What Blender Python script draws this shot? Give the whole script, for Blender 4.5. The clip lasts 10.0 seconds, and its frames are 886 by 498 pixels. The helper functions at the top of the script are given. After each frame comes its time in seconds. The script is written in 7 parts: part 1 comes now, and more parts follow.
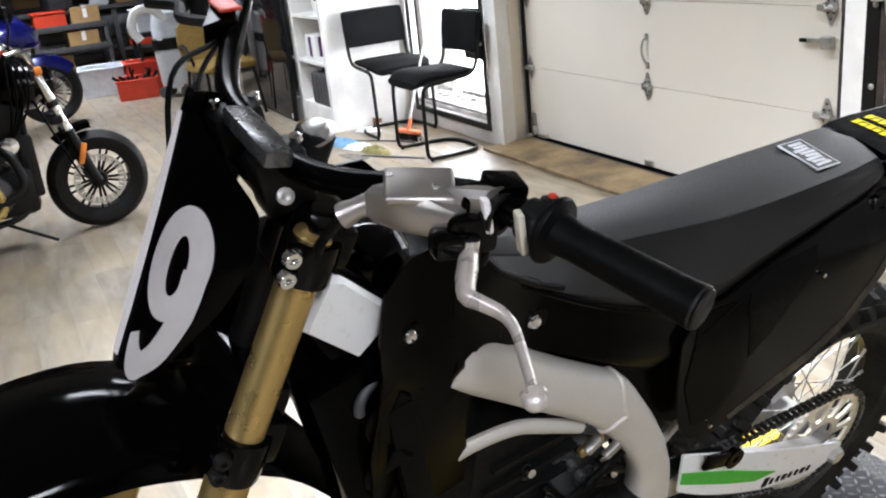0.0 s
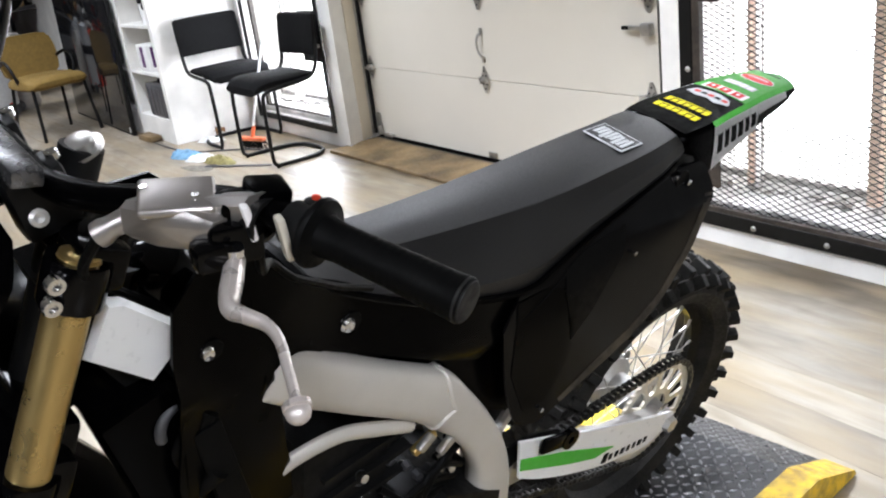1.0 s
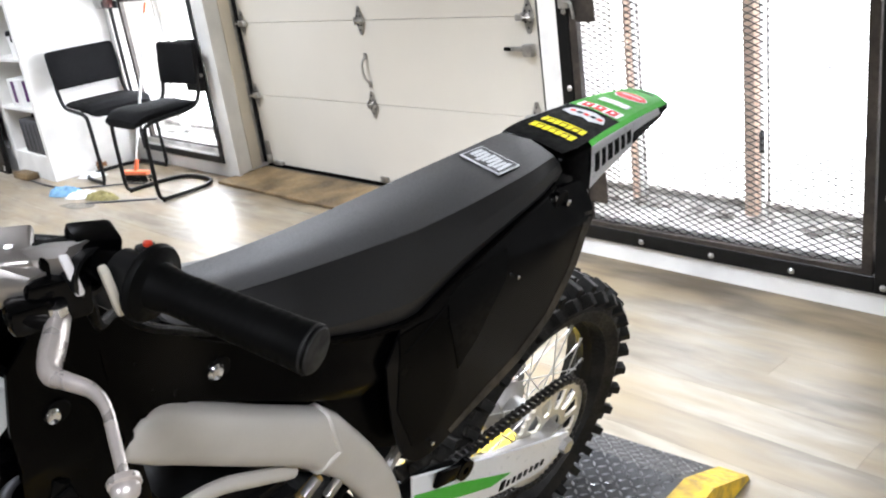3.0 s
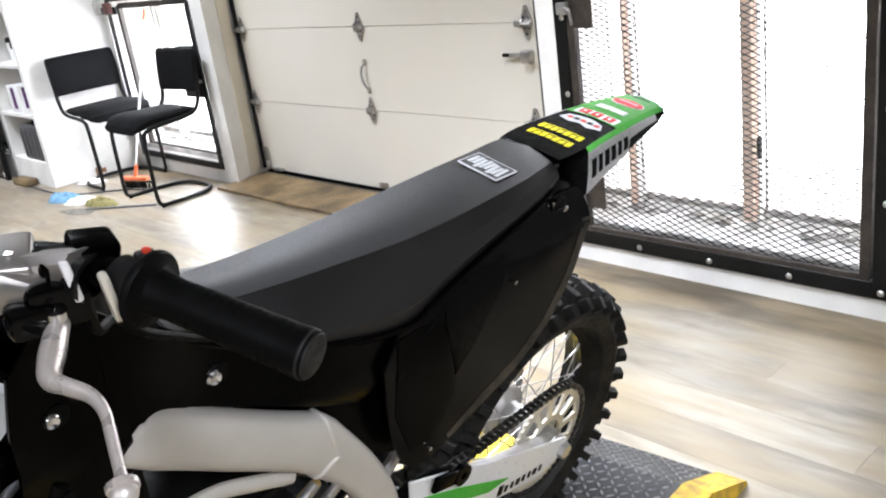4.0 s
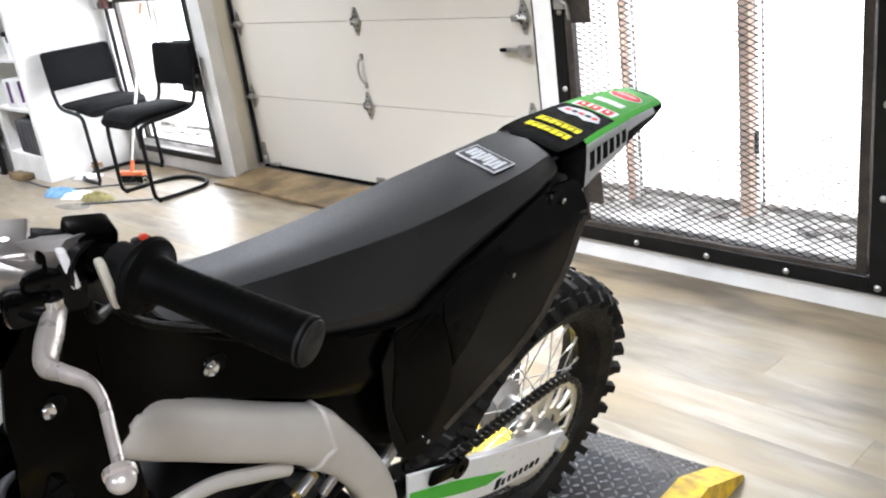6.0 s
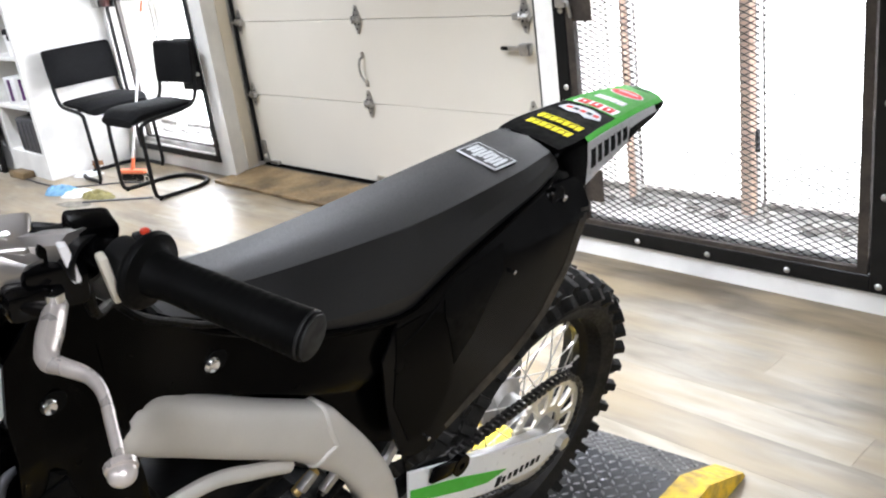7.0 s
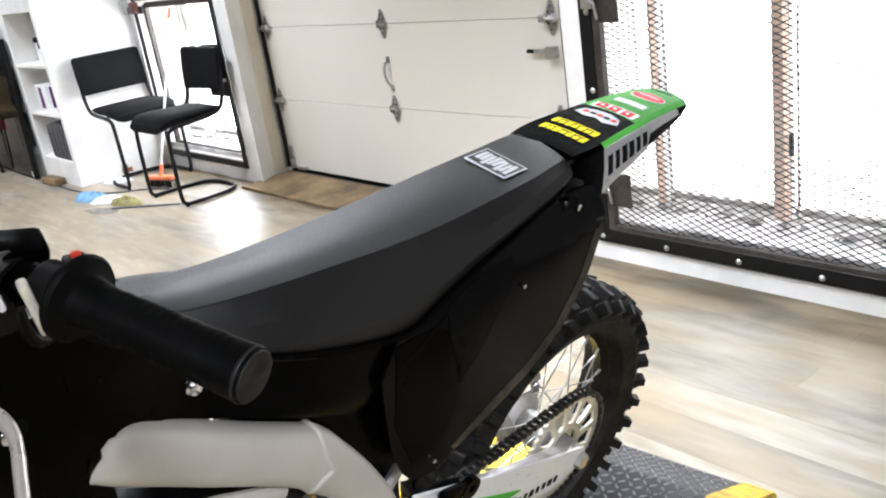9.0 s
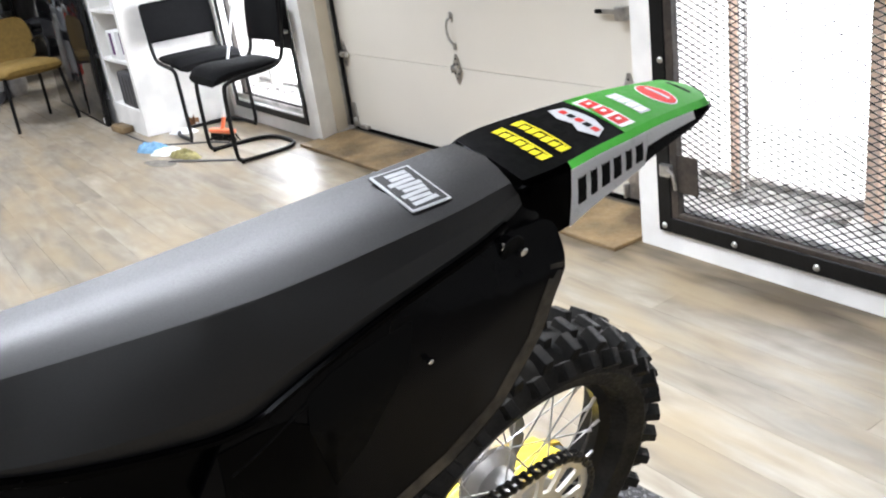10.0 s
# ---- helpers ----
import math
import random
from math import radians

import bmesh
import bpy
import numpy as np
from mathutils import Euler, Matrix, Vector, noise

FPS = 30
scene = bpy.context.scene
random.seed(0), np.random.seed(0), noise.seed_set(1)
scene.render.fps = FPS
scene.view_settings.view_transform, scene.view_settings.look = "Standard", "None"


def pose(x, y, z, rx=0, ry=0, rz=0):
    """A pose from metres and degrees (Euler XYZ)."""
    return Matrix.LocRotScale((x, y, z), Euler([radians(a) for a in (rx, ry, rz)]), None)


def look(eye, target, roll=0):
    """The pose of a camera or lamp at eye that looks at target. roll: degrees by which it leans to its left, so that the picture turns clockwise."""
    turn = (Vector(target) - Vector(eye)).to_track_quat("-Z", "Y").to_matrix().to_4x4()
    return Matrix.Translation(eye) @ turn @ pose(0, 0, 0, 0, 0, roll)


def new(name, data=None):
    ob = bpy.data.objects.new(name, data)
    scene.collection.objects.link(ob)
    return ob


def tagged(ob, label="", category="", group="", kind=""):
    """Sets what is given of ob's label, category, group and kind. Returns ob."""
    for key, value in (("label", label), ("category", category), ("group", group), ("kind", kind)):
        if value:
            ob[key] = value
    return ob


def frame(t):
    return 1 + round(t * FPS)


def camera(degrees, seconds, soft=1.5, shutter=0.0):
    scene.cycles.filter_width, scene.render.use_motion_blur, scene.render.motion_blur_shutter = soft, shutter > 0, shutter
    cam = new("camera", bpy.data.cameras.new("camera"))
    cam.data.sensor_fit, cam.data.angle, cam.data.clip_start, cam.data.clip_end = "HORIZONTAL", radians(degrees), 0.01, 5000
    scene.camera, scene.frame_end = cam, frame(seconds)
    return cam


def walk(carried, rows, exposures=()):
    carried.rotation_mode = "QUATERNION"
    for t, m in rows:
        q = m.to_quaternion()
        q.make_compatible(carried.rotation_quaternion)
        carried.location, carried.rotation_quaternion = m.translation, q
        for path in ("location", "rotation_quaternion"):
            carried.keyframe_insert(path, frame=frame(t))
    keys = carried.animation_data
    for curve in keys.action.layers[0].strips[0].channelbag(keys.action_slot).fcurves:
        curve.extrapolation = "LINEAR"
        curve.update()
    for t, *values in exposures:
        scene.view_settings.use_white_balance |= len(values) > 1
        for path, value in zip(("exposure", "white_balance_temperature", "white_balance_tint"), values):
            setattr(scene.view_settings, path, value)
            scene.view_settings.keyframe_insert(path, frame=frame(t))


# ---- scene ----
cam = camera(52.7, 10.0, soft=2.1)
PATH = [
    (0, (3.903, -3.133, 1.412), (2.194, -2.344, 0.735), -6.1),
    (0.5, (3.914, -3.093, 1.409), (2.285, -2.148, 0.737), -6.7),
    (1, (3.921, -3.064, 1.398), (2.368, -2.022, 0.689), -7.6),
    (1.5, (3.912, -3.035, 1.389), (2.43, -1.899, 0.672), -7.7),
    (2, (3.909, -3.019, 1.39), (2.462, -1.822, 0.701), -8.1),
    (2.5, (3.907, -3.012, 1.388), (2.483, -1.792, 0.693), -8.0),
    (4, (3.914, -3.014, 1.391), (2.49, -1.784, 0.713), -8.1),
    (4.5, (3.917, -3.017, 1.389), (2.496, -1.788, 0.703), -8.0),
    (5, (3.916, -3.018, 1.387), (2.494, -1.791, 0.7), -8.0),
    (5.5, (3.913, -3.015, 1.386), (2.495, -1.782, 0.7), -8.0),
    (7, (3.911, -3.016, 1.382), (2.493, -1.785, 0.693), -7.9),
    (7.5, (3.908, -3.02, 1.38), (2.507, -1.776, 0.683), -7.8),
    (8, (3.9, -3.065, 1.376), (2.518, -1.803, 0.672), -8.9),
    (8.5, (3.897, -3.108, 1.377), (2.558, -1.796, 0.678), -10.5),
    (8.7, (3.901, -3.072, 1.373), (2.544, -1.784, 0.667), -9.9),
    (8.9, (3.889, -2.999, 1.364), (2.472, -1.771, 0.668), -9.1),
    (9, (3.888, -2.943, 1.365), (2.418, -1.764, 0.695), -8.7),
    (9.1, (3.896, -2.897, 1.371), (2.378, -1.775, 0.711), -9.6),
    (9.2, (3.9, -2.846, 1.369), (2.362, -1.744, 0.721), -8.7),
    (9.5, (3.889, -2.725, 1.368), (2.328, -1.68, 0.681), -7.5),
    (9.7, (3.871, -2.652, 1.364), (2.31, -1.606, 0.678), -9.2),
    (10, (3.761, -2.538, 1.326), (2.175, -1.57, 0.585), -8.4),
]
walk(cam, [(t, look(eye, target, roll)) for t, eye, target, roll in PATH], exposures=((0, -0.14), (1.0, -0.14), (2.5, 0.0), (9.3, 0.0), (10, -0.10)))

# ---- world, lamps, exposure ----
world = bpy.data.worlds.new("sky")
scene.world = world
world.use_nodes = True
wt = world.node_tree
sky = wt.nodes.new("ShaderNodeTexSky")
sky.sky_type, sky.sun_disc = "NISHITA", False
sky.sun_elevation, sky.sun_rotation = radians(38), radians(20)
wt.nodes["Background"].inputs["Strength"].default_value = 0.12
wt.links.new(sky.outputs[0], wt.nodes["Background"].inputs["Color"])


def area(name, m, sx, sy, power, colour=(1, 1, 1)):
    d = bpy.data.lights.new(name, "AREA")
    d.shape, d.size, d.size_y, d.energy, d.color = "RECTANGLE", sx, sy, power, colour
    ob = new(name, d)
    ob.matrix_world = m
    return ob


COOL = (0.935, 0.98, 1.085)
area("window_light_gate", look((2.24, -0.06, 1.30), (2.24, -3.0, 0.6)), 1.15, 1.9, 38, COOL)
area("window_light_left", look((-1.87, -0.06, 0.70), (-1.4, -3.0, 0.2)), 1.0, 0.95, 42, COOL)
# Unseen overhead lamps: the first for the seat's sheen, the others added as fill.
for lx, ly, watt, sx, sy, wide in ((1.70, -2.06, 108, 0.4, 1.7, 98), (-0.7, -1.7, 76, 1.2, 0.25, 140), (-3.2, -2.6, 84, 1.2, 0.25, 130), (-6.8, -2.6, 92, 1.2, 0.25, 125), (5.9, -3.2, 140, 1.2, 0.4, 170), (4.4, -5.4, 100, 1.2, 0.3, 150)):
    area("unseen_overhead_lamp", look((lx, ly, 2.72), (lx, ly + 0.001, 0)), sx, sy, watt, COOL).data.spread = radians(wide)


# ---- materials ----
def material(name, colour, rough=0.5, metal=0.0, vary=0.12, scale=8.0, bump=0.0, bscale=80.0, coat=0.0, spec=0.5, tint=None, stain=0.0):
    """A procedural surface: colour broken at two scales, roughness broken by the fine one, with a fine relief."""
    m = bpy.data.materials.new(name)
    m.use_nodes = True
    t = m.node_tree
    b = t.nodes["Principled BSDF"]
    b.inputs["Roughness"].default_value, b.inputs["Metallic"].default_value = rough, metal
    b.inputs["Coat Weight"].default_value = coat
    b.inputs["Specular IOR Level"].default_value = spec
    co = t.nodes.new("ShaderNodeTexCoord")
    n1, n2 = t.nodes.new("ShaderNodeTexNoise"), t.nodes.new("ShaderNodeTexNoise")
    n1.inputs["Scale"].default_value, n2.inputs["Scale"].default_value = scale, bscale
    n1.inputs["Detail"].default_value = n2.inputs["Detail"].default_value = 4
    t.links.new(co.outputs["Object"], n1.inputs["Vector"])
    t.links.new(co.outputs["Object"], n2.inputs["Vector"])
    mix = t.nodes.new("ShaderNodeMix")
    mix.data_type = "RGBA"
    lo = tint or [c * (1 - vary) for c in colour]
    mix.inputs[6].default_value, mix.inputs[7].default_value = (*lo, 1), (*[min(1, c * (1 + vary * 0.6)) for c in colour], 1)
    ramp = t.nodes.new("ShaderNodeMapRange")
    ramp.inputs[1].default_value, ramp.inputs[2].default_value = 0.35, 0.65
    t.links.new(n1.outputs["Fac"], ramp.inputs[0])
    t.links.new(ramp.outputs[0], mix.inputs[0])
    t.links.new(mix.outputs[2], b.inputs["Base Color"])
    rr = t.nodes.new("ShaderNodeMapRange")
    rr.inputs[1].default_value, rr.inputs[2].default_value = 0.3, 0.7
    rr.inputs[3].default_value, rr.inputs[4].default_value = max(0.02, rough * 0.8), min(1, rough * 1.25)
    t.links.new(n2.outputs["Fac"], rr.inputs[0])
    t.links.new(rr.outputs[0], b.inputs["Roughness"])
    if bump:
        bp = t.nodes.new("ShaderNodeBump")
        bp.inputs["Strength"].default_value, bp.inputs["Distance"].default_value = bump, 0.002
        t.links.new(n2.outputs["Fac"], bp.inputs["Height"])
        t.links.new(bp.outputs[0], b.inputs["Normal"])
    return m


WALL = material("white_wall_paint", (0.80, 0.79, 0.76), 0.55, vary=0.10, scale=5, bump=0.15, bscale=120)
DOORP = material("cream_door_steel", (0.76, 0.725, 0.645), 0.45, vary=0.03, scale=1.5, bump=0.06, bscale=60)
JAMB = material("cream_jamb", (0.70, 0.64, 0.53), 0.55, vary=0.06, scale=5)
CEIL = material("ceiling_paint", (0.24, 0.24, 0.24), 0.8, vary=0.06)
STEEL = material("galvanised_steel", (0.52, 0.51, 0.49), 0.38, 0.9, vary=0.2, scale=30)
DARKM = material("black_painted_steel", (0.006, 0.006, 0.0062), 0.42, 0.0, vary=0.35, scale=14, bump=0.1, spec=0.22)
RUST = material("worn_black_steel", (0.034, 0.026, 0.020), 0.6, 0.0, vary=0.5, scale=16, bump=0.2)
PLAST = material("gloss_black_plastic", (0.0012, 0.0012, 0.0014), 0.10, vary=0.3, scale=6, bscale=30, spec=0.16)
SATIN = material("satin_black_plastic", (0.0007, 0.0007, 0.0008), 0.22, vary=0.25, scale=6, bscale=30, spec=0.05)
SEATM = material("ribbed_seat_vinyl", (0.0035, 0.0035, 0.0038), 0.42, vary=0.10, scale=9, bump=0.05, bscale=500, spec=0.55)
RUBBER = material("black_rubber", (0.0025, 0.0025, 0.0025), 0.5, vary=0.3, scale=20, bump=0.06, bscale=200, spec=0.07)
TYRE = material("dusty_tyre_rubber", (0.017, 0.0155, 0.013), 0.65, vary=0.45, scale=14, bump=0.25, bscale=160, spec=0.2, tint=(0.006, 0.0058, 0.0055))
ROADT = material("black_road_tyre", (0.006, 0.006, 0.006), 0.5, vary=0.3, scale=14, bump=0.15, bscale=160, spec=0.2)
ALU = material("cast_aluminium", (0.52, 0.51, 0.495), 0.36, 0.7, vary=0.12, scale=30, bump=0.08, bscale=220)
FRAMEM = material("satin_grey_frame", (0.60, 0.565, 0.51), 0.45, 0.15, vary=0.05, scale=10, bump=0.03, bscale=240)
CHROME = material("polished_metal", (0.80, 0.80, 0.80), 0.14, 1.0, vary=0.06, scale=30)
GOLD = material("gold_anodised", (0.60, 0.43, 0.17), 0.30, 0.9, vary=0.05, scale=6, bscale=40)
WHITEP = material("white_plastic", (0.86, 0.86, 0.855), 0.32, vary=0.05, scale=10)
GREENP = material("green_graphic", (0.075, 0.44, 0.05), 0.45, vary=0.06, scale=8, spec=0.2)
YELLOWG = material("yellow_lettering", (0.80, 0.70, 0.02), 0.5, vary=0.05, spec=0.15)
REDG = material("red_graphic", (0.55, 0.03, 0.025), 0.5, vary=0.08, spec=0.15)
GREYG = material("grey_graphic", (0.50, 0.51, 0.52), 0.5, vary=0.1, scale=60, spec=0.2)
INK = material("black_ink", (0.0025, 0.0025, 0.0025), 0.5, vary=0.1, spec=0.06)
PLATEW = material("white_number_vinyl", (0.80, 0.77, 0.76), 0.38, vary=0.05)
YELLOWP = material("scuffed_yellow_paint", (0.72, 0.47, 0.02), 0.5, vary=0.25, scale=25, bump=0.2, tint=(0.35, 0.22, 0.03))
YBOARD = material("yellow_panel", (0.80, 0.56, 0.04), 0.45, vary=0.1, scale=12)
DPLATE = material("dark_tread_plate", (0.040, 0.041, 0.044), 0.34, 0.55, vary=0.25, scale=10, bump=0.1)
FABRIC = material("black_upholstery", (0.0045, 0.0045, 0.005), 0.9, vary=0.2, scale=40, bump=0.3, bscale=500, spec=0.12)
OCHRE = material("ochre_upholstery", (0.20, 0.125, 0.028), 0.88, vary=0.15, scale=40, bump=0.4, bscale=400)
PLY = material("weathered_plywood", (0.26, 0.18, 0.09), 0.6, vary=0.25, scale=3.5, bump=0.3, tint=(0.085, 0.055, 0.026))
BRICKO = material("terracotta_post", (0.95, 0.74, 0.61), 0.8, vary=0.12, scale=12, bump=0.2)
LEDGE = material("dirty_sill", (0.74, 0.73, 0.71), 0.8, vary=0.3, scale=7, bump=0.3, tint=(0.46, 0.45, 0.43))
SILLD = material("grimy_grey_rail", (0.40, 0.385, 0.365), 0.8, vary=0.35, scale=18, bump=0.3, tint=(0.20, 0.185, 0.17))
RAGB = material("blue_cloth", (0.16, 0.32, 0.48), 0.9, vary=0.2, scale=30, bump=0.4)
RAGW = material("white_cloth", (0.75, 0.76, 0.76), 0.9, vary=0.1, scale=30, bump=0.4)
RAGO = material("olive_cloth", (0.24, 0.21, 0.08), 0.9, vary=0.25, scale=30, bump=0.4)
ORANGE = material("orange_plastic", (0.80, 0.20, 0.09), 0.4, vary=0.1)
REDP = material("red_crate_plastic", (0.62, 0.05, 0.02), 0.4, vary=0.15)
CARD = material("cardboard", (0.36, 0.22, 0.09), 0.8, vary=0.15)
CLEARP = material("milky_plastic", (0.62, 0.66, 0.70), 0.3, vary=0.15, scale=12)
BLUEP = material("blue_metallic_paint", (0.008, 0.012, 0.20), 0.2, 0.3, vary=0.15, coat=0.6)
GREYP = material("grey_plastic", (0.07, 0.07, 0.075), 0.5, vary=0.2)
DARKG = material("dark_grey_metal", (0.07, 0.07, 0.075), 0.45, 0.4, vary=0.3, scale=14)
TVGL = material("glossy_black_screen", (0.008, 0.008, 0.009), 0.06, vary=0.2)
PURPLE = material("purple_label", (0.09, 0.02, 0.12), 0.5, vary=0.2)
AMBER = material("amber_reflector", (0.75, 0.22, 0.03), 0.25, vary=0.1)
LEAFM = material("dry_leaf", (0.25, 0.12, 0.05), 0.8, vary=0.3, scale=30)


def plank_material():
    m = bpy.data.materials.new("greyed_oak_plank")
    m.use_nodes = True
    t = m.node_tree
    b = t.nodes["Principled BSDF"]
    co, info = t.nodes.new("ShaderNodeTexCoord"), t.nodes.new("ShaderNodeObjectInfo")
    mp = t.nodes.new("ShaderNodeMapping")
    mp.inputs["Scale"].default_value = (1.8, 9, 1)
    add = t.nodes.new("ShaderNodeVectorMath")
    sc = t.nodes.new("ShaderNodeVectorMath")
    sc.operation = "SCALE"
    comb = t.nodes.new("ShaderNodeCombineXYZ")
    for i in range(3):
        t.links.new(info.outputs["Random"], comb.inputs[i])
    t.links.new(comb.outputs[0], sc.inputs[0])
    sc.inputs["Scale"].default_value = 40
    t.links.new(co.outputs["Object"], add.inputs[0])
    t.links.new(sc.outputs[0], add.inputs[1])
    t.links.new(add.outputs[0], mp.inputs["Vector"])
    g = t.nodes.new("ShaderNodeTexNoise")
    g.inputs["Scale"].default_value, g.inputs["Detail"].default_value, g.inputs["Distortion"].default_value = 1.6, 6, 0.8
    t.links.new(mp.outputs[0], g.inputs["Vector"])
    ramp = t.nodes.new("ShaderNodeValToRGB")
    e = ramp.color_ramp.elements
    e[0].position, e[0].color = 0.28, (0.190, 0.162, 0.126, 1)
    e[1].position, e[1].color = 0.74, (0.335, 0.306, 0.256, 1)
    mid = e.new(0.5)
    mid.color = (0.260, 0.228, 0.182, 1)
    t.links.new(g.outputs["Fac"], ramp.inputs[0])
    hsv = t.nodes.new("ShaderNodeHueSaturation")
    mr = t.nodes.new("ShaderNodeMapRange")
    mr.inputs[3].default_value, mr.inputs[4].default_value = 0.76, 1.14
    t.links.new(info.outputs["Random"], mr.inputs[0])
    t.links.new(mr.outputs[0], hsv.inputs["Value"])
    hsv.inputs["Saturation"].default_value = 1.08
    t.links.new(ramp.outputs[0], hsv.inputs["Color"])
    # brown ingrained dirt where the floor meets the shop front, and soft cloudy wear over many boards
    geo, sep = t.nodes.new("ShaderNodeNewGeometry"), t.nodes.new("ShaderNodeSeparateXYZ")
    t.links.new(geo.outputs["Position"], sep.inputs[0])
    dn = t.nodes.new("ShaderNodeTexNoise")
    dn.inputs["Scale"].default_value, dn.inputs["Detail"].default_value = 3.0, 5
    t.links.new(geo.outputs["Position"], dn.inputs["Vector"])
    ad = t.nodes.new("ShaderNodeMath")
    ad.operation = "MULTIPLY_ADD"
    ad.inputs[1].default_value = 0.5
    t.links.new(dn.outputs["Fac"], ad.inputs[0])
    t.links.new(sep.outputs["Y"], ad.inputs[2])
    dr = t.nodes.new("ShaderNodeMapRange")
    dr.inputs[1].default_value, dr.inputs[2].default_value, dr.inputs[4].default_value = -0.38, -0.13, 0.92
    t.links.new(ad.outputs[0], dr.inputs[0])
    dm = t.nodes.new("ShaderNodeMix")
    dm.data_type = "RGBA"
    dm.inputs[7].default_value = (0.055, 0.036, 0.015, 1)
    t.links.new(dr.outputs[0], dm.inputs[0])
    t.links.new(hsv.outputs[0], dm.inputs[6])
    wn = t.nodes.new("ShaderNodeTexNoise")
    wn.inputs["Scale"].default_value, wn.inputs["Detail"].default_value = 5.5, 9
    wm = t.nodes.new("ShaderNodeMapping")
    wm.inputs["Scale"].default_value = (0.8, 2.6, 1)
    t.links.new(geo.outputs["Position"], wm.inputs["Vector"])
    t.links.new(wm.outputs[0], wn.inputs["Vector"])
    wr = t.nodes.new("ShaderNodeMapRange")
    wr.inputs[1].default_value, wr.inputs[2].default_value, wr.inputs[3].default_value, wr.inputs[4].default_value = 0.34, 0.66, 0.86, 1.12
    t.links.new(wn.outputs["Fac"], wr.inputs[0])
    hs2 = t.nodes.new("ShaderNodeHueSaturation")
    t.links.new(dm.outputs[2], hs2.inputs["Color"])
    t.links.new(wr.outputs[0], hs2.inputs["Value"])
    oc = t.nodes.new("ShaderNodeMix")
    oc.data_type = "RGBA"
    oc.inputs[7].default_value = (0.285, 0.222, 0.138, 1)
    on, orr = t.nodes.new("ShaderNodeTexNoise"), t.nodes.new("ShaderNodeMapRange")
    om = t.nodes.new("ShaderNodeMapping")
    om.inputs["Scale"].default_value = (1.2, 4.5, 1)
    t.links.new(geo.outputs["Position"], om.inputs["Vector"])
    t.links.new(om.outputs[0], on.inputs["Vector"])
    on.inputs["Scale"].default_value, on.inputs["Detail"].default_value = 1.6, 3
    orr.inputs[1].default_value, orr.inputs[2].default_value, orr.inputs[4].default_value = 0.42, 0.64, 0.72
    t.links.new(on.outputs["Fac"], orr.inputs[0])
    t.links.new(orr.outputs[0], oc.inputs[0])
    t.links.new(hs2.outputs[0], oc.inputs[6])
    t.links.new(oc.outputs[2], b.inputs["Base Color"])
    b.inputs["Roughness"].default_value = 0.3
    b.inputs["Specular IOR Level"].default_value = 0.5
    rm = t.nodes.new("ShaderNodeMapRange")
    rm.inputs[3].default_value, rm.inputs[4].default_value = 0.30, 0.46
    rn, rmap = t.nodes.new("ShaderNodeTexNoise"), t.nodes.new("ShaderNodeMapping")
    rmap.inputs["Scale"].default_value = (2.2, 6.0, 1)
    rn.inputs["Scale"].default_value, rn.inputs["Detail"].default_value = 2.0, 2
    t.links.new(geo.outputs["Position"], rmap.inputs["Vector"])
    t.links.new(rmap.outputs[0], rn.inputs["Vector"])
    rm.inputs[1].default_value, rm.inputs[2].default_value = 0.2, 0.8
    t.links.new(rn.outputs["Fac"], rm.inputs[0])
    t.links.new(rm.outputs[0], b.inputs["Roughness"])
    bp = t.nodes.new("ShaderNodeBump")
    bp.inputs["Strength"].default_value, bp.inputs["Distance"].default_value = 0.12, 0.002
    t.links.new(g.outputs["Fac"], bp.inputs["Height"])
    t.links.new(bp.outputs[0], b.inputs["Normal"])
    return m


def glow_material(name, colour, strength):
    m = bpy.data.materials.new(name)
    m.use_nodes = True
    t = m.node_tree
    em = t.nodes.new("ShaderNodeEmission")
    em.inputs["Color"].default_value, em.inputs["Strength"].default_value = (*colour, 1), strength
    t.links.new(em.outputs[0], t.nodes["Material Output"].inputs["Surface"])
    return m


def glass_material(name, colour=(1, 1, 1), rough=0.02):
    m = bpy.data.materials.new(name)
    m.use_nodes = True
    b = m.node_tree.nodes["Principled BSDF"]
    b.inputs["Base Color"].default_value, b.inputs["Roughness"].default_value = (*colour, 1), rough
    b.inputs["Transmission Weight"].default_value, b.inputs["IOR"].default_value = 1.0, 1.2
    return m


PLANK = plank_material()
DAY = glow_material("bright_daylight", (1.0, 1.0, 1.0), 4.2)
LETW = material("white_lettering", (0.78, 0.78, 0.77), 0.5, vary=0.05, spec=0.2)
SLAB = material("machined_grey_clamp", (0.15, 0.15, 0.155), 0.26, 0.8, vary=0.1, scale=20)
CHAINM = material("oiled_chain_steel", (0.035, 0.033, 0.031), 0.35, 0.6, vary=0.3, scale=40)
GOLDS = material("pale_gold_sprocket", (0.74, 0.69, 0.58), 0.42, 0.45, vary=0.1, scale=20)
ENGB = material("dark_engine_casting", (0.006, 0.006, 0.006), 0.5, 0.0, vary=0.3, scale=14, spec=0.12)
COVERM = material("dark_side_panel", (0.0026, 0.0026, 0.0029), 0.20, vary=0.2, scale=5, bscale=30, spec=0.075)
CASTC = material("rough_cast_aluminium", (0.44, 0.415, 0.395), 0.36, 0.9, vary=0.05, scale=30)
LEVERM = material("worn_bare_metal", (0.62, 0.56, 0.52), 0.30, 0.5, vary=0.10, scale=60, bump=0.02, bscale=60)
GLASS = glass_material("window_glass")


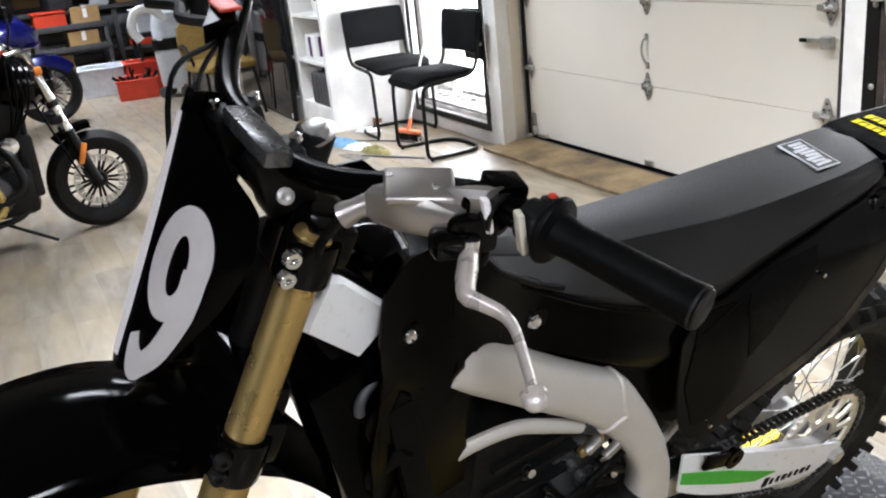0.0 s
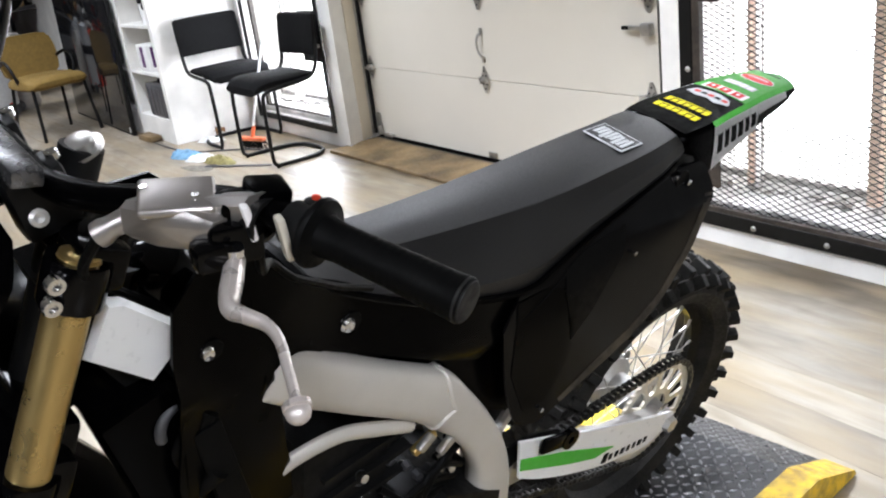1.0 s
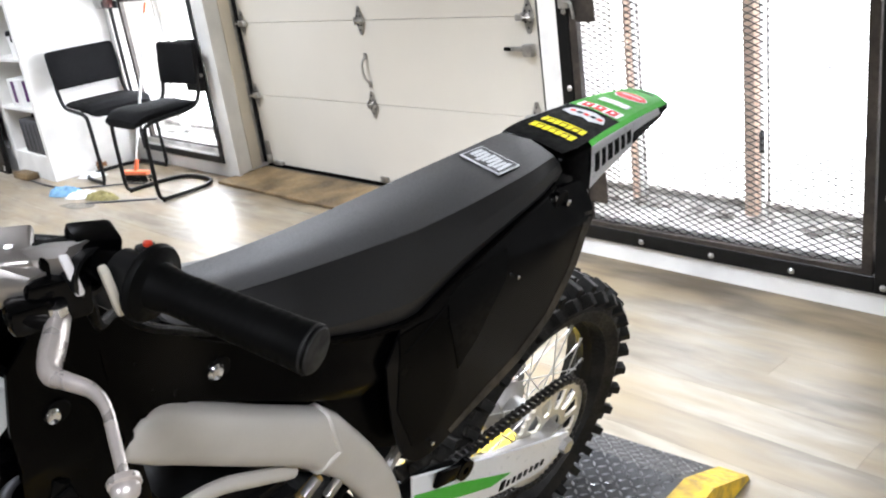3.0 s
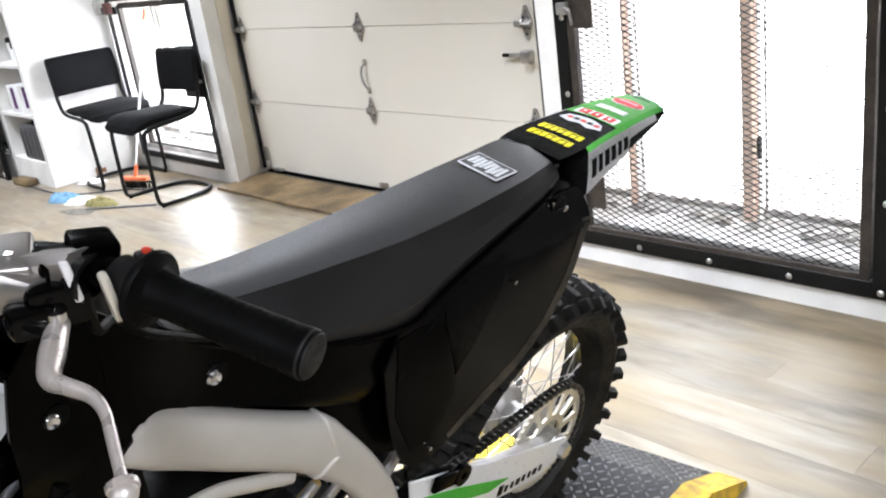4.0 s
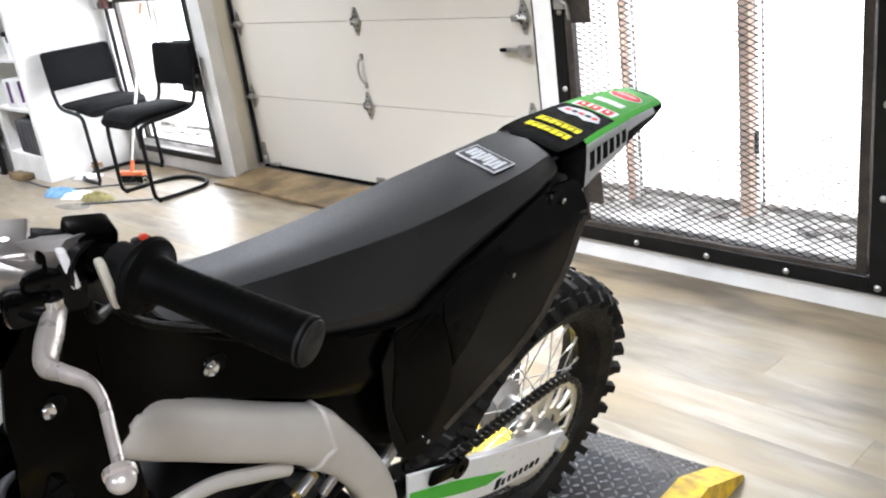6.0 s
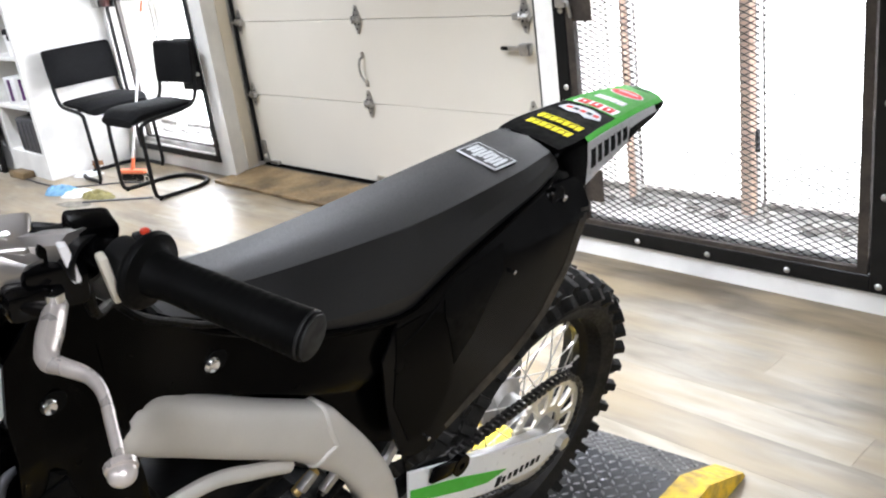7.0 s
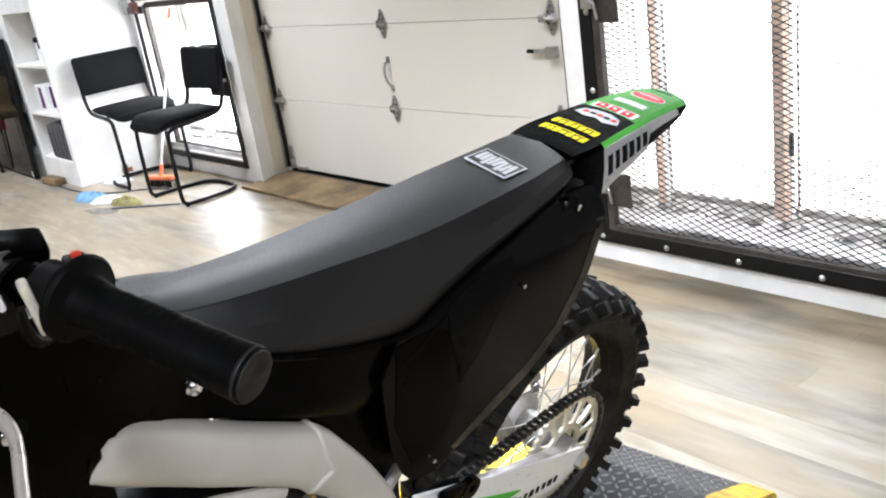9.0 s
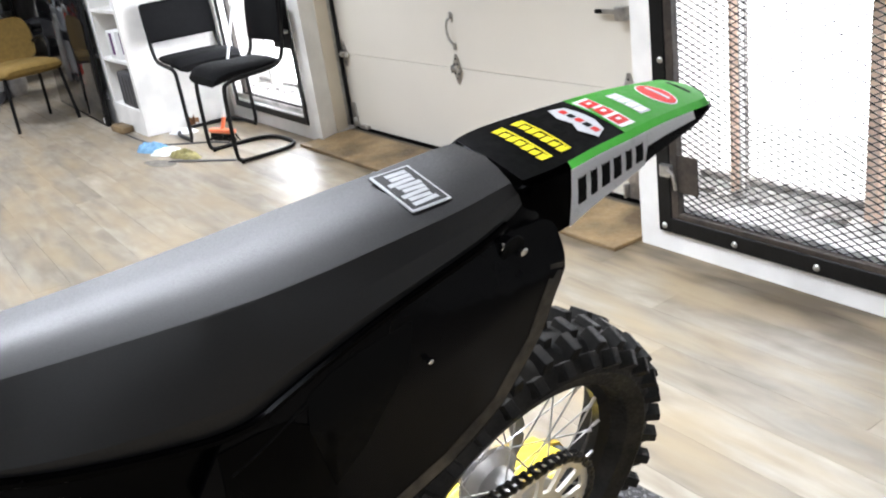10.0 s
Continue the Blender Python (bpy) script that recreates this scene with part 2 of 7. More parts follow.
# ---- mesh helpers ----
def part(name, bm, mat, parent=None, label="", smooth=True):
    """Links a bmesh as one mesh object, under a thing or a part where one is given."""
    me = bpy.data.meshes.new(name)
    bmesh.ops.recalc_face_normals(bm, faces=bm.faces)
    bm.to_mesh(me)
    bm.free()
    me.materials.append(mat)
    if smooth:
        for p in me.polygons:
            p.use_smooth = True
        me.set_sharp_from_angle(angle=radians(38))
    ob = new(name, me)
    if parent:
        ob.parent = parent
    if label:
        ob["label"] = label
    return ob


def thing(name, m=None):
    ob = new(name)
    ob.empty_display_size = 0.1
    if m is not None:
        ob.matrix_world = m
    return ob


def box(bm, c, s, rot=(0, 0, 0), bev=0.0, seg=2):
    m = pose(*c, *rot) @ Matrix.Diagonal((*s, 1))
    r = bmesh.ops.create_cube(bm, size=1, matrix=m)
    if bev:
        es = list({e for v in r["verts"] for e in v.link_edges})
        bmesh.ops.bevel(bm, geom=es, offset=bev, segments=seg, affect="EDGES", profile=0.5)
    return bm


def boxes(*args, **kw):
    bm = bmesh.new()
    for c, s in args:
        box(bm, c, s, **kw)
    return bm


def loft(bm, rings, closed=True, caps=True, wrap=False):
    vs = [[bm.verts.new(p) for p in r] for r in rings]
    n = len(vs[0])
    pairs = list(zip(vs, vs[1:])) + ([(vs[-1], vs[0])] if wrap else [])
    for a, b in pairs:
        for i in range(n if closed else n - 1):
            j = (i + 1) % n
            bm.faces.new((a[i], a[j], b[j], b[i]))
    if caps and closed and not wrap:
        bm.faces.new(vs[0][::-1])
        bm.faces.new(vs[-1])
    return bm


def spline(pts, n=6):
    """Points on a smooth line through pts."""
    p = [Vector(q) for q in pts]
    p = [2 * p[0] - p[1]] + p + [2 * p[-1] - p[-2]]
    out = []
    for i in range(1, len(p) - 2):
        for k in range(n):
            u = k / n
            a, b, c, d = p[i - 1 : i + 3]
            out.append(0.5 * (2 * b + (c - a) * u + (2 * a - 5 * b + 4 * c - d) * u * u + (3 * b - a - 3 * c + d) * u**3))
    out.append(p[-2])
    return out


def tube(bm, pts, r, n=10, flat=1.0, caps=True, wrap=False):
    """A tube along pts; r is a radius or one a point; flat squeezes it across."""
    pts = [Vector(p) for p in pts]
    rs = r if isinstance(r, (list, tuple)) else [r] * len(pts)
    rings, up = [], None
    for i, p in enumerate(pts):
        if wrap:
            d = (pts[(i + 1) % len(pts)] - pts[i - 1]).normalized()
        else:
            d = (pts[min(i + 1, len(pts) - 1)] - pts[max(i - 1, 0)]).normalized()
        if up is None:
            up = Vector((0, 0, 1)) if abs(d.z) < 0.9 else Vector((0, 1, 0))
        side = d.cross(up).normalized()
        up = side.cross(d).normalized()
        rings.append([p + rs[i] * (math.cos(a) * side * flat + math.sin(a) * up) for a in (2 * math.pi * k / n for k in range(n))])
    return loft(bm, rings, caps=caps, wrap=wrap)


def rod(a, b, r, n=10):
    return tube(bmesh.new(), [a, b], r, n)


def revolve(bm, profile, m=None, n=32, wrap=False):
    """profile: (radius, height) pairs, turned round the local z axis of m."""
    m = m or Matrix()
    rings = [[m @ Vector((r * math.cos(a), r * math.sin(a), z)) for a in (2 * math.pi * k / n for k in range(n))] for r, z in profile]
    return loft(bm, rings, caps=True, wrap=wrap)


def plate(outline, yfun, thick, rounds=3):
    """A curved panel: an outline in x and z, laid on y = yfun(x, z), with thickness towards the middle."""
    bm = bmesh.new()
    f = bm.faces.new([bm.verts.new((x, 0, z)) for x, z in outline])
    bmesh.ops.triangulate(bm, faces=[f], ngon_method="BEAUTY")
    for _ in range(rounds):
        bmesh.ops.subdivide_edges(bm, edges=[e for e in bm.edges if e.calc_length() > 0.03], cuts=1)
        bmesh.ops.triangulate(bm, faces=bm.faces)
        bmesh.ops.beautify_fill(bm, faces=bm.faces, edges=[e for e in bm.edges if not e.is_boundary])
    for v in bm.verts:
        v.co.y = yfun(v.co.x, v.co.z)
    back = bmesh.ops.extrude_face_region(bm, geom=list(bm.faces))
    for v in back["geom"]:
        if isinstance(v, bmesh.types.BMVert):
            v.co.y -= math.copysign(thick, v.co.y)
    return bm


def interp(x, xs, ys):
    return float(np.interp(x, xs, ys))


# ---- structure ----
def structure(name, bm, mat, label, category, parent=None, smooth=False):
    return tagged(part(name, bm, mat, parent, smooth=smooth), label, category, kind="structure")


floor = structure("floor", boxes(((0.0, -3.5, -0.06), (22.0, 9.0, 0.1))), material("floor_underlay", (0.10, 0.08, 0.06), 0.8), "worn greyish oak vinyl plank floor", "floor")
structure("ceiling", boxes(((0.0, -3.5, 2.85), (22.0, 9.0, 0.1))), CEIL, "plain grey painted ceiling", "ceiling")
# South and east walls are unseen; their grey is darkened to dim the reflections.
DIM = material("unseen_wall_darkened", (0.10, 0.10, 0.105), 0.8, vary=0.15, scale=1.5)
structure("wall_south", boxes(((0.0, -7.95, 1.4), (22.0, 0.1, 2.8))), DIM, "unseen plain wall, darkened to keep reflections low", "wall")
structure("wall_east", boxes(((10.95, -4.0, 1.4), (0.1, 7.8, 2.8))), DIM, "unseen plain wall, darkened to keep reflections low", "wall")
structure("wall_west", boxes(((-10.95, -4.0, 1.4), (0.1, 7.8, 2.8))), WALL, "plain wall behind the workshop clutter", "wall")

# wall with the garage door: its face at y = -0.284, the door set back to y = 0
FY, TH = -0.284, 0.34


def wall_piece(bm, x0, x1, z0, z1, y0=FY, y1=FY + TH):
    box(bm, ((x0 + x1) / 2, (y0 + y1) / 2, (z0 + z1) / 2), (x1 - x0, y1 - y0, z1 - z0))


bm = bmesh.new()
wall_piece(bm, 1.504, 1.60, 0, 2.8)
wall_piece(bm, 1.60, 2.87, 0, 0.135)
wall_piece(bm, 1.60, 2.87, 0.135, 0.150, y0=-0.256)
wall_piece(bm, 1.60, 2.87, 2.25, 2.8)
wall_piece(bm, 2.87, 10.9, 0, 2.8)
loft(bm, [[(x, y, z) for x, y in ((-1.275, FY), (-1.13, FY), (-1.262, -0.03), (-1.262, 0.056), (-1.275, 0.056))] for z in (0, 2.8)])
wall_piece(bm, -2.50, -1.275, 0, 0.135)
wall_piece(bm, -2.50, -1.275, 0.135, 0.150, y0=-0.256)
wall_piece(bm, -2.50, -1.275, 1.21, 2.8)
wall_piece(bm, -10.9, -2.50, 0, 2.8)
wall_piece(bm, -1.125, 1.504, 2.33, 2.8)
structure("wall_north", bm, WALL, "white painted wall with scuffed base", "wall")
bm = bmesh.new()
loft(bm, [[(x, y, z) for x, y in ((-1.205, -0.150), (-1.256, -0.05), (-1.243, -0.044), (-1.195, -0.146))] for z in (0.02, 2.32)])
box(bm, (1.42, 0.03, 1.16), (0.16, 0.05, 2.32))
structure("trim", bm, JAMB, "cream painted door jamb", "door frame")


# garage door of 18 inch sections
def garage_door():
    d = tagged(thing("garage_door", pose(0, 0, 0)), "cream steel sectional garage door, shut, with bare hinges", "garage door", kind="structure")
    H, z0 = 0.457, 0.022
    for i in range(5):
        bm = bmesh.new()
        box(bm, (0.04, 0.025, z0 + H * (i + 0.5)), (2.58, 0.045, H - 0.003), bev=0.0015, seg=1)
        part("panel", bm, DOORP, d, smooth=False)
    part("bottom_seal", boxes(((0, 0.022, 0.012), (2.48, 0.04, 0.022))), RUBBER, d, "black rubber seal")

    def hinge(x, z, tall=1.0):
        bm = bmesh.new()
        if x:
            # the end hinges carry a roller in the track
            box(bm, (x - math.copysign(0.03, x), -0.022, z), (0.045, 0.03, 0.03), bev=0.004, seg=1)
            tube(bm, [(x - math.copysign(0.01, x), -0.035, z), (x + math.copysign(0.045, x), -0.035, z)], 0.006, 8)
        for s in (1, -1):
            vs = [bm.verts.new((x + a, -0.003, z + s * b * tall)) for a, b in ((-0.032, 0.004), (0.032, 0.004), (0.026, 0.03), (0.008, 0.075), (-0.008, 0.075), (-0.026, 0.03))]
            fc = bm.faces.new(vs)
            ex = bmesh.ops.extrude_face_region(bm, geom=[fc])
            for v in ex["geom"]:
                if isinstance(v, bmesh.types.BMVert):
                    v.co.y -= 0.003
        tube(bm, [(x - 0.034, -0.012, z), (x + 0.034, -0.012, z)], 0.011, 8)
        for s in (-1, 1):
            box(bm, (x + 0.022 * s, -0.014, z), (0.006, 0.024, 0.04), bev=0.002, seg=1)
        h = part("hinge", bm, STEEL, d, "galvanised strap hinge")
        for sx, sz in ((-0.014, 0.024), (0.014, 0.024), (0, 0.05), (-0.014, -0.024), (0.014, -0.024), (0, -0.05)):
            part("bolt_head", boxes(((x + sx, -0.008, z + sz), (0.009, 0.006, 0.009)), bev=0.002, seg=1), DARKG, h)

    for j in (1, 2, 3, 4):
        for x in (-1.195, 0.0, 1.20):
            hinge(x, z0 + H * j)
    # lift handle
    bm = bmesh.new()
    tube(bm, spline([(-0.004, -0.004, 0.735), (-0.010, -0.020, 0.722), (-0.016, -0.026, 0.68), (-0.008, -0.024, 0.635), (0.008, -0.018, 0.61), (0.010, -0.004, 0.60)]), 0.0065, 8)
    box(bm, (-0.002, -0.003, 0.745), (0.022, 0.006, 0.035), bev=0.006)
    box(bm, (0.002, -0.003, 0.592), (0.022, 0.006, 0.035), bev=0.006)
    part("lift_handle", bm, STEEL, d, "bent steel lift handle")
    # slide latch
    bm = bmesh.new()
    box(bm, (1.20, -0.020, 0.79), (0.055, 0.036, 0.055), bev=0.006)
    box(bm, (1.135, -0.02, 0.795), (0.09, 0.012, 0.020), bev=0.004)
    lt = part("slide_latch", bm, STEEL, d, "galvanised slide latch")
    part("latch_grip", boxes(((1.075, -0.022, 0.795), (0.045, 0.014, 0.018)), bev=0.006), RUBBER, lt, "black grip")
    # corner brackets at the bottom
    for x in (-1.20, 1.20):
        bm = bmesh.new()
        box(bm, (x, -0.006, 0.10), (0.06, 0.008, 0.15), bev=0.003)
        box(bm, (x + (0.03 if x < 0 else -0.03), -0.02, 0.06), (0.012, 0.035, 0.06), bev=0.003)
        part("corner_bracket", bm, STEEL, d)
    bm = bmesh.new()
    box(bm, (0.0, -0.005, 0.045), (0.07, 0.01, 0.035), bev=0.002)
    part("foot_clip", bm, STEEL, d)
    bm = bmesh.new()
    box(bm, (-1.08, -0.012, 0.035), (0.09, 0.03, 0.02), bev=0.003)
    part("foot_bracket", bm, STEEL, d)
    return d


garage_door()
# vertical tracks either side of the door
for tx in (-1.265, 1.32):
    bm = bmesh.new()
    for dx, sy in ((-0.014, 0.05), (0.014, 0.05)):
        box(bm, (tx + dx, -0.045, 1.18), (0.003, 0.05, 2.3))
    box(bm, (tx, -0.021, 1.18), (0.03, 0.003, 2.3))
    tagged(part("door_track", bm, STEEL, smooth=False), "galvanised vertical door track", "door track", kind="structure")
    bm = bmesh.new()
    box(bm, (tx + (0.012 if tx < 0 else 0), -0.012, 1.18), (0.05, 0.012, 2.3))
    tagged(part("weather_strip", bm, DARKM, smooth=False), "dark weather strip beside the door track", "seal", kind="structure")

# plywood sill in front of the door
bm = bmesh.new()
box(bm, (0.15, -0.235, 0.009), (2.68, 0.36, 0.018), bev=0.003, seg=1)
tagged(part("plywood_sill", bm, PLY, smooth=False), "weathered plywood strip along the garage door", "plywood board")


# expanded metal window guards
def guard(x0, x1, z0, z1, latch):
    g = tagged(thing("window_guard", pose(0, 0, 0)), "black steel window guard with expanded metal mesh" if latch else "black steel frame round the window, bolted on", "window guard", kind="structure")
    y = FY - 0.006
    w = 0.058 if latch else 0.042
    for nm, c, s in (("frame_bar", (x0 + w / 2, y, (z0 + z1) / 2), (w, 0.012, z1 - z0)), ("frame_bar", (x1 - w / 2, y, (z0 + z1) / 2), (w, 0.012, z1 - z0)), ("frame_bar", ((x0 + x1) / 2, y, z0 + w / 2), (x1 - x0 - 2 * w, 0.012, w)), ("frame_bar", ((x0 + x1) / 2, y, z1 - w / 2), (x1 - x0 - 2 * w, 0.012, w))):
        b = part(nm, boxes((c, s), bev=0.002, seg=1), DARKM, g, smooth=False)
    if not latch:
        # a second, slimmer frame set back in the opening, with a strip of daylight between the two
        a, q, yb = 0.092, 0.036, y + 0.05
        for c, s in (((x0 + a, yb, (z0 + z1) / 2), (q, 0.03, z1 - z0 - 2 * a + q)), ((x1 - a, yb, (z0 + z1) / 2), (q, 0.03, z1 - z0 - 2 * a + q)), (((x0 + x1) / 2, yb, z0 + 0.078), (x1 - x0 - 2 * a - q, 0.03, q)), (((x0 + x1) / 2, yb, z1 - 0.078), (x1 - x0 - 2 * a - q, 0.03, q))):
            part("inner_frame", boxes((c, s), bev=0.002, seg=1), RUST, g, smooth=False)
        lp = part("latch_plate", boxes(((x1 - 0.135, y - 0.008, 0.725), (0.26, 0.006, 0.33)), bev=0.003, seg=1), DARKM, g, "black steel latch plate")
        bm = boxes(((x1 - 0.035, y - 0.024, 0.668), (0.05, 0.03, 0.022)), bev=0.004)
        tube(bm, spline([(x1 - 0.06, y - 0.03, 0.672), (x1 - 0.09, y - 0.04, 0.668), (x1 - 0.10, y - 0.03, 0.62)], 4), 0.006, 8)
        part("latch_bolt", bm, STEEL, lp, "bright latch bolt")
        return g
    xi, xj, zi, zj = x0 + w, x1 - w, z0 + w, z1 - w
    for c, s in (((xi + 0.018, y + 0.012, (zi + zj) / 2), (0.034, 0.03, zj - zi)), ((xj - 0.026, y + 0.012, (zi + zj) / 2), (0.034, 0.03, zj - zi)), (((xi + xj) / 2, y + 0.010, zi + 0.010), (xj - xi - 0.07, 0.026, 0.020))):
        part("inner_frame", boxes((c, s), bev=0.002, seg=1), RUST, g, smooth=False)
    spots = [(x0 + w * 0.5 + (x1 - x0 - w) * k / 4, z0 + w * 0.42) for k in range(5)]
    spots += [(xx, 0.11 + 0.295 * k) for k in range(1, 8) for xx in (x0 + w * 0.7, x1 - w * 0.36)]
    for xx, zz in spots if latch else ():
        bm = revolve(bmesh.new(), [(0.0001, 0), (0.012, 0.001), (0.0095, 0.006), (0.004, 0.009), (0.0001, 0.0095)], pose(xx, y - 0.006, zz, 90, 0, 0), 10)
        part("carriage_bolt", bm, STEEL, g, "bright carriage bolt head")
    # mesh strands: flat zigzag ribbons that touch at the knuckles
    px, pz, hw, ym = 0.050, 0.0115, 0.0015, y + 0.02
    nx, nz = int((xj - xi) / px), int((zj - zi) / pz)
    strands = []
    for odd in (0, 1):
        verts, faces = [], []
        for i in range(2 * nx + 2):
            z = (pz / 2 if (i + odd) % 2 else -pz / 2) * 0.92
            for dz, dy in ((-hw, 0.0), (hw, 0.0), (hw, 0.004), (-hw, 0.004)):
                verts.append((min(xi + i * px / 2, xj), ym + dy, z + dz))
        for a in range(0, 4 * (2 * nx + 1), 4):
            faces += [(a + q, a + (q + 1) % 4, a + 4 + (q + 1) % 4, a + 4 + q) for q in range(4)]
        me = bpy.data.meshes.new("mesh_strand")
        me.from_pydata(verts, [], faces)
        me.materials.append(DARKM)
        strands.append(me)
    for r in range(nz + 1):
        sh = new("mesh_strand", strands[r % 2])
        sh.parent = g
        sh.matrix_world = pose(0, 0, zi + r * pz)
    if latch:
        for zc in (0.305, 1.02):
            bm = bmesh.new()
            box(bm, (x0 + w + 0.065, y + 0.002, zc), (0.115, 0.004, 0.135), bev=0.001, seg=1)
            lp = part("latch_plate", bm, RUST, g, "dark steel latch plate")
            bm = bmesh.new()
            box(bm, (x0 + w - 0.005, y - 0.014, zc + 0.01), (0.05, 0.02, 0.045), bev=0.004)
            tube(bm, spline([(x0 + w + 0.005, y - 0.02, zc + 0.012), (x0 + w + 0.035, y - 0.03, zc + 0.01), (x0 + w + 0.042, y - 0.03, zc - 0.01), (x0 + w + 0.045, y - 0.025, zc - 0.05)], 4), 0.006, 8)
            part("latch_bolt", bm, STEEL, lp, "bright latch bolt")
    return g


guard(1.604, 2.886, 0.078, 2.30, True)
guard(-2.460, -1.282, 0.088, 1.234, False)
# padlock hasp on the left guard
hp = tagged(thing("hasp_lock", pose(-2.40, FY - 0.03, 1.15)), "black hasp lock with a red-brown body on the guard corner", "lock")
part("hasp_plate", boxes(((0, 0.008, -0.02), (0.24, 0.014, 0.05)), bev=0.004), DARKM, hp)
part("lock_body", boxes(((0.04, -0.015, 0.0), (0.09, 0.04, 0.075)), bev=0.01), material("oxide_red_paint", (0.10, 0.03, 0.025), 0.5, vary=0.3, scale=20), hp, "dull red-brown lock body")
for k in range(4):
    part("cage_wire", tube(bmesh.new(), spline([(-0.05 - 0.022 * k, -0.005, -0.04), (-0.05 - 0.022 * k, -0.045, -0.03), (-0.05 - 0.022 * k, -0.045, 0.055), (-0.05 - 0.022 * k, -0.005, 0.06)], 3), 0.0025, 6), STEEL, hp)

# window recesses: sill, posts, glass and the bright outdoors
for wi, (x0, x1, zt, posts) in enumerate(((1.60, 2.87, 2.25, ((1.804, 0.013), (2.316, 0.042))), (-2.50, -1.275, 1.21, ((-2.10, 0.03),))), 1):
    w = tagged(thing("window_%d" % wi, pose(0, 0, 0)), "tall shop window, blown out by daylight, behind a guard", "window", kind="structure")
    part("window_sill", loft(bmesh.new(), [[(x, -0.262, 0.168), (x, -0.258, 0.173), (x, 0.045, 0.215), (x, 0.045, 0.185), (x, -0.262, 0.150)] for x in (x0, x1)]), LEDGE, w, "dirty pale sill with debris")
    zc, hz = (0.215 + zt) / 2, zt - 0.215
    part("bottom_rail", boxes((((x0 + x1) / 2, -0.050, 0.228), (x1 - x0, 0.030, 0.026)), bev=0.004, seg=1), SILLD, w, "grimy grey bottom rail of the window")
    for p, pw_ in posts:
        part("post", boxes(((p, -0.105, zc), (pw_, 0.07, hz)), bev=0.003, seg=1), BRICKO if wi == 1 else WALL, w, "terracotta coloured post" if wi == 1 else "pale post")
        part("post_trim", boxes(((p + pw_ / 2 + 0.012, -0.105, zc), (0.005, 0.03, hz)), bev=0.002, seg=1), LEDGE, w)
        if wi == 1:
            part("post_trim", boxes(((p + pw_ / 2 + 0.040, -0.115, zc), (0.004, 0.02, hz)), bev=0.001, seg=1), SILLD, w)
        if pw_ > 0.04:
            part("post_latch", boxes(((p + 0.05, -0.14, 0.50), (0.016, 0.02, 0.075)), bev=0.003, seg=1), DARKG, w)
    gl = part("pane", boxes((((x0 + x1) / 2, -0.02, zc), (x1 - x0, 0.006, hz))), GLASS, w, smooth=False)
    gl.visible_shadow = False
    bm = bmesh.new()
    rnd = random.Random(wi)
    for k in range(60):
        heap = rnd.choice((0.2, 0.45, 0.78, 0.9))
        box(bm, (x0 + (x1 - x0) * min(0.95, max(0.05, rnd.gauss(heap, 0.07))), rnd.uniform(-0.16, -0.105), 0.203), (rnd.uniform(0.01, 0.05), rnd.uniform(0.006, 0.02), rnd.uniform(0.006, 0.016)), (0, 0, rnd.uniform(0, 90)), bev=0.002, seg=1)
    tagged(part("sill_debris", bm, SILLD), "grey grit and scraps lying on the window sill", "debris", kind="stuff")
bm = bmesh.new()
box(bm, (0, 0.30, 1.4), (14, 0.02, 6))
structure("backdrop", bm, DAY, "overexposed white winter daylight outside", "backdrop")

# ---- the dirt bike, in its own axes: x ahead, y to its left, z up from the rear tyre's foot ----
BH, BL, BU = Vector((0.0857, -0.9963, 0.0)), Vector((0.9547, 0.0821, -0.2860)), Vector((0.2849, 0.0245, 0.9582))
BO = Vector((2.6588, -1.8833, 0.090))
BIKE = Matrix((BH, BL, BU)).transposed().to_4x4()
BIKE.translation = BO
YC = -0.018
bike = tagged(thing("dirt_bike", BIKE), "black motocross bike with gold forks, leaning on a lift", "motorcycle")


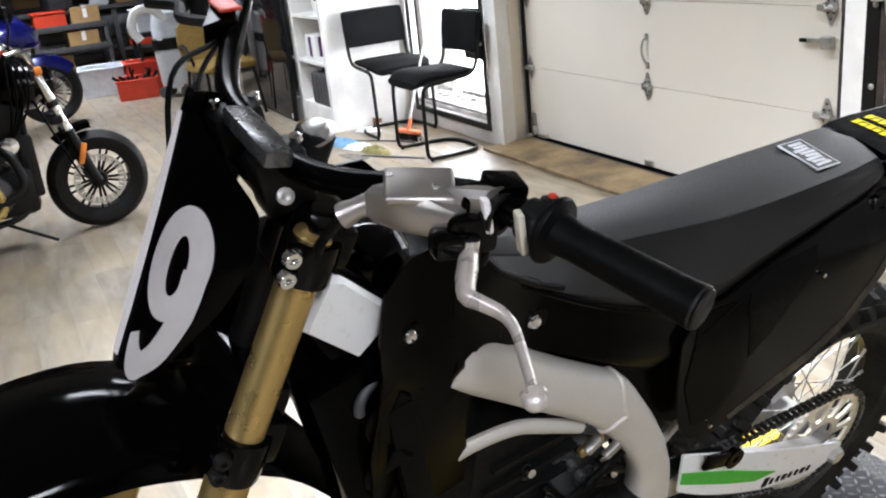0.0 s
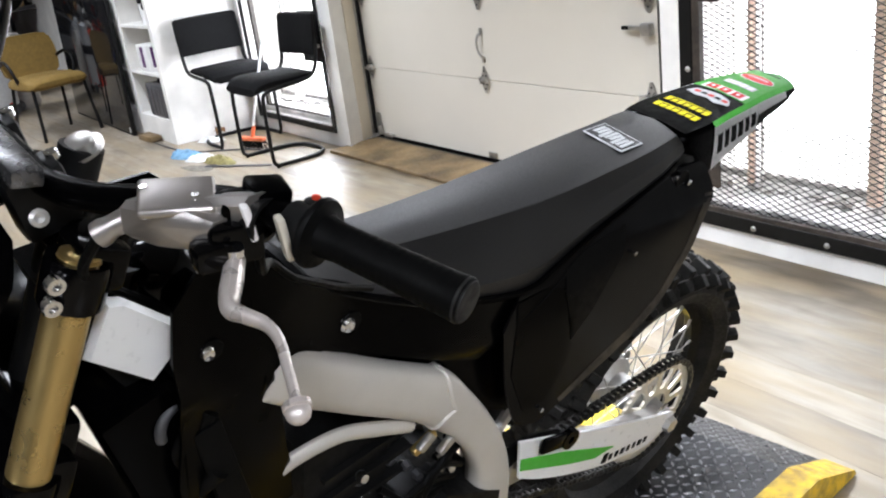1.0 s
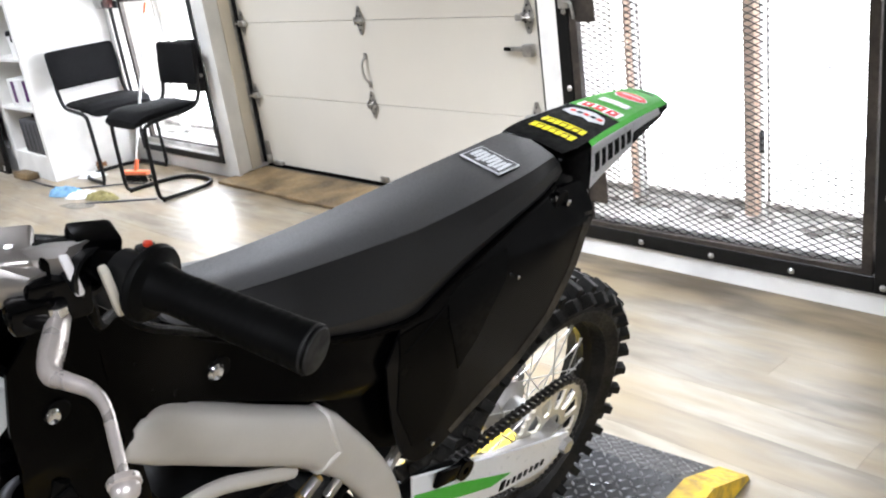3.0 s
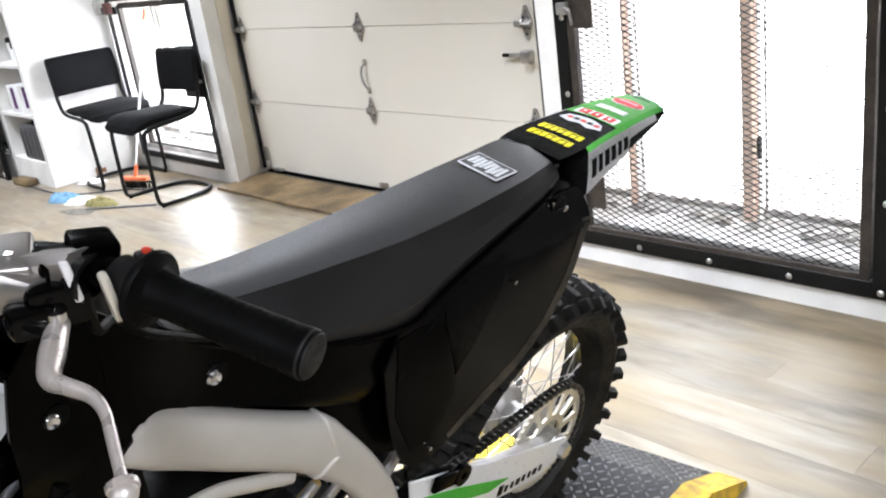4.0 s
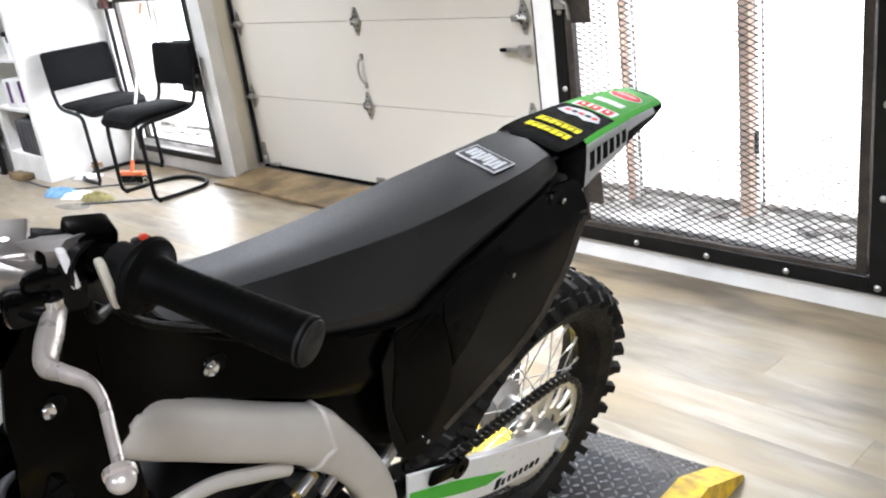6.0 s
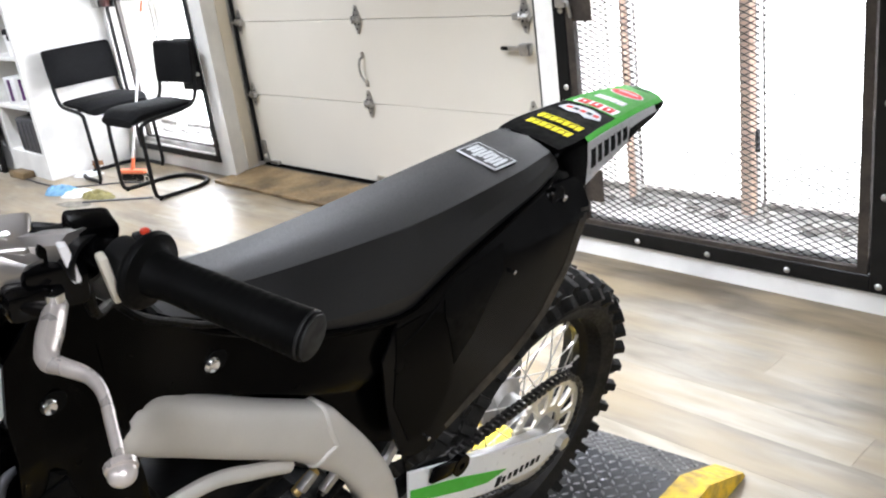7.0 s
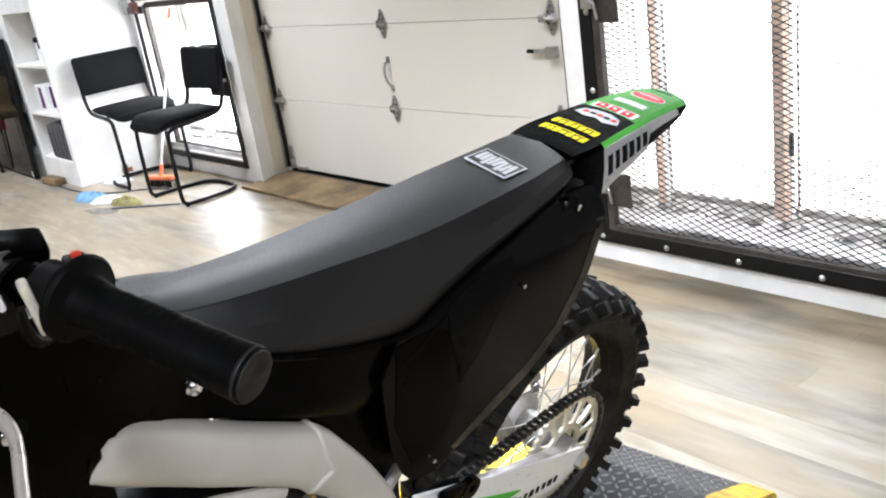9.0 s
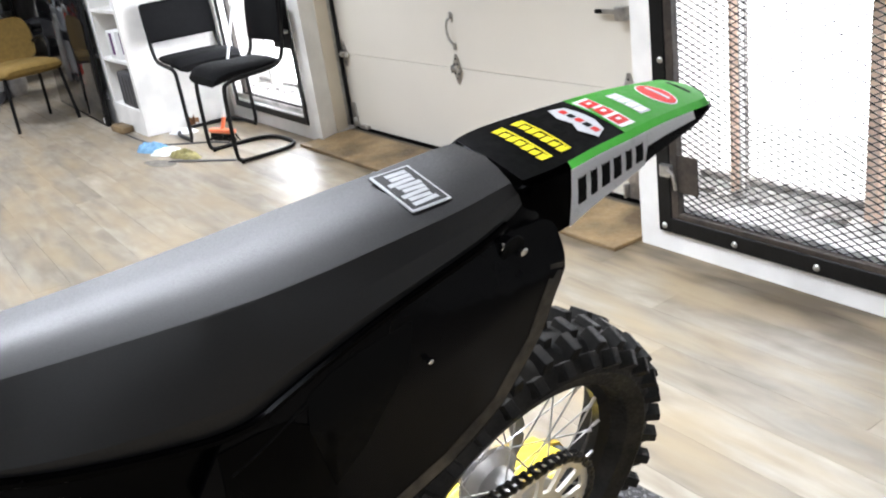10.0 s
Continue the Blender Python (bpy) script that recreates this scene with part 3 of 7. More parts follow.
def wheel(name, cx, R, W, rim_r, n_spoke, tyre_w, knob_rows, parent, disc_y):
    """Spoked wheel about the y axis through (cx, 0, R)."""
    ax = Matrix.Translation((cx, 0, R)) @ pose(0, 0, 0, -90, 0, 0)
    w = new(name)
    w.parent = parent
    k = R - 0.016
    prof = [(rim_r - 0.004, -0.022), (rim_r + 0.006, -tyre_w * 0.40), (rim_r + (k - rim_r) * 0.45, -tyre_w * 0.5), (k - 0.022, -tyre_w * 0.44), (k - 0.004, -tyre_w * 0.24), (k, 0), (k - 0.004, tyre_w * 0.24), (k - 0.022, tyre_w * 0.44), (rim_r + (k - rim_r) * 0.45, tyre_w * 0.5), (rim_r + 0.006, tyre_w * 0.40), (rim_r - 0.004, 0.022)]
    part("tyre", revolve(bmesh.new(), prof, ax, 64, wrap=True), TYRE, w, "dusty black knobbly tyre")
    # knobs share three block shapes
    shapes = {}
    for i in range(knob_rows):
        a = 2 * math.pi * i / knob_rows
        rows = ((-0.27, 0.30), (0.27, 0.30)) if i % 2 else ((0.0, 0.34), (-0.46, 0.22), (0.46, 0.22))
        for yy, ww in rows:
            rr = k - (0.020 if abs(yy) > 0.4 else 0.003)
            tilt = 42 * (1 if yy > 0 else -1) if abs(yy) > 0.4 else 14 * (1 if yy > 0 else -1 if yy < 0 else 0)
            m = ax @ Matrix.Rotation(a, 4, "Z") @ pose(rr, 0, yy * tyre_w, 0, -tilt, 0)
            if ww not in shapes:
                s = (0.030, R * 2 * math.pi / knob_rows * 0.66, ww * tyre_w)
                bm = bmesh.new()
                r = bmesh.ops.create_cube(bm, size=1, matrix=Matrix.Diagonal((*s, 1)))
                for v in r["verts"]:
                    if v.co.x > 0:
                        v.co.y *= 0.86
                        v.co.z *= 0.9
                bmesh.ops.bevel(bm, geom=list(bm.edges), offset=0.0012, segments=1, affect="EDGES")
                me = bpy.data.meshes.new("tread_knob")
                bm.to_mesh(me)
                bm.free()
                me.materials.append(TYRE)
                shapes[ww] = me
            ob = new("tread_knob", shapes[ww])
            ob.parent = w
            ob.matrix_local = m
    rp = [(rim_r - 0.018, -0.008), (rim_r - 0.006, -0.02), (rim_r + 0.004, -0.026), (rim_r + 0.006, -0.022), (rim_r - 0.002, -0.016), (rim_r - 0.010, 0), (rim_r - 0.002, 0.016), (rim_r + 0.006, 0.022), (rim_r + 0.004, 0.026), (rim_r - 0.006, 0.02), (rim_r - 0.018, 0.008)]
    part("rim", revolve(bmesh.new(), rp, ax, 64, wrap=True), DARKM, w, "black alloy rim")
    part("hub", revolve(bmesh.new(), [(0.012, -0.10), (0.03, -0.10), (0.032, -0.05), (0.06, -0.045), (0.062, -0.035), (0.035, -0.025), (0.032, 0.03), (0.06, 0.04), (0.066, 0.046), (0.066, 0.052), (0.03, 0.056), (0.028, 0.085), (0.012, 0.085)], ax, 28), ALU, w, "cast hub")
    for i in range(n_spoke):
        a = 2 * math.pi * i / n_spoke
        side = 1 if i % 2 else -1
        off = 0.42 * (1 if (i // 2) % 2 else -1)
        p = Vector((0.058 * math.cos(a + off * 2.2), 0.058 * math.sin(a + off * 2.2), side * 0.038))
        q = Vector(((rim_r - 0.014) * math.cos(a), (rim_r - 0.014) * math.sin(a), side * 0.006))
        d = (p - q).normalized()
        bm = tube(bmesh.new(), [ax @ p, ax @ (q + d * 0.024), ax @ (q + d * 0.022), ax @ q], [0.0015, 0.0015, 0.0032, 0.0032], 6)
        part("spoke", bm, STEEL, w)
    bm = bmesh.new()
    n = 36
    for i in range(n):
        a0, a1 = 2 * math.pi * i / n, 2 * math.pi * (i + 1) / n
        r0, r1 = 0.086, 0.118 - 0.006 * (i % 3 == 0)
        loft(bm, [[ax @ Vector((r * math.cos(a), r * math.sin(a), disc_y + z)) for r, z in ((r0, -0.0018), (r1, -0.0018), (r1, 0.0018), (r0, 0.0018))] for a in (a0, a1)], caps=False)
    part("brake_disc", bm, STEEL, w, "wave brake disc", smooth=False)
    return w, ax


rear, RAX = wheel("rear_wheel", 0.0, 0.33, 0.12, 0.236, 36, 0.125, 68, bike, -0.075)
wheel("front_wheel", 1.43, 0.345, 0.09, 0.262, 36, 0.092, 60, bike, 0.07)

# sprocket with its slots, and the chain
bm = bmesh.new()
SY = 0.070
for r0, r1 in ((0.104, 0.120), (0.044, 0.058)):
    revolve(bm, [(r0, SY - 0.003), (r1, SY - 0.003), (r1, SY + 0.003), (r0, SY + 0.003)], RAX, 48, wrap=True)
for i in range(12):
    a = 2 * math.pi * i / 12
    m = RAX @ Matrix.Rotation(a, 4, "Z")
    loft(bm, [[m @ Vector((r, w * s, SY + z)) for s, z in ((-1, -0.003), (1, -0.003), (1, 0.003), (-1, 0.003))] for r, w in ((0.052, 0.008), (0.080, 0.005), (0.108, 0.010))])
for i in range(48):
    a = 2 * math.pi * i / 48
    m = RAX @ Matrix.Rotation(a, 4, "Z")
    loft(bm, [[m @ Vector((r, w * s, SY + z)) for s, z in ((-1, -0.0025), (1, -0.0025), (1, 0.0025), (-1, 0.0025))] for r, w in ((0.118, 0.005), (0.127, 0.002))])
part("sprocket", bm, GOLDS, rear, "pale gold slotted rear sprocket", smooth=False)


def chain_path():
    c0, r0, c1, r1 = Vector((0, 0.33)), 0.123, Vector((0.50, 0.435)), 0.036
    d = c1 - c0
    L = d.length
    base, off = math.atan2(d.y, d.x), math.acos((r0 - r1) / L)
    pts = []
    for k in range(25):
        a = base + off + (2 * math.pi - 2 * off) * k / 24
        pts.append(c0 + r0 * Vector((math.cos(a), math.sin(a))))
    for k in range(1, 14):
        pts.append(pts[24].lerp(c1 + r1 * Vector((math.cos(base - off), math.sin(base - off))), k / 14))
    for k in range(9):
        a = base - off + 2 * off * k / 8
        pts.append(c1 + r1 * Vector((math.cos(a), math.sin(a))))
    e, s = pts[-1], pts[0]
    pts += [e.lerp(s, k / 14) for k in range(1, 14)]
    return pts


raw = chain_path()
raw.append(raw[0])
acc = [0]
for a, b in zip(raw, raw[1:]):
    acc.append(acc[-1] + (b - a).length)
n_link = int(acc[-1] / 0.0159) // 2 * 2
bm = bmesh.new()
for i in range(n_link):
    s = acc[-1] * i / n_link
    x, z = np.interp(s, acc, [p.x for p in raw]), np.interp(s, acc, [p.y for p in raw])
    x2, z2 = np.interp(s + 0.0155, acc, [p.x for p in raw]), np.interp(s + 0.01, acc, [p.y for p in raw])
    ang = math.degrees(math.atan2(-(z2 - z), x2 - x))
    for sy in (-1, 1):
        w = 0.0085 if i % 2 else 0.0058
        m = pose(x, SY + sy * w, z, 0, ang, 0)
        rim = [(0.0079 + 0.0068 * math.cos(t), 0.0068 * math.sin(t)) for t in (-1.2, -0.4, 0.4, 1.2)] + [(0, 0.0042)] + [(-0.0079 - 0.0068 * math.cos(t), 0.0068 * math.sin(t)) for t in (1.2, 0.4, -0.4, -1.2)] + [(0, -0.0042)]
        loft(bm, [[m @ Vector((px, dy, pz)) for px, pz in rim] for dy in (-0.0009, 0.0009)])
    m = pose(x, SY, z, 0, ang, 0)
    tube(bm, [m @ Vector((0.0079, -0.011, 0)), m @ Vector((0.0079, 0.011, 0))], 0.0042, 8)
ch = part("chain", bm, CHAINM, bike, "dark drive chain")
ch["kind"] = "stuff"

# swingarm: two tapered beams with a white guard on the left one
for sy in (-1, 1):
    bm = bmesh.new()
    rings = []
    for x, z, hh in ((0.52, 0.47, 0.032), (0.40, 0.462, 0.036), (0.20, 0.388, 0.032), (0.04, 0.343, 0.022), (-0.015, 0.335, 0.017)):
        y = sy * interp(x, (-0.08, 0.2, 0.5), (0.088, 0.088, 0.07))
        rings.append([(x, y + sy * a * 0.016, z + b * hh) for a, b in ((-1, -0.8), (-0.7, -1), (0.7, -1), (1, -0.8), (1, 0.8), (0.7, 1), (-0.7, 1), (-1, 0.8))])
    loft(bm, rings)
    part("swingarm_beam", bm, ALU, bike, "brushed alloy swingarm")
top = spline([(0.46, 0, 0.556), (0.40, 0, 0.530), (0.332, 0, 0.500), (0.25, 0, 0.462), (0.173, 0, 0.430), (0.08, 0, 0.392), (0.012, 0, 0.366), (-0.010, 0, 0.355)], 3)
low = spline([(-0.016, 0, 0.340), (-0.010, 0, 0.324), (0.03, 0, 0.309), (0.075, 0, 0.306), (0.14, 0, 0.326), (0.22, 0, 0.352), (0.321, 0, 0.398), (0.40, 0, 0.440), (0.456, 0, 0.476)], 3)
gy = lambda x, z: 0.108 + 0.006 * math.sin((z - 0.25) * 12)
gd = part("swingarm_guard", plate([(p.x, p.z) for p in top + low], gy, 0.005, 2), WHITEP, bike, "white plastic swingarm guard with green stripe")
part("green_stripe", plate([(0.456, 0.518), (0.336, 0.464), (0.25, 0.418), (0.192, 0.387), (0.25, 0.393), (0.328, 0.429), (0.456, 0.494)], lambda x, z: gy(x, z) + 0.002, 0.003, 2), GREENP, gd)
for k in range(8):
    x = 0.214 - 0.0192 * k
    z = 0.366 - 0.0046 * k - (0.0 if k else -0.003)
    wd, hh = (0.013, 0.021) if k == 0 else (0.0075 if k % 3 else 0.011, 0.013)
    ends = ((x + wd / 2, z - hh / 2), (x - wd / 2, z - hh / 2 - wd * 0.24), (x - wd / 2 - hh * 0.25, z + hh / 2 - wd * 0.24), (x + wd / 2 - hh * 0.25, z + hh / 2))
    part("lettering_bar", plate(ends, lambda u, v: gy(u, v) + 0.002, 0.002, 0), INK, gd)
bm = bmesh.new()
box(bm, (0.012, 0.103, 0.337), (0.05, 0.012, 0.028), (0, 8, 0), bev=0.005)
revolve(bm, [(0.0001, 0.125), (0.017, 0.125), (0.019, 0.115), (0.019, 0.10), (0.0001, 0.10)], RAX, 6)
part("axle_block", bm, ALU, bike, "alloy chain adjuster block")
bm = bmesh.new()
tube(bm, spline([(0.0, 0.10, 0.372), (0.05, 0.10, 0.355), (0.14, 0.10, 0.335)]), 0.004, 6)
part("adjuster_rod", bm, CHROME, bike)
# chain slider and its lug at the pivot
bm = bmesh.new()
tube(bm, spline([(0.50, 0.085, 0.50), (0.42, 0.088, 0.515), (0.345, 0.09, 0.490)]), [0.03, 0.028, 0.026, 0.024, 0.022, 0.021, 0.02, 0.018, 0.018, 0.017, 0.016, 0.015, 0.014][:13], 10, flat=0.4)
part("chain_slider", bm, RUBBER, bike, "black rubber chain slider")
bm = revolve(bmesh.new(), [(0.007, -0.006), (0.020, -0.006), (0.020, 0.006), (0.007, 0.006)], Matrix.Translation((0.347, 0.118, 0.507)) @ pose(0, 0, 0, -90, 0, 0), 20, wrap=True)
box(bm, (0.385, 0.118, 0.520), (0.07, 0.010, 0.030), (0, -18, 0), bev=0.004)
part("slider_lug", bm, SATIN, bike, "black lug with a bolt eye")

# frame: perimeter spars and cradle
SPT = [(0.915, 0.905), (0.908, 0.924), (0.893, 0.940), (0.862, 0.940), (0.81, 0.904), (0.724, 0.846), (0.655, 0.803), (0.615, 0.775), (0.585, 0.735), (0.55, 0.685), (0.52, 0.635), (0.497, 0.59), (0.478, 0.54), (0.463, 0.469), (0.458, 0.36), (0.465, 0.28)]
SPB = [(0.914, 0.896), (0.899, 0.884), (0.876, 0.866), (0.84, 0.840), (0.785, 0.800), (0.712, 0.749), (0.666, 0.712), (0.640, 0.684), (0.618, 0.662), (0.596, 0.632), (0.575, 0.60), (0.557, 0.565), (0.547, 0.53), (0.545, 0.46), (0.55, 0.36), (0.56, 0.28)]
for sy in (1, -1):
    rings = []
    for i, (a, b) in enumerate(zip(SPT, SPB)):
        cx, cz, hx, hz = (a[0] + b[0]) / 2, (a[1] + b[1]) / 2, (a[0] - b[0]) / 2, (a[1] - b[1]) / 2
        wide = interp(i, (0, 1, 2, 15), (0.014, 0.021, 0.025, 0.025))
        ring = []
        for k in range(20):
            t = 2 * math.pi * k / 20
            c, s = math.cos(t), math.sin(t)
            c, s = math.copysign(abs(c) ** 0.62, c), math.copysign(abs(s) ** 0.8, s)
            ring.append((cx + hx * s, sy * (0.084 + c * wide), cz + hz * s))
        rings.append(ring)
    sm = [spline([r[k] for r in rings], 4) for k in range(20)]
    bm = loft(bmesh.new(), [[sm[k][i] for k in range(20)] for i in range(len(sm[0]))])
    spar = part("frame_spar", bm, FRAMEM, bike, "satin grey aluminium frame spar")
    # weld bead where casting and beam meet
    r = [Vector(sm[k][25]) for k in range(20)]
    c = sum(r, Vector()) / 20
    bead = []
    for i, q in enumerate(r):
        u = (q - c).normalized()
        bead.append(c + (q - c) * 1.02 + Vector((-0.030, 0, -0.024)) * (1 - abs(u.x * 0.5 + u.z * 0.86)))
    part("weld_bead", tube(bmesh.new(), [*bead], 0.0042, 8, wrap=True), FRAMEM, spar)
    bm = bmesh.new()
    tube(bm, spline([(0.905, sy * 0.066, 0.735), (0.86, sy * 0.078, 0.762), (0.80, sy * 0.085, 0.768), (0.74, sy * 0.085, 0.742), (0.68, sy * 0.082, 0.71)]), 0.011, 10, flat=0.8)
    part("frame_brace", bm, FRAMEM, bike, "grey cradle brace")
    bm = bmesh.new()
    tube(bm, spline([(1.02, sy * 0.04, 0.98), (0.98, sy * 0.05, 0.80), (0.92, sy * 0.08, 0.50), (0.84, sy * 0.10, 0.32), (0.62, sy * 0.10, 0.27), (0.47, sy * 0.09, 0.28)]), 0.016, 10)
    part("cradle_tube", bm, ENGB, bike, "dark cradle tube")
bm = bmesh.new()
loft(bm, [[(x + a * 0.045, b * w, z) for a, b in ((-1, -1), (1, -0.8), (1, 0.8), (-1, 1))] for x, z, w in ((0.98, 0.93, 0.085), (1.03, 1.02, 0.075), (1.05, 1.09, 0.055))])
part("steering_head", bm, ENGB, bike, "grey alloy steering head")
bm = bmesh.new()
loft(bm, [[(x, 0.085 + dy, z) for x, z in q] for q, dy in ((((1.088, 1.04), (1.062, 1.098), (1.046, 1.092), (0.995, 1.042), (0.99, 1.02), (1.029, 0.985)), 0.0), (((1.084, 1.042), (1.060, 1.092), (1.047, 1.088), (1.000, 1.040), (0.996, 1.022), (1.03, 0.991)), 0.010))])
part("radiator_shield", bm, WHITEP, bike, "pale silver radiator side plate")

# engine block, cylinder, carburettor clutter
bm = bmesh.new()
loft(bm, [[(x, y * s, z) for x, z in ((0.50, 0.30), (0.86, 0.28), (0.90, 0.42), (0.80, 0.52), (0.62, 0.55), (0.50, 0.48))] for y, s in ((-0.11, 1), (-0.07, 1), (0.07, 1), (0.11, 1))])
part("crankcase", bm, ENGB, bike, "dark magnesium crankcase")
bm = bmesh.new()
m = Matrix.Translation((0.80, 0.104, 0.41)) @ pose(0, 0, 0, -90, 0, 0)
revolve(bm, [(0.0001, 0), (0.085, 0), (0.085, 0.012), (0.07, 0.022), (0.0001, 0.026)], m, 28)
m = Matrix.Translation((0.56, 0.104, 0.40)) @ pose(0, 0, 0, -90, 0, 0)
revolve(bm, [(0.0001, 0), (0.05, 0), (0.05, 0.01), (0.04, 0.018), (0.0001, 0.02)], m, 24)
part("engine_cover", bm, ENGB, bike, "round flywheel cover")
bm = bmesh.new()
loft(bm, [[(x + a * 0.07 - (z - 0.5) * 0.12, b * 0.065, z) for a, b in ((-1, -1), (1, -1), (1, 1), (-1, 1))] for x, z in ((0.79, 0.50), (0.79, 0.62), (0.80, 0.74))])
cyl = part("cylinder", bm, ENGB, bike, "cast cylinder with head")
for k in range(5):
    part("fin", boxes(((0.785 - 0.012 * k, 0, 0.53 + 0.04 * k), (0.16, 0.15, 0.008)), rot=(0, 7, 0)), ENGB, cyl, smooth=False)
bm = bmesh.new()
tube(bm, spline([(0.60, 0.02, 0.70), (0.67, 0.03, 0.68), (0.74, 0.03, 0.66)]), 0.032, 12)
part("throttle_body", bm, DARKM, bike)
rnd = random.Random(11)
for k in range(22):
    x, z = rnd.uniform(0.58, 0.76), rnd.uniform(0.53, 0.66)
    bm = revolve(bmesh.new(), [(0.0001, 0), (0.007, 0), (0.009, 0.004), (0.007, 0.012), (0.0001, 0.013)], Matrix.Translation((x, rnd.uniform(0.05, 0.080), z)) @ pose(0, 0, 0, -90 + rnd.uniform(-30, 30), 0, 0), 8)
    part("union_bolt", bm, CHROME if k % 2 else DARKG, bike)
for k in range(6):
    a = Vector((rnd.uniform(0.57, 0.62), 0.085, rnd.uniform(0.50, 0.62)))
    b = Vector((rnd.uniform(0.7, 0.8), 0.075, rnd.uniform(0.5, 0.68)))
    part("hose", tube(bmesh.new(), spline([a, a.lerp(b, 0.4) + Vector((0, 0.02, 0.03)), a.lerp(b, 0.7) + Vector((0, 0.015, -0.03)), b]), 0.006, 8), RUBBER, bike, "black hose")
for cx, cz in ((0.62, 0.645), (0.66, 0.675)):
    part("hose_clip", boxes(((cx, 0.095, cz), (0.03, 0.012, 0.014)), rot=(0, 35, 0), bev=0.003), STEEL, bike, "bright hose clip")
bm = bmesh.new()
box(bm, (0.655, 0.086, 0.665), (0.045, 0.012, 0.016), (0, 25, 0), bev=0.004)
part("brass_jet", bm, GOLD, bike, "brass fitting")
# rear shock and subframe, dark, behind the side covers
bm = bmesh.new()
tube(bm, [(0.42, -0.01, 0.42), (0.47, -0.01, 0.80)], 0.038, 14)
part("rear_shock", bm, DARKM, bike)
for sy in (1, -1):
    part("subframe_rail", tube(bmesh.new(), spline([(0.56, sy * 0.07, 0.82), (0.34, sy * 0.06, 0.87), (0.16, sy * 0.05, 0.89)]), 0.010, 8), ALU, bike)
    part("subframe_strut", rod((0.50, sy * 0.07, 0.55), (0.16, sy * 0.05, 0.86), 0.010, 8), ALU, bike)
bm = bmesh.new()
loft(bm, [[(x, s * w + YC * 0.5, z) for s, z in ((-1, zb), (1, zb), (1, zt), (-1, zt))] for x, w, zb, zt in ((0.08, 0.05, 0.80, 0.93), (0.25, 0.085, 0.68, 0.90), (0.48, 0.09, 0.62, 0.84), (0.66, 0.07, 0.72, 0.86))])
part("air_box", bm, SATIN, bike, "black air box")
bm = bmesh.new()
loft(bm, [[(x, s * w, z) for s, z in ((-1, zb), (1, zb), (1, zm), (0.72, zt), (-0.72, zt), (-1, zm))] for x, w, zb, zm, zt in ((0.082, 0.070, 0.890, 0.945, 0.970), (0.100, 0.082, 0.880, 0.945, 0.972), (0.16, 0.087, 0.870, 0.944, 0.970), (0.28, 0.092, 0.850, 0.925, 0.950))])
part("fender_root", bm, SATIN, bike, "black fender root under the seat's tail")
bm = bmesh.new()
loft(bm, [[(x, s * w, z) for s, z in ((-1, zb), (-0.8, zt), (0.8, zt), (1, zb))] for x, w, zb, zt in ((0.66, 0.05, 0.86, 0.92), (0.80, 0.055, 0.90, 0.98), (0.84, 0.052, 0.93, 1.012), (0.90, 0.056, 0.95, 1.035), (0.98, 0.05, 0.96, 1.03))])
part("fuel_tank", bm, SATIN, bike, "black fuel tank")
bm = bmesh.new()
revolve(bm, [(0.0001, 0), (0.040, 0), (0.047, 0.020), (0.046, 0.042), (0.036, 0.060), (0.018, 0.070), (0.0001, 0.072)], pose(0.985, 0.030, 1.030, 0, 8, 0), 28)
part("fuel_cap", bm, PLAST, bike, "gloss black fuel cap")

# seat: lofted, flat top with a crease, sides tucking in
ST = [(0.826, 1.005, 0.012, -0.026, 0.992), (0.820, 1.005, 0.017, -0.030, 0.990), (0.79, 0.999, 0.023, -0.037, 0.974), (0.736, 0.990, 0.032, -0.045, 0.951), (0.65, 0.983, 0.041, -0.047, 0.914), (0.55, 0.981, 0.054, -0.048, 0.885), (0.48, 0.981, 0.063, -0.050, 0.874), (0.44, 0.981, 0.066, -0.051, 0.890), (0.38, 0.982, 0.068, -0.052, 0.912), (0.30, 0.984, 0.068, -0.052, 0.935), (0.20, 0.985, 0.064, -0.053, 0.949), (0.13, 0.985, 0.055, -0.055, 0.955), (0.05, 0.980, 0.045, -0.050, 0.955)]
SEAMY = lambda x: interp(x, (0.08, 0.13, 0.2, 0.3, 0.5, 0.65, 0.74, 0.80, 0.84), (0.052, 0.074, 0.092, 0.102, 0.103, 0.098, 0.088, 0.072, 0.050))
rings = []
for x, zt, yn, yf, zb in ST:
    yb, mid = SEAMY(x), (yn + yf) / 2
    near = [(yb, zb), (yb * 0.99, zb + (zt - zb) * 0.25), (yn + (yb - yn) * 0.62, zb + (zt - zb) * 0.60), (yn + 0.0008, zt - 0.0045), (yn - 0.0008, zt - 0.0032), (yn * 0.5 + mid * 0.5, zt + 0.0015), (mid, zt + 0.004)]
    far = [(2 * mid - yb, zb), (2 * mid - yb * 0.98, zb + (zt - zb) * 0.3), (yf - (yb - yn) * 0.40, zb + (zt - zb) * 0.68), (yf - 0.003, zt - 0.006), (yf + 0.002, zt - 0.001), (yf * 0.5 + mid * 0.5, zt + 0.0015)]
    rings.append([Vector((x, y, z)) for y, z in near] + [Vector((x, y, z)) for y, z in far[::-1]])
cols = [spline([r[k] for r in rings], 4) for k in range(len(rings[0]))]
bm = loft(bmesh.new(), [[c[i] for c in cols] for i in range(len(cols[0]))])
seat = part("seat", bm, SEATM, bike, "long dark grey ribbed seat")
seat.data.set_sharp_from_angle(angle=radians(16))
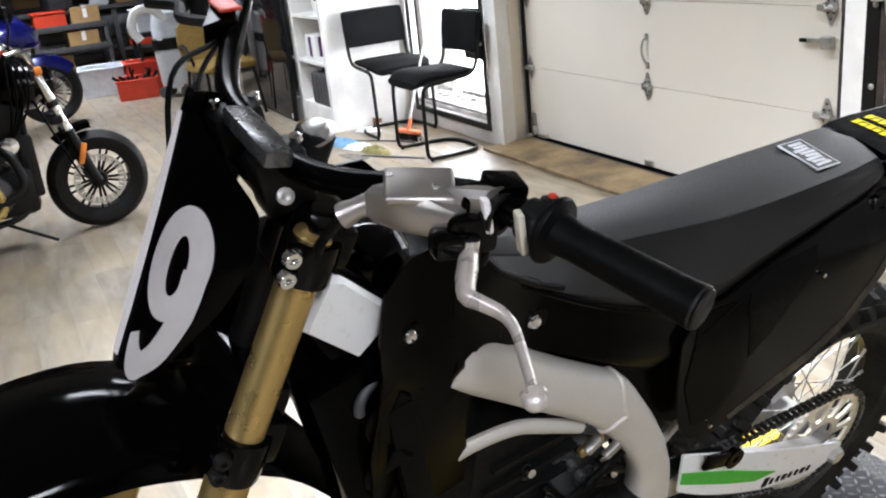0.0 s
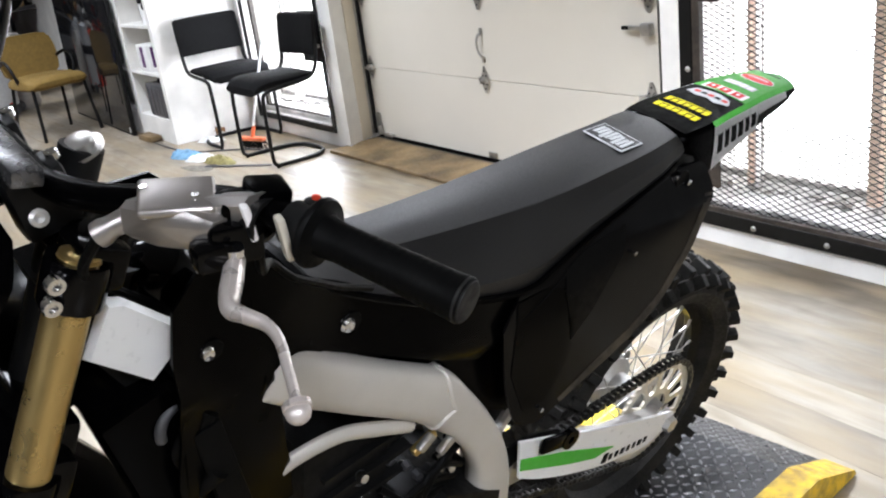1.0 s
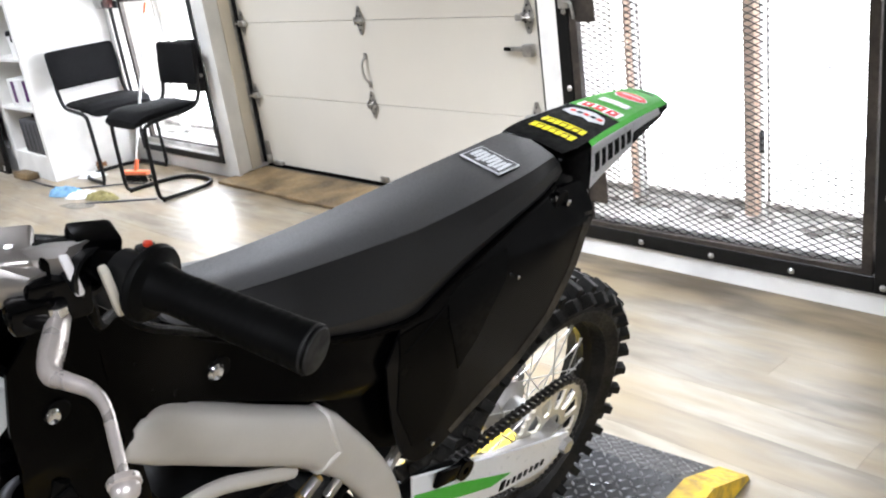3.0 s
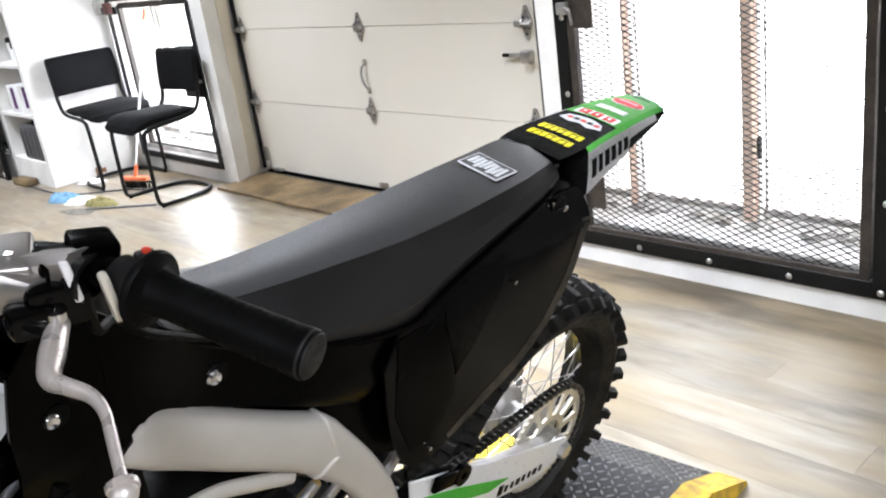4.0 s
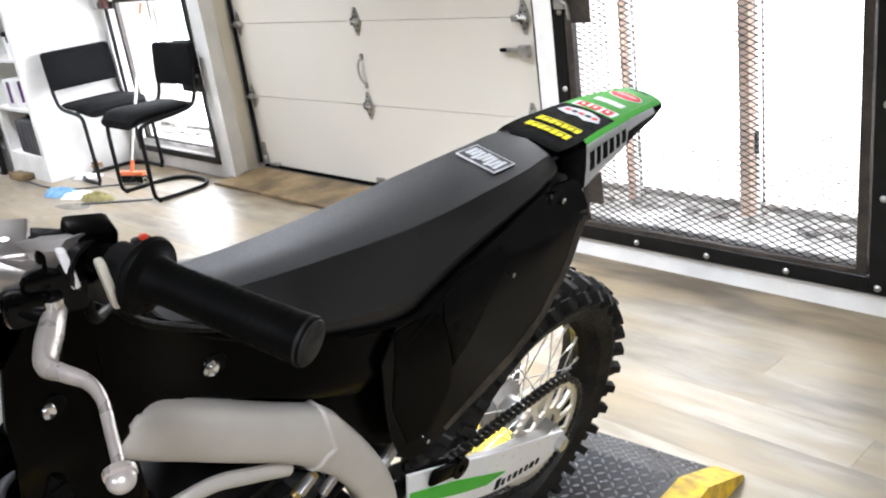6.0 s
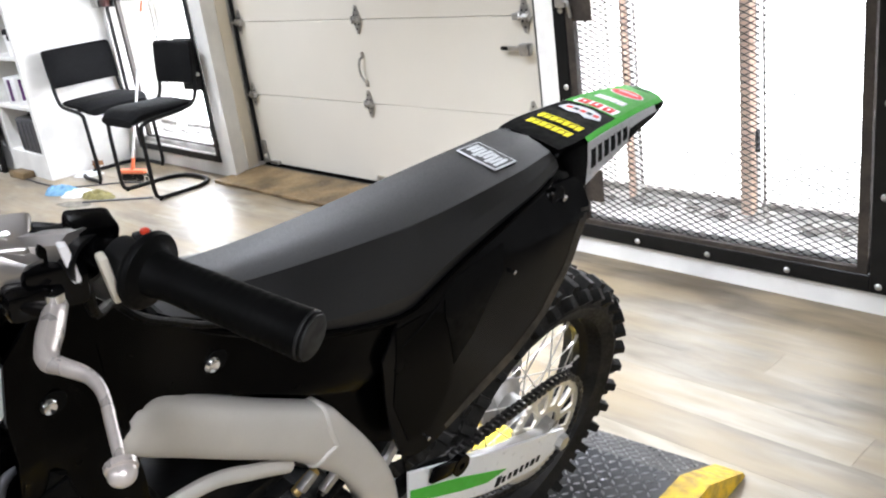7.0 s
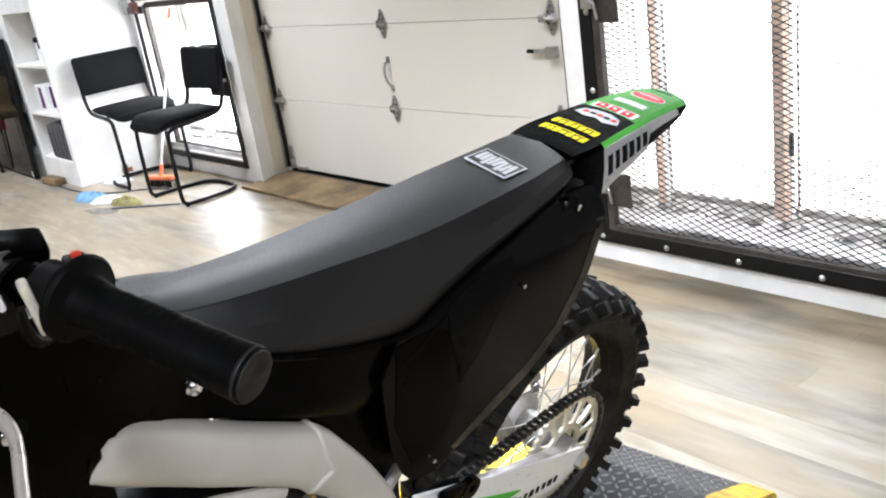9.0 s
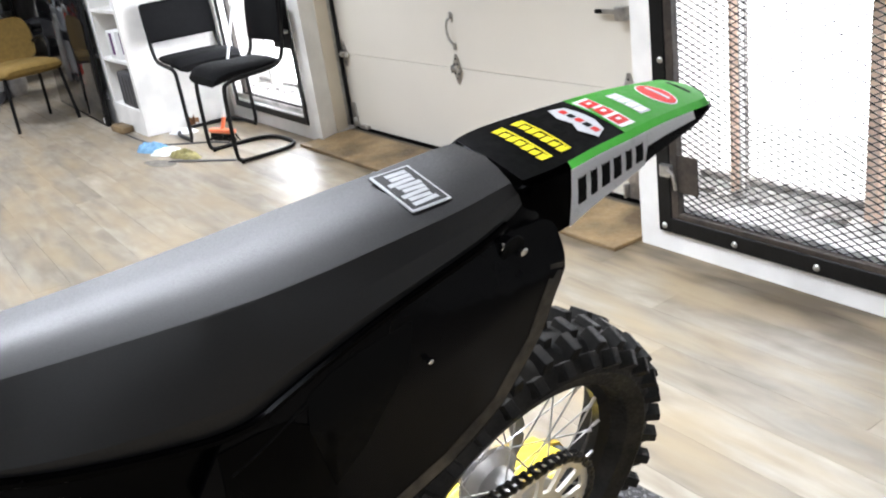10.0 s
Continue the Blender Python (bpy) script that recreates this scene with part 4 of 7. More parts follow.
SEAM = [(0.835, 1.008), (0.786, 0.979), (0.69, 0.932), (0.61, 0.902), (0.53, 0.879), (0.485, 0.876), (0.45, 0.888), (0.40, 0.907), (0.34, 0.926), (0.285, 0.939), (0.20, 0.950), (0.15, 0.953)]
bm = tube(bmesh.new(), spline([(x, SEAMY(x) + 0.0035, z) for x, z in SEAM], 5), 0.0050, 8)
part("seat_piping", bm, SATIN, seat, "black seam along the seat base")
bm = tube(bmesh.new(), spline([(0.826, SEAMY(0.83) + 0.004, 0.992), (0.834, 0.02, 1.008), (0.834, -0.02, 1.008), (0.830, -0.045, 1.000)], 5), 0.009, 8)
part("nose_band", bm, RUBBER, seat, "black rubber band at the seat nose")
# badge on the seat
bm = bmesh.new()
box(bm, (0.2245, 0.006, 0.9885), (0.054, 0.078, 0.0022), (-3, -1.0, 0), bev=0.001, seg=1)
bd = part("seat_badge", bm, GREYG, seat, "small silver-edged badge")
bm = bmesh.new()
box(bm, (0.2245, 0.006, 0.9894), (0.047, 0.071, 0.0012), (-3, -1.0, 0))
part("badge_field", bm, SEATM, bd)
rnd = random.Random(4)
for k in range(8):
    part("badge_bar", boxes(((0.2245 + rnd.uniform(-0.003, 0.003), -0.022 + 0.0080 * k, 0.9914 - 0.00042 * k), (0.027 + 0.009 * rnd.random(), 0.0062, 0.001)), rot=(-3, -1.0, rnd.uniform(-4, 4))), GREYG, bd)

DUST = material("sandy_dirt", (0.045, 0.036, 0.024), 0.8, vary=0.9, scale=16)
# side covers on both sides
cover = spline([(0.515, 0, 0.872), (0.485, 0, 0.873), (0.45, 0, 0.885), (0.40, 0, 0.904), (0.34, 0, 0.923), (0.285, 0, 0.936), (0.20, 0, 0.948), (0.15, 0, 0.951)], 3) + spline([(0.105, 0, 0.950), (0.090, 0, 0.942), (0.087, 0, 0.93), (0.090, 0, 0.911), (0.105, 0, 0.868), (0.120, 0, 0.815), (0.171, 0, 0.734), (0.244, 0, 0.681), (0.326, 0, 0.648), (0.402, 0, 0.619), (0.455, 0, 0.603), (0.498, 0, 0.635), (0.529, 0, 0.734), (0.545, 0, 0.823)], 3)
SEAMX, SEAMZ = [p[0] for p in SEAM[::-1]], [p[1] for p in SEAM[::-1]]


def cover_y(x, z):
    """The cover leaves the seat's seam and swells out below it."""
    d = min(1, max(0, (interp(x, SEAMX, SEAMZ) - z) / 0.06))
    d = d * d * (3 - 2 * d)
    top = interp(x, (0.06, 0.15, 0.2, 0.3, 0.5), (0.094, 0.092, 0.094, 0.104, 0.107))
    return top + (interp(x, (0.08, 0.2, 0.42, 0.52), (0.128, 0.128, 0.122, 0.112)) - top) * d - 0.05 * max(0, 0.66 - z)


for sy in (1, -1):
    cv = part("side_cover", plate([(p.x, p.z) for p in cover], lambda x, z: (cover_y(x, z) if sy > 0 else -cover_y(x, z) + 0.02), 0.004, 3), COVERM, bike, "black side number cover with a dusty edge")
    if sy > 0:
        part("bolt_graphic", plate([(0.304, 0.914), (0.317, 0.872), (0.343, 0.832), (0.368, 0.790), (0.405, 0.753), (0.404, 0.796), (0.403, 0.833), (0.432, 0.846), (0.427, 0.880), (0.396, 0.896), (0.354, 0.906)], lambda x, z: cover_y(x, z) + 0.0025, 0.002, 2), INK, cv, "gloss black bolt graphic")
        part("lower_graphic", plate([(0.521, 0.862), (0.452, 0.864), (0.426, 0.849), (0.396, 0.807), (0.405, 0.715), (0.440, 0.650), (0.482, 0.645), (0.518, 0.733)], lambda x, z: cover_y(x, z) + 0.0018, 0.002, 2), SATIN, cv, "black graphic panel")
        bm = bmesh.new()
        for x, z, r in ((0.158, 0.936, 0.017),):
            y = cover_y(x, z)
            revolve(bm, [(0.0001, 0.001), (r, 0.002), (r * 0.95, 0.004), (0.0001, 0.003)], Matrix.Translation((x, y + 0.0015, z)) @ pose(0, 0, 0, -90, 0, 0), 16)
        part("bolt_recess", bm, INK, cv)
        for x, z in ((0.169, 0.941), (0.146, 0.931), (0.292, 0.867), (0.445, 0.632)):
            y = cover_y(x, z) + 0.003
            r = 0.0055 if x < 0.2 else 0.0035
            part("cover_bolt", revolve(bmesh.new(), [(0.0001, 0), (r, 0), (r, 0.004), (r * 0.6, 0.005), (0.0001, 0.005)], Matrix.Translation((x, y, z)) @ pose(0, 0, 0, -90, 0, 0), 10), CHROME, cv, "small bright bolt")
        edge = [(0.095, 0.906), (0.107, 0.868), (0.121, 0.816), (0.172, 0.737), (0.245, 0.685), (0.326, 0.652), (0.400, 0.623)]
        inner = [(x + 0.022 * c, z + 0.022 * s) for (x, z), c, s in zip(edge, (0.9, 1.0, 0.95, 0.75, 0.6, 0.4, 0.3), (0.1, 0.05, 0.3, 0.65, 0.8, 0.9, 0.5))]
        bm = plate(edge + inner[::-1], lambda x, z: cover_y(x, z) + 0.0012, 0.002, 2)
        part("dusty_edge", bm, DUST, cv, "sandy dirt along the lower edge")

        bm = tube(bmesh.new(), spline([(x, cover_y(x, z) + 0.0005, z) for x, z in ((0.389, 0.896), (0.421, 0.878), (0.469, 0.851), (0.512, 0.831))], 5), 0.0022, 6)
        part("panel_groove", bm, INK, cv, "black groove beside the panel")

# shrouds
shroud = [(0.535, 0.8), (0.5, 0.866), (0.58, 0.885), (0.66, 0.918), (0.76, 0.972), (0.84, 1.022), (0.89, 1.062), (0.925, 1.098), (0.975, 1.095), (1.01, 1.072), (1.02, 1.02), (1.015, 0.95), (1.03, 0.86), (1.02, 0.78), (0.97, 0.7), (0.862, 0.69), (0.872, 0.77), (0.9, 0.85), (0.917, 0.878), (0.921, 0.905), (0.912, 0.93), (0.89, 0.942), (0.862, 0.939), (0.823, 0.915), (0.766, 0.876), (0.691, 0.841), (0.619, 0.802), (0.57, 0.778)]


def shroud_y(x, z):
    y = interp(x, (0.5, 0.6, 0.75, 0.9, 0.97, 1.03), (0.104, 0.103, 0.100, 0.103, 0.108, 0.128)) - 0.026 * math.exp(-(((x - 0.775) / 0.085) ** 2))
    return y - 0.10 * max(0, z - 1.02) + 0.008 * math.exp(-(((z - 0.60 - x * 0.37) / 0.022) ** 2)) - 0.12 * max(0, 0.84 - z)


for sy in (1, -1):
    sh = part("radiator_shroud", plate(shroud, lambda x, z: sy * shroud_y(x, z) + YC * 0.3, 0.004, 3), SATIN, bike, "black radiator shroud")
    for x, z, r in ((0.781, 0.925, 0.0105), (0.978, 1.006, 0.0085)):
        y = sy * shroud_y(x, z) + YC * 0.3
        m = Matrix.Translation((x, y, z)) @ pose(0, 0, 0, -90 * sy, 0, 0)
        part("shroud_bolt", revolve(bmesh.new(), [(0.0001, 0), (r, 0), (r, 0.003), (r * 0.72, 0.006), (r * 0.4, 0.004), (0.0001, 0.003)], m, 18), CHROME, sh, "silver button bolt")
        m2 = Matrix.Translation((x - 0.006, y, z)) @ pose(0, 0, 0, -90 * sy, 0, 0)
        part("bolt_washer", revolve(bmesh.new(), [(0.0001, 0), (r * 1.5, 0), (r * 1.4, 0.0015), (0.0001, 0.0015)], m2, 18), INK, sh)
for sy in (1, -1):
    part("radiator", boxes(((0.965, sy * 0.065, 0.80), (0.035, 0.10, 0.24)), rot=(0, 12, 0), bev=0.004), RUBBER, bike, "dark radiator core")
for k in range(2):
    bm = bmesh.new()
    tube(bm, spline([(0.98, 0.10 + 0.01 * k, 0.93 - 0.08 * k), (1.015, 0.09, 0.88 - 0.08 * k), (0.99, 0.06, 0.76 - 0.07 * k), (0.93, 0.05, 0.70 - 0.05 * k)]), 0.014, 10)
    part("radiator_hose", bm, RUBBER, bike)
bm = tube(bmesh.new(), spline([(1.010, 0.095, 0.950), (1.026, 0.100, 0.944), (1.034, 0.104, 0.932), (1.034, 0.104, 0.920)], 3), 0.006, 12)
part("radiator_neck", bm, DARKG, bike, "dull grey radiator outlet")

for sy, lx, lean in ((1, 0.999, 14), (-1, 0.972, 20)):
    part("radiator_louvre", boxes(((lx, sy * 0.070 - 0.02, 0.77 if sy > 0 else 0.75), (0.085, 0.10, 0.41)), rot=(0, lean, 0), bev=0.006), SATIN, bike, "black radiator louvre")
part("radiator_cowl", boxes(((1.085, -0.09, 0.945), (0.09, 0.11, 0.14)), rot=(0, 14, 0), bev=0.012), SATIN, bike, "black cowl over the radiator")
# rear fender: black root, green top, white side, dark belly
FS = [(0.120, 0.9800, 0.054, 0.030), (0.103, 0.9860, 0.064, 0.06), (0.058, 0.9880, 0.067, 0.078), (-0.005, 0.990, 0.062, 0.066), (-0.068, 0.990, 0.058, 0.055), (-0.140, 0.989, 0.052, 0.042), (-0.212, 0.984, 0.046, 0.030), (-0.252, 0.980, 0.041, 0.018), (-0.272, 0.976, 0.028, 0.010)]
FYC = 0.004
rings = []
for x, z, w, dr in FS:
    half = [(w + 0.012 * min(1, dr / 0.06), z - dr), (w + 0.008, z - dr * 0.5), (w + 0.002, z - 0.006), (w - 0.006, z), (w * 0.5, z + 0.002), (0, z + 0.003)]
    rings.append([Vector((x, FYC + y, zz)) for y, zz in half] + [Vector((x, FYC - y, zz)) for y, zz in half[-2::-1]])
cols = [spline([r[k] for r in rings], 4) for k in range(len(rings[0]))]


def fender_shell(i0, i1, ks, lift, mat, name, parent, label=""):
    bm = bmesh.new()
    rr = [[cols[k][i] for k in ks] for i in range(i0, i1)]
    out = []
    for r in rr:
        c = Vector((r[0].x, FYC, 0.93))
        out.append([p + (p - c).normalized() * lift for p in r])
    loft(bm, out, closed=False)
    bmesh.ops.solidify(bm, geom=list(bm.faces), thickness=0.0025)
    return part(name, bm, mat, parent, label)


N = len(cols[0])
fender = fender_shell(0, N, range(11), 0.0, SATIN, "rear_fender", bike, "black and green rear fender with stickers")
fender_shell(16, N, range(3, 8), 0.0014, GREENP, "green_top", fender, "bright green fender top")
fender_shell(3, 17, range(3, 8), 0.0008, INK, "black_top", fender)
for ks in ((0, 1, 2), (8, 9, 10)):
    fender_shell(9, 19, ks, 0.0018, WHITEP, "white_side", fender, "white fender side")
for ks in ((1, 2), (8, 9)):
    fender_shell(18, 25, ks, 0.0020, WHITEP, "white_taper", fender)
fender_shell(9, N - 3, (2, 3), 0.0030, GREENP, "green_pinstripe", fender)


def top_patch(name, pts, mat, lift, parent, label=""):
    """A sticker on the fender's top: an outline in x and y."""
    bm = bmesh.new()
    ridge = cols[5][::-1]

    def zf(x, y):
        w = interp(-x, [-p[0] for p in FS], [p[2] for p in FS])
        return interp(x, [p.x for p in ridge], [p.z for p in ridge]) - interp(abs(y) / w, (0, 0.5, 0.9, 1), (0, 0.001, 0.003, 0.006)) + lift

    f = bm.faces.new([bm.verts.new((x, FYC + y, zf(x, y))) for x, y in pts])
    bmesh.ops.triangulate(bm, faces=[f])
    bmesh.ops.subdivide_edges(bm, edges=bm.edges, cuts=3)
    for v in bm.verts:
        v.co.z = zf(v.co.x, v.co.y - FYC)
    bmesh.ops.recalc_face_normals(bm, faces=bm.faces)
    bmesh.ops.solidify(bm, geom=list(bm.faces), thickness=0.0004)
    return part(name, bm, mat, parent, label)


def rect(x, y, lx, ly, sk=0.0):
    return [(x - lx / 2 + sk, y - ly / 2), (x + lx / 2 + sk, y - ly / 2), (x + lx / 2 - sk, y + ly / 2), (x - lx / 2 - sk, y + ly / 2)]


def oval(x, y, rx, ry, n=20):
    return [(x + rx * math.cos(2 * math.pi * k / n), y + ry * math.sin(2 * math.pi * k / n)) for k in range(n)]


for x, ln in ((0.060, 0.086), (0.028, 0.084)):
    for k in range(7):
        top_patch("yellow_lettering", rect(x + 0.0008 * (k % 2), -0.036 + 0.0125 * k, 0.014 - 0.003 * (k % 2), 0.0095, 0.001), YELLOWG, 0.0022, fender, "yellow lettering reduced to bars")
    top_patch("yellow_underline", rect(x - 0.0095, 0.0015, 0.0025, ln), YELLOWG, 0.0024, fender)
top_patch("winged_sticker", [(-0.028, -0.040), (-0.020, -0.016), (-0.026, 0.004), (-0.018, 0.020), (-0.030, 0.044), (-0.050, 0.034), (-0.058, 0.012), (-0.056, -0.014), (-0.050, -0.034)], GREYG, 0.0022, fender, "silver winged sticker")
for k in range(5):
    top_patch("sticker_bar", rect(-0.039, -0.024 + 0.0135 * k, 0.009, 0.010), INK if k % 2 else REDG, 0.0027, fender)
top_patch("red_sticker", rect(-0.085, 0.002, 0.026, 0.082, 0.001), LETW, 0.0020, fender, "white sticker with red bars")
for k in range(3):
    top_patch("red_block", rect(-0.085, -0.023 + 0.025 * k, 0.021, 0.019), REDG, 0.0024, fender)
    top_patch("block_eye", rect(-0.085, -0.023 + 0.025 * k, 0.007, 0.005), LETW, 0.0030, fender)
top_patch("white_sticker", rect(-0.133, 0.002, 0.020, 0.060), GREYG, 0.0020, fender)
for k in range(4):
    top_patch("white_block", rect(-0.132, -0.019 + 0.0142 * k, 0.015, 0.010, 0.002), LETW, 0.0024, fender)
top_patch("red_oval", oval(-0.192, 0.001, 0.021, 0.033), LETW, 0.0020, fender, "red oval sticker")
top_patch("oval_field", oval(-0.192, 0.001, 0.019, 0.031), REDG, 0.0024, fender)
top_patch("oval_bar", rect(-0.195, 0.001, 0.005, 0.040), GREYG, 0.0030, fender)
top_patch("tail_mark", rect(-0.245, -0.002, 0.005, 0.040), INK, 0.0022, fender)
def flank(x, u, lift=0.004):
    """A place on the fender's near flank: u from 0 at the top edge to 1 at the bottom edge."""
    z, wd, dr = (interp(-x, [-p[0] for p in FS], [p[q] for p in FS]) for q in (1, 2, 3))
    return Vector((x, FYC + interp(u, (0, 0.5, 1), (wd + 0.002, wd + 0.008, wd + 0.012 * min(1, dr / 0.06))) + lift, z - 0.006 - (dr - 0.006) * u))


for k in range(6):
    x, wide = 0.024 - 0.0222 * k, 0.0066 - 0.0014 * (k % 3 == 1)
    bm = bmesh.new()
    rows = [[flank(x + e * wide - 0.004 * (u - 0.5), u, lf) for u in (0.20, 0.45, 0.70)] for e, lf in ((-1, 0.0), (-1, 0.004), (1, 0.004), (1, 0.0))]
    loft(bm, rows, closed=False)
    part("side_lettering", bm, INK, fender, "black lettering reduced to bars")

# forks, clamps, bars
def fork_pt(z, dx=0.0):
    return 1.10 + (1.10 - z) * 0.385 + dx


for sy in (1, -1):
    y = sy * 0.108 + YC * 0.4
    bm = bmesh.new()
    tube(bm, [(fork_pt(1.156), y, 1.156), (fork_pt(1.150), y, 1.150), (fork_pt(0.90), y, 0.90), (fork_pt(0.895), y, 0.895), (fork_pt(0.62), y, 0.62)], [0.018, 0.0195, 0.0200, 0.0235, 0.0235], 24)
    fk = part("fork_tube", bm, GOLD, bike, "gold anodised upper fork tube")
    bm = bmesh.new()
    tube(bm, [(fork_pt(0.63), y, 0.63), (fork_pt(0.34), y, 0.34)], 0.023, 16)
    part("fork_slider", bm, CHROME, bike, "bright lower fork leg")
    bm = bmesh.new()
    tube(bm, [(fork_pt(0.62) + 0.03, y + sy * 0.008, 0.64), (fork_pt(0.36) + 0.025, y + sy * 0.008, 0.36)], [0.036, 0.03], 14, flat=0.9)
    part("fork_guard", bm, WHITEP, bike, "white fork guard")
    bm = bmesh.new()
    revolve(bm, [(0.0001, 0), (0.0175, 0), (0.0175, 0.003), (0.013, 0.005), (0.0001, 0.004)], pose(fork_pt(1.156), y, 1.156, 0, -21, 0), 20)
    part("fork_cap", bm, GOLD, fk, "gold fork cap")
for nm, z, t in (("top_clamp", 1.136, 0.042), ("bottom_clamp", 0.930, 0.050)):
    bm = bmesh.new()
    rot = (0, -21, 0)
    fx = fork_pt(z)
    for sy in (1, -1):
        y = sy * 0.108 + YC * 0.4
        m = pose(fx, y, z, *rot) @ Matrix.Translation((0, 0, -t / 2))
        revolve(bm, [(0.0185, 0), (0.027, 0), (0.028, 0.003), (0.028, t - 0.003), (0.027, t), (0.0185, t)], m, 24, wrap=True)
        box(bm, (fx - 0.022, y * 0.86, z + 0.006), (0.045, 0.05, t), rot, bev=0.006)
    box(bm, (fx - 0.03, YC * 0.4, z + 0.008), (0.050, 0.19, max(t, 0.042) if nm == "top_clamp" else 0.09), rot, bev=0.008)
    cl = part(nm, bm, PLAST, bike, "black fork clamp")
    for sy in (1, -1):
        for dx, dz in ((0.022, 0.016), (0.028, -0.003)):
            m = Matrix.Translation((fx + dx, sy * 0.124 + YC * 0.4, z + dz)) @ pose(0, 0, 0, -90 * sy, 0, 0)
            part("pinch_bolt", revolve(bmesh.new(), [(0.0001, 0), (0.0085, 0), (0.0085, 0.007), (0.0075, 0.009), (0.004, 0.009), (0.0035, 0.005), (0.0001, 0.005)], m, 16), CHROME if nm == "top_clamp" else DARKM, cl, "bright pinch bolt" if nm == "top_clamp" else "")
bm = bmesh.new()
tube(bm, [(fork_pt(1.20, -0.035), 0, 1.20), (fork_pt(0.90, -0.035), 0, 0.90)], 0.020, 16)
part("steering_stem", bm, DARKM, bike)
bm = bmesh.new()
revolve(bm, [(0.0001, 0), (0.021, 0), (0.021, 0.003), (0.014, 0.004), (0.014, 0.011), (0.010, 0.013), (0.0001, 0.013)], pose(fork_pt(1.20, -0.035), 0, 1.196, 0, 21, 0), 18)
part("stem_nut", bm, STEEL, bike, "silver stem nut")

BAR = spline([(1.085, 0.0, 1.212), (1.082, 0.075, 1.213), (1.062, 0.135, 1.222), (1.025, 0.200, 1.240), (0.994, 0.265, 1.249), (0.949, 0.414, 1.243)], 5)
BARR = [Vector((p.x, -p.y, p.z)) for p in BAR]
bm = bmesh.new()
tube(bm, [*BARR[::-1], *BAR[1:]], 0.0125, 14)
bars = part("handlebar", bm, SATIN, bike, "black tapered handlebar")
for sy in (-1, 1):
    mt = part("bar_mount", boxes(((1.085, sy * 0.048, 1.190), (0.05, 0.036, 0.060)), rot=(0, 12, 0), bev=0.006), DARKM, bike, "black bar mount")
bm = bmesh.new()
box(bm, (1.104, 0.046, 1.234), (0.026, 0.100, 0.016), (0, -12, 0), bev=0.003)
part("bar_clamp", bm, SLAB, mt, "grey machined bar clamp")
for sy in (1, -1):
    for dx in (-0.02, 0.02):
        part("clamp_bolt", revolve(bmesh.new(), [(0.0001, 0), (0.006, 0), (0.006, 0.006), (0.003, 0.007), (0.0001, 0.005)], pose(1.088 + dx, sy * 0.048, 1.222, 0, 12, 0), 10), CHROME, mt)
m = Matrix.Translation((1.105, 0.105, 1.205)) @ pose(0, 0, 0, -60, 20, 0)
part("mount_bolt", revolve(bmesh.new(), [(0.0001, 0), (0.0075, 0), (0.0075, 0.006), (0.004, 0.008), (0.0001, 0.006)], m, 12), ALU, mt)


def frame_at(p, d):
    z = d.normalized()
    x = Vector((1, 0, 0))
    x = (x - x.dot(z) * z).normalized()
    y = z.cross(x)
    m = Matrix((x, y, z)).transposed().to_4x4()
    m.translation = p
    return m


for sg in (1, -1):
    p0, d = Vector((0.982, sg * 0.304, 1.248)), Vector((-0.033, sg * 0.111, -0.005)).normalized()
    L = 0.119
    bm = bmesh.new()
    prof = [(0.0130, -0.005), (0.0250, -0.005), (0.0264, -0.003), (0.0264, -0.001), (0.0250, 0.0012), (0.0190, 0.0022), (0.0160, 0.004), (0.0150, 0.010)]
    for k in range(15):
        z = 0.02 + (L - 0.036) * k / 14
        r = 0.0140 + 0.0016 * k / 14
        prof += [(r, z), (r + 0.0003, z + 0.002), (r + 0.0003, z + 0.005)]
    prof += [(0.0160, L - 0.010), (0.0164, L - 0.005), (0.0160, L - 0.001), (0.014, L), (0.0001, L)]
    gp = part("grip", revolve(bm, prof, frame_at(p0, d), 28), RUBBER, bars, "dark ribbed rubber grip")
    part("grip_end", revolve(bmesh.new(), [(0.0001, L + 0.0008), (0.0120, L + 0.0012), (0.0144, L + 0.0004), (0.0166, L - 0.003), (0.0160, L - 0.006)], frame_at(p0, d), 28), material("scuffed_rubber_end", (0.016, 0.0155, 0.015), 0.6, vary=0.4, scale=90, spec=0.2), gp, "scuffed end of the grip")

# clutch side: hydraulic master cylinder, perch, lever, switch pods
bm = bmesh.new()
loft(bm, [[c + Vector((a * sx, 0, b * sz)) for a, b in ((-1, -0.6), (-0.7, -1), (0.7, -1), (1, -0.6), (1, 0.7), (0.75, 1), (-0.75, 1), (-1, 0.7))] for c, sx, sz in ((Vector((1.058, 0.184, 1.233)), 0.014, 0.011), (Vector((1.055, 0.192, 1.235)), 0.020, 0.016), (Vector((1.045, 0.214, 1.238)), 0.022, 0.018), (Vector((1.034, 0.238, 1.241)), 0.020, 0.016), (Vector((1.026, 0.254, 1.242)), 0.013, 0.009))])
mc = part("clutch_cylinder", bm, CASTC, bike, "cast aluminium clutch master cylinder")
bm = bmesh.new()
box(bm, (1.043, 0.216, 1.256), (0.044, 0.054, 0.008), (0, 4, 62), bev=0.0038, seg=3)
part("reservoir_cap", bm, CASTC, mc, "flat reservoir cap")
for q in ((1.052, 0.188), (1.028, 0.218)):
    part("cap_screw", revolve(bmesh.new(), [(0.0001, 0), (0.003, 0), (0.003, 0.002), (0.0001, 0.002)], pose(q[0] + 0.007, q[1] + 0.010, 1.2595), 10), CHROME, mc)
bm = bmesh.new()
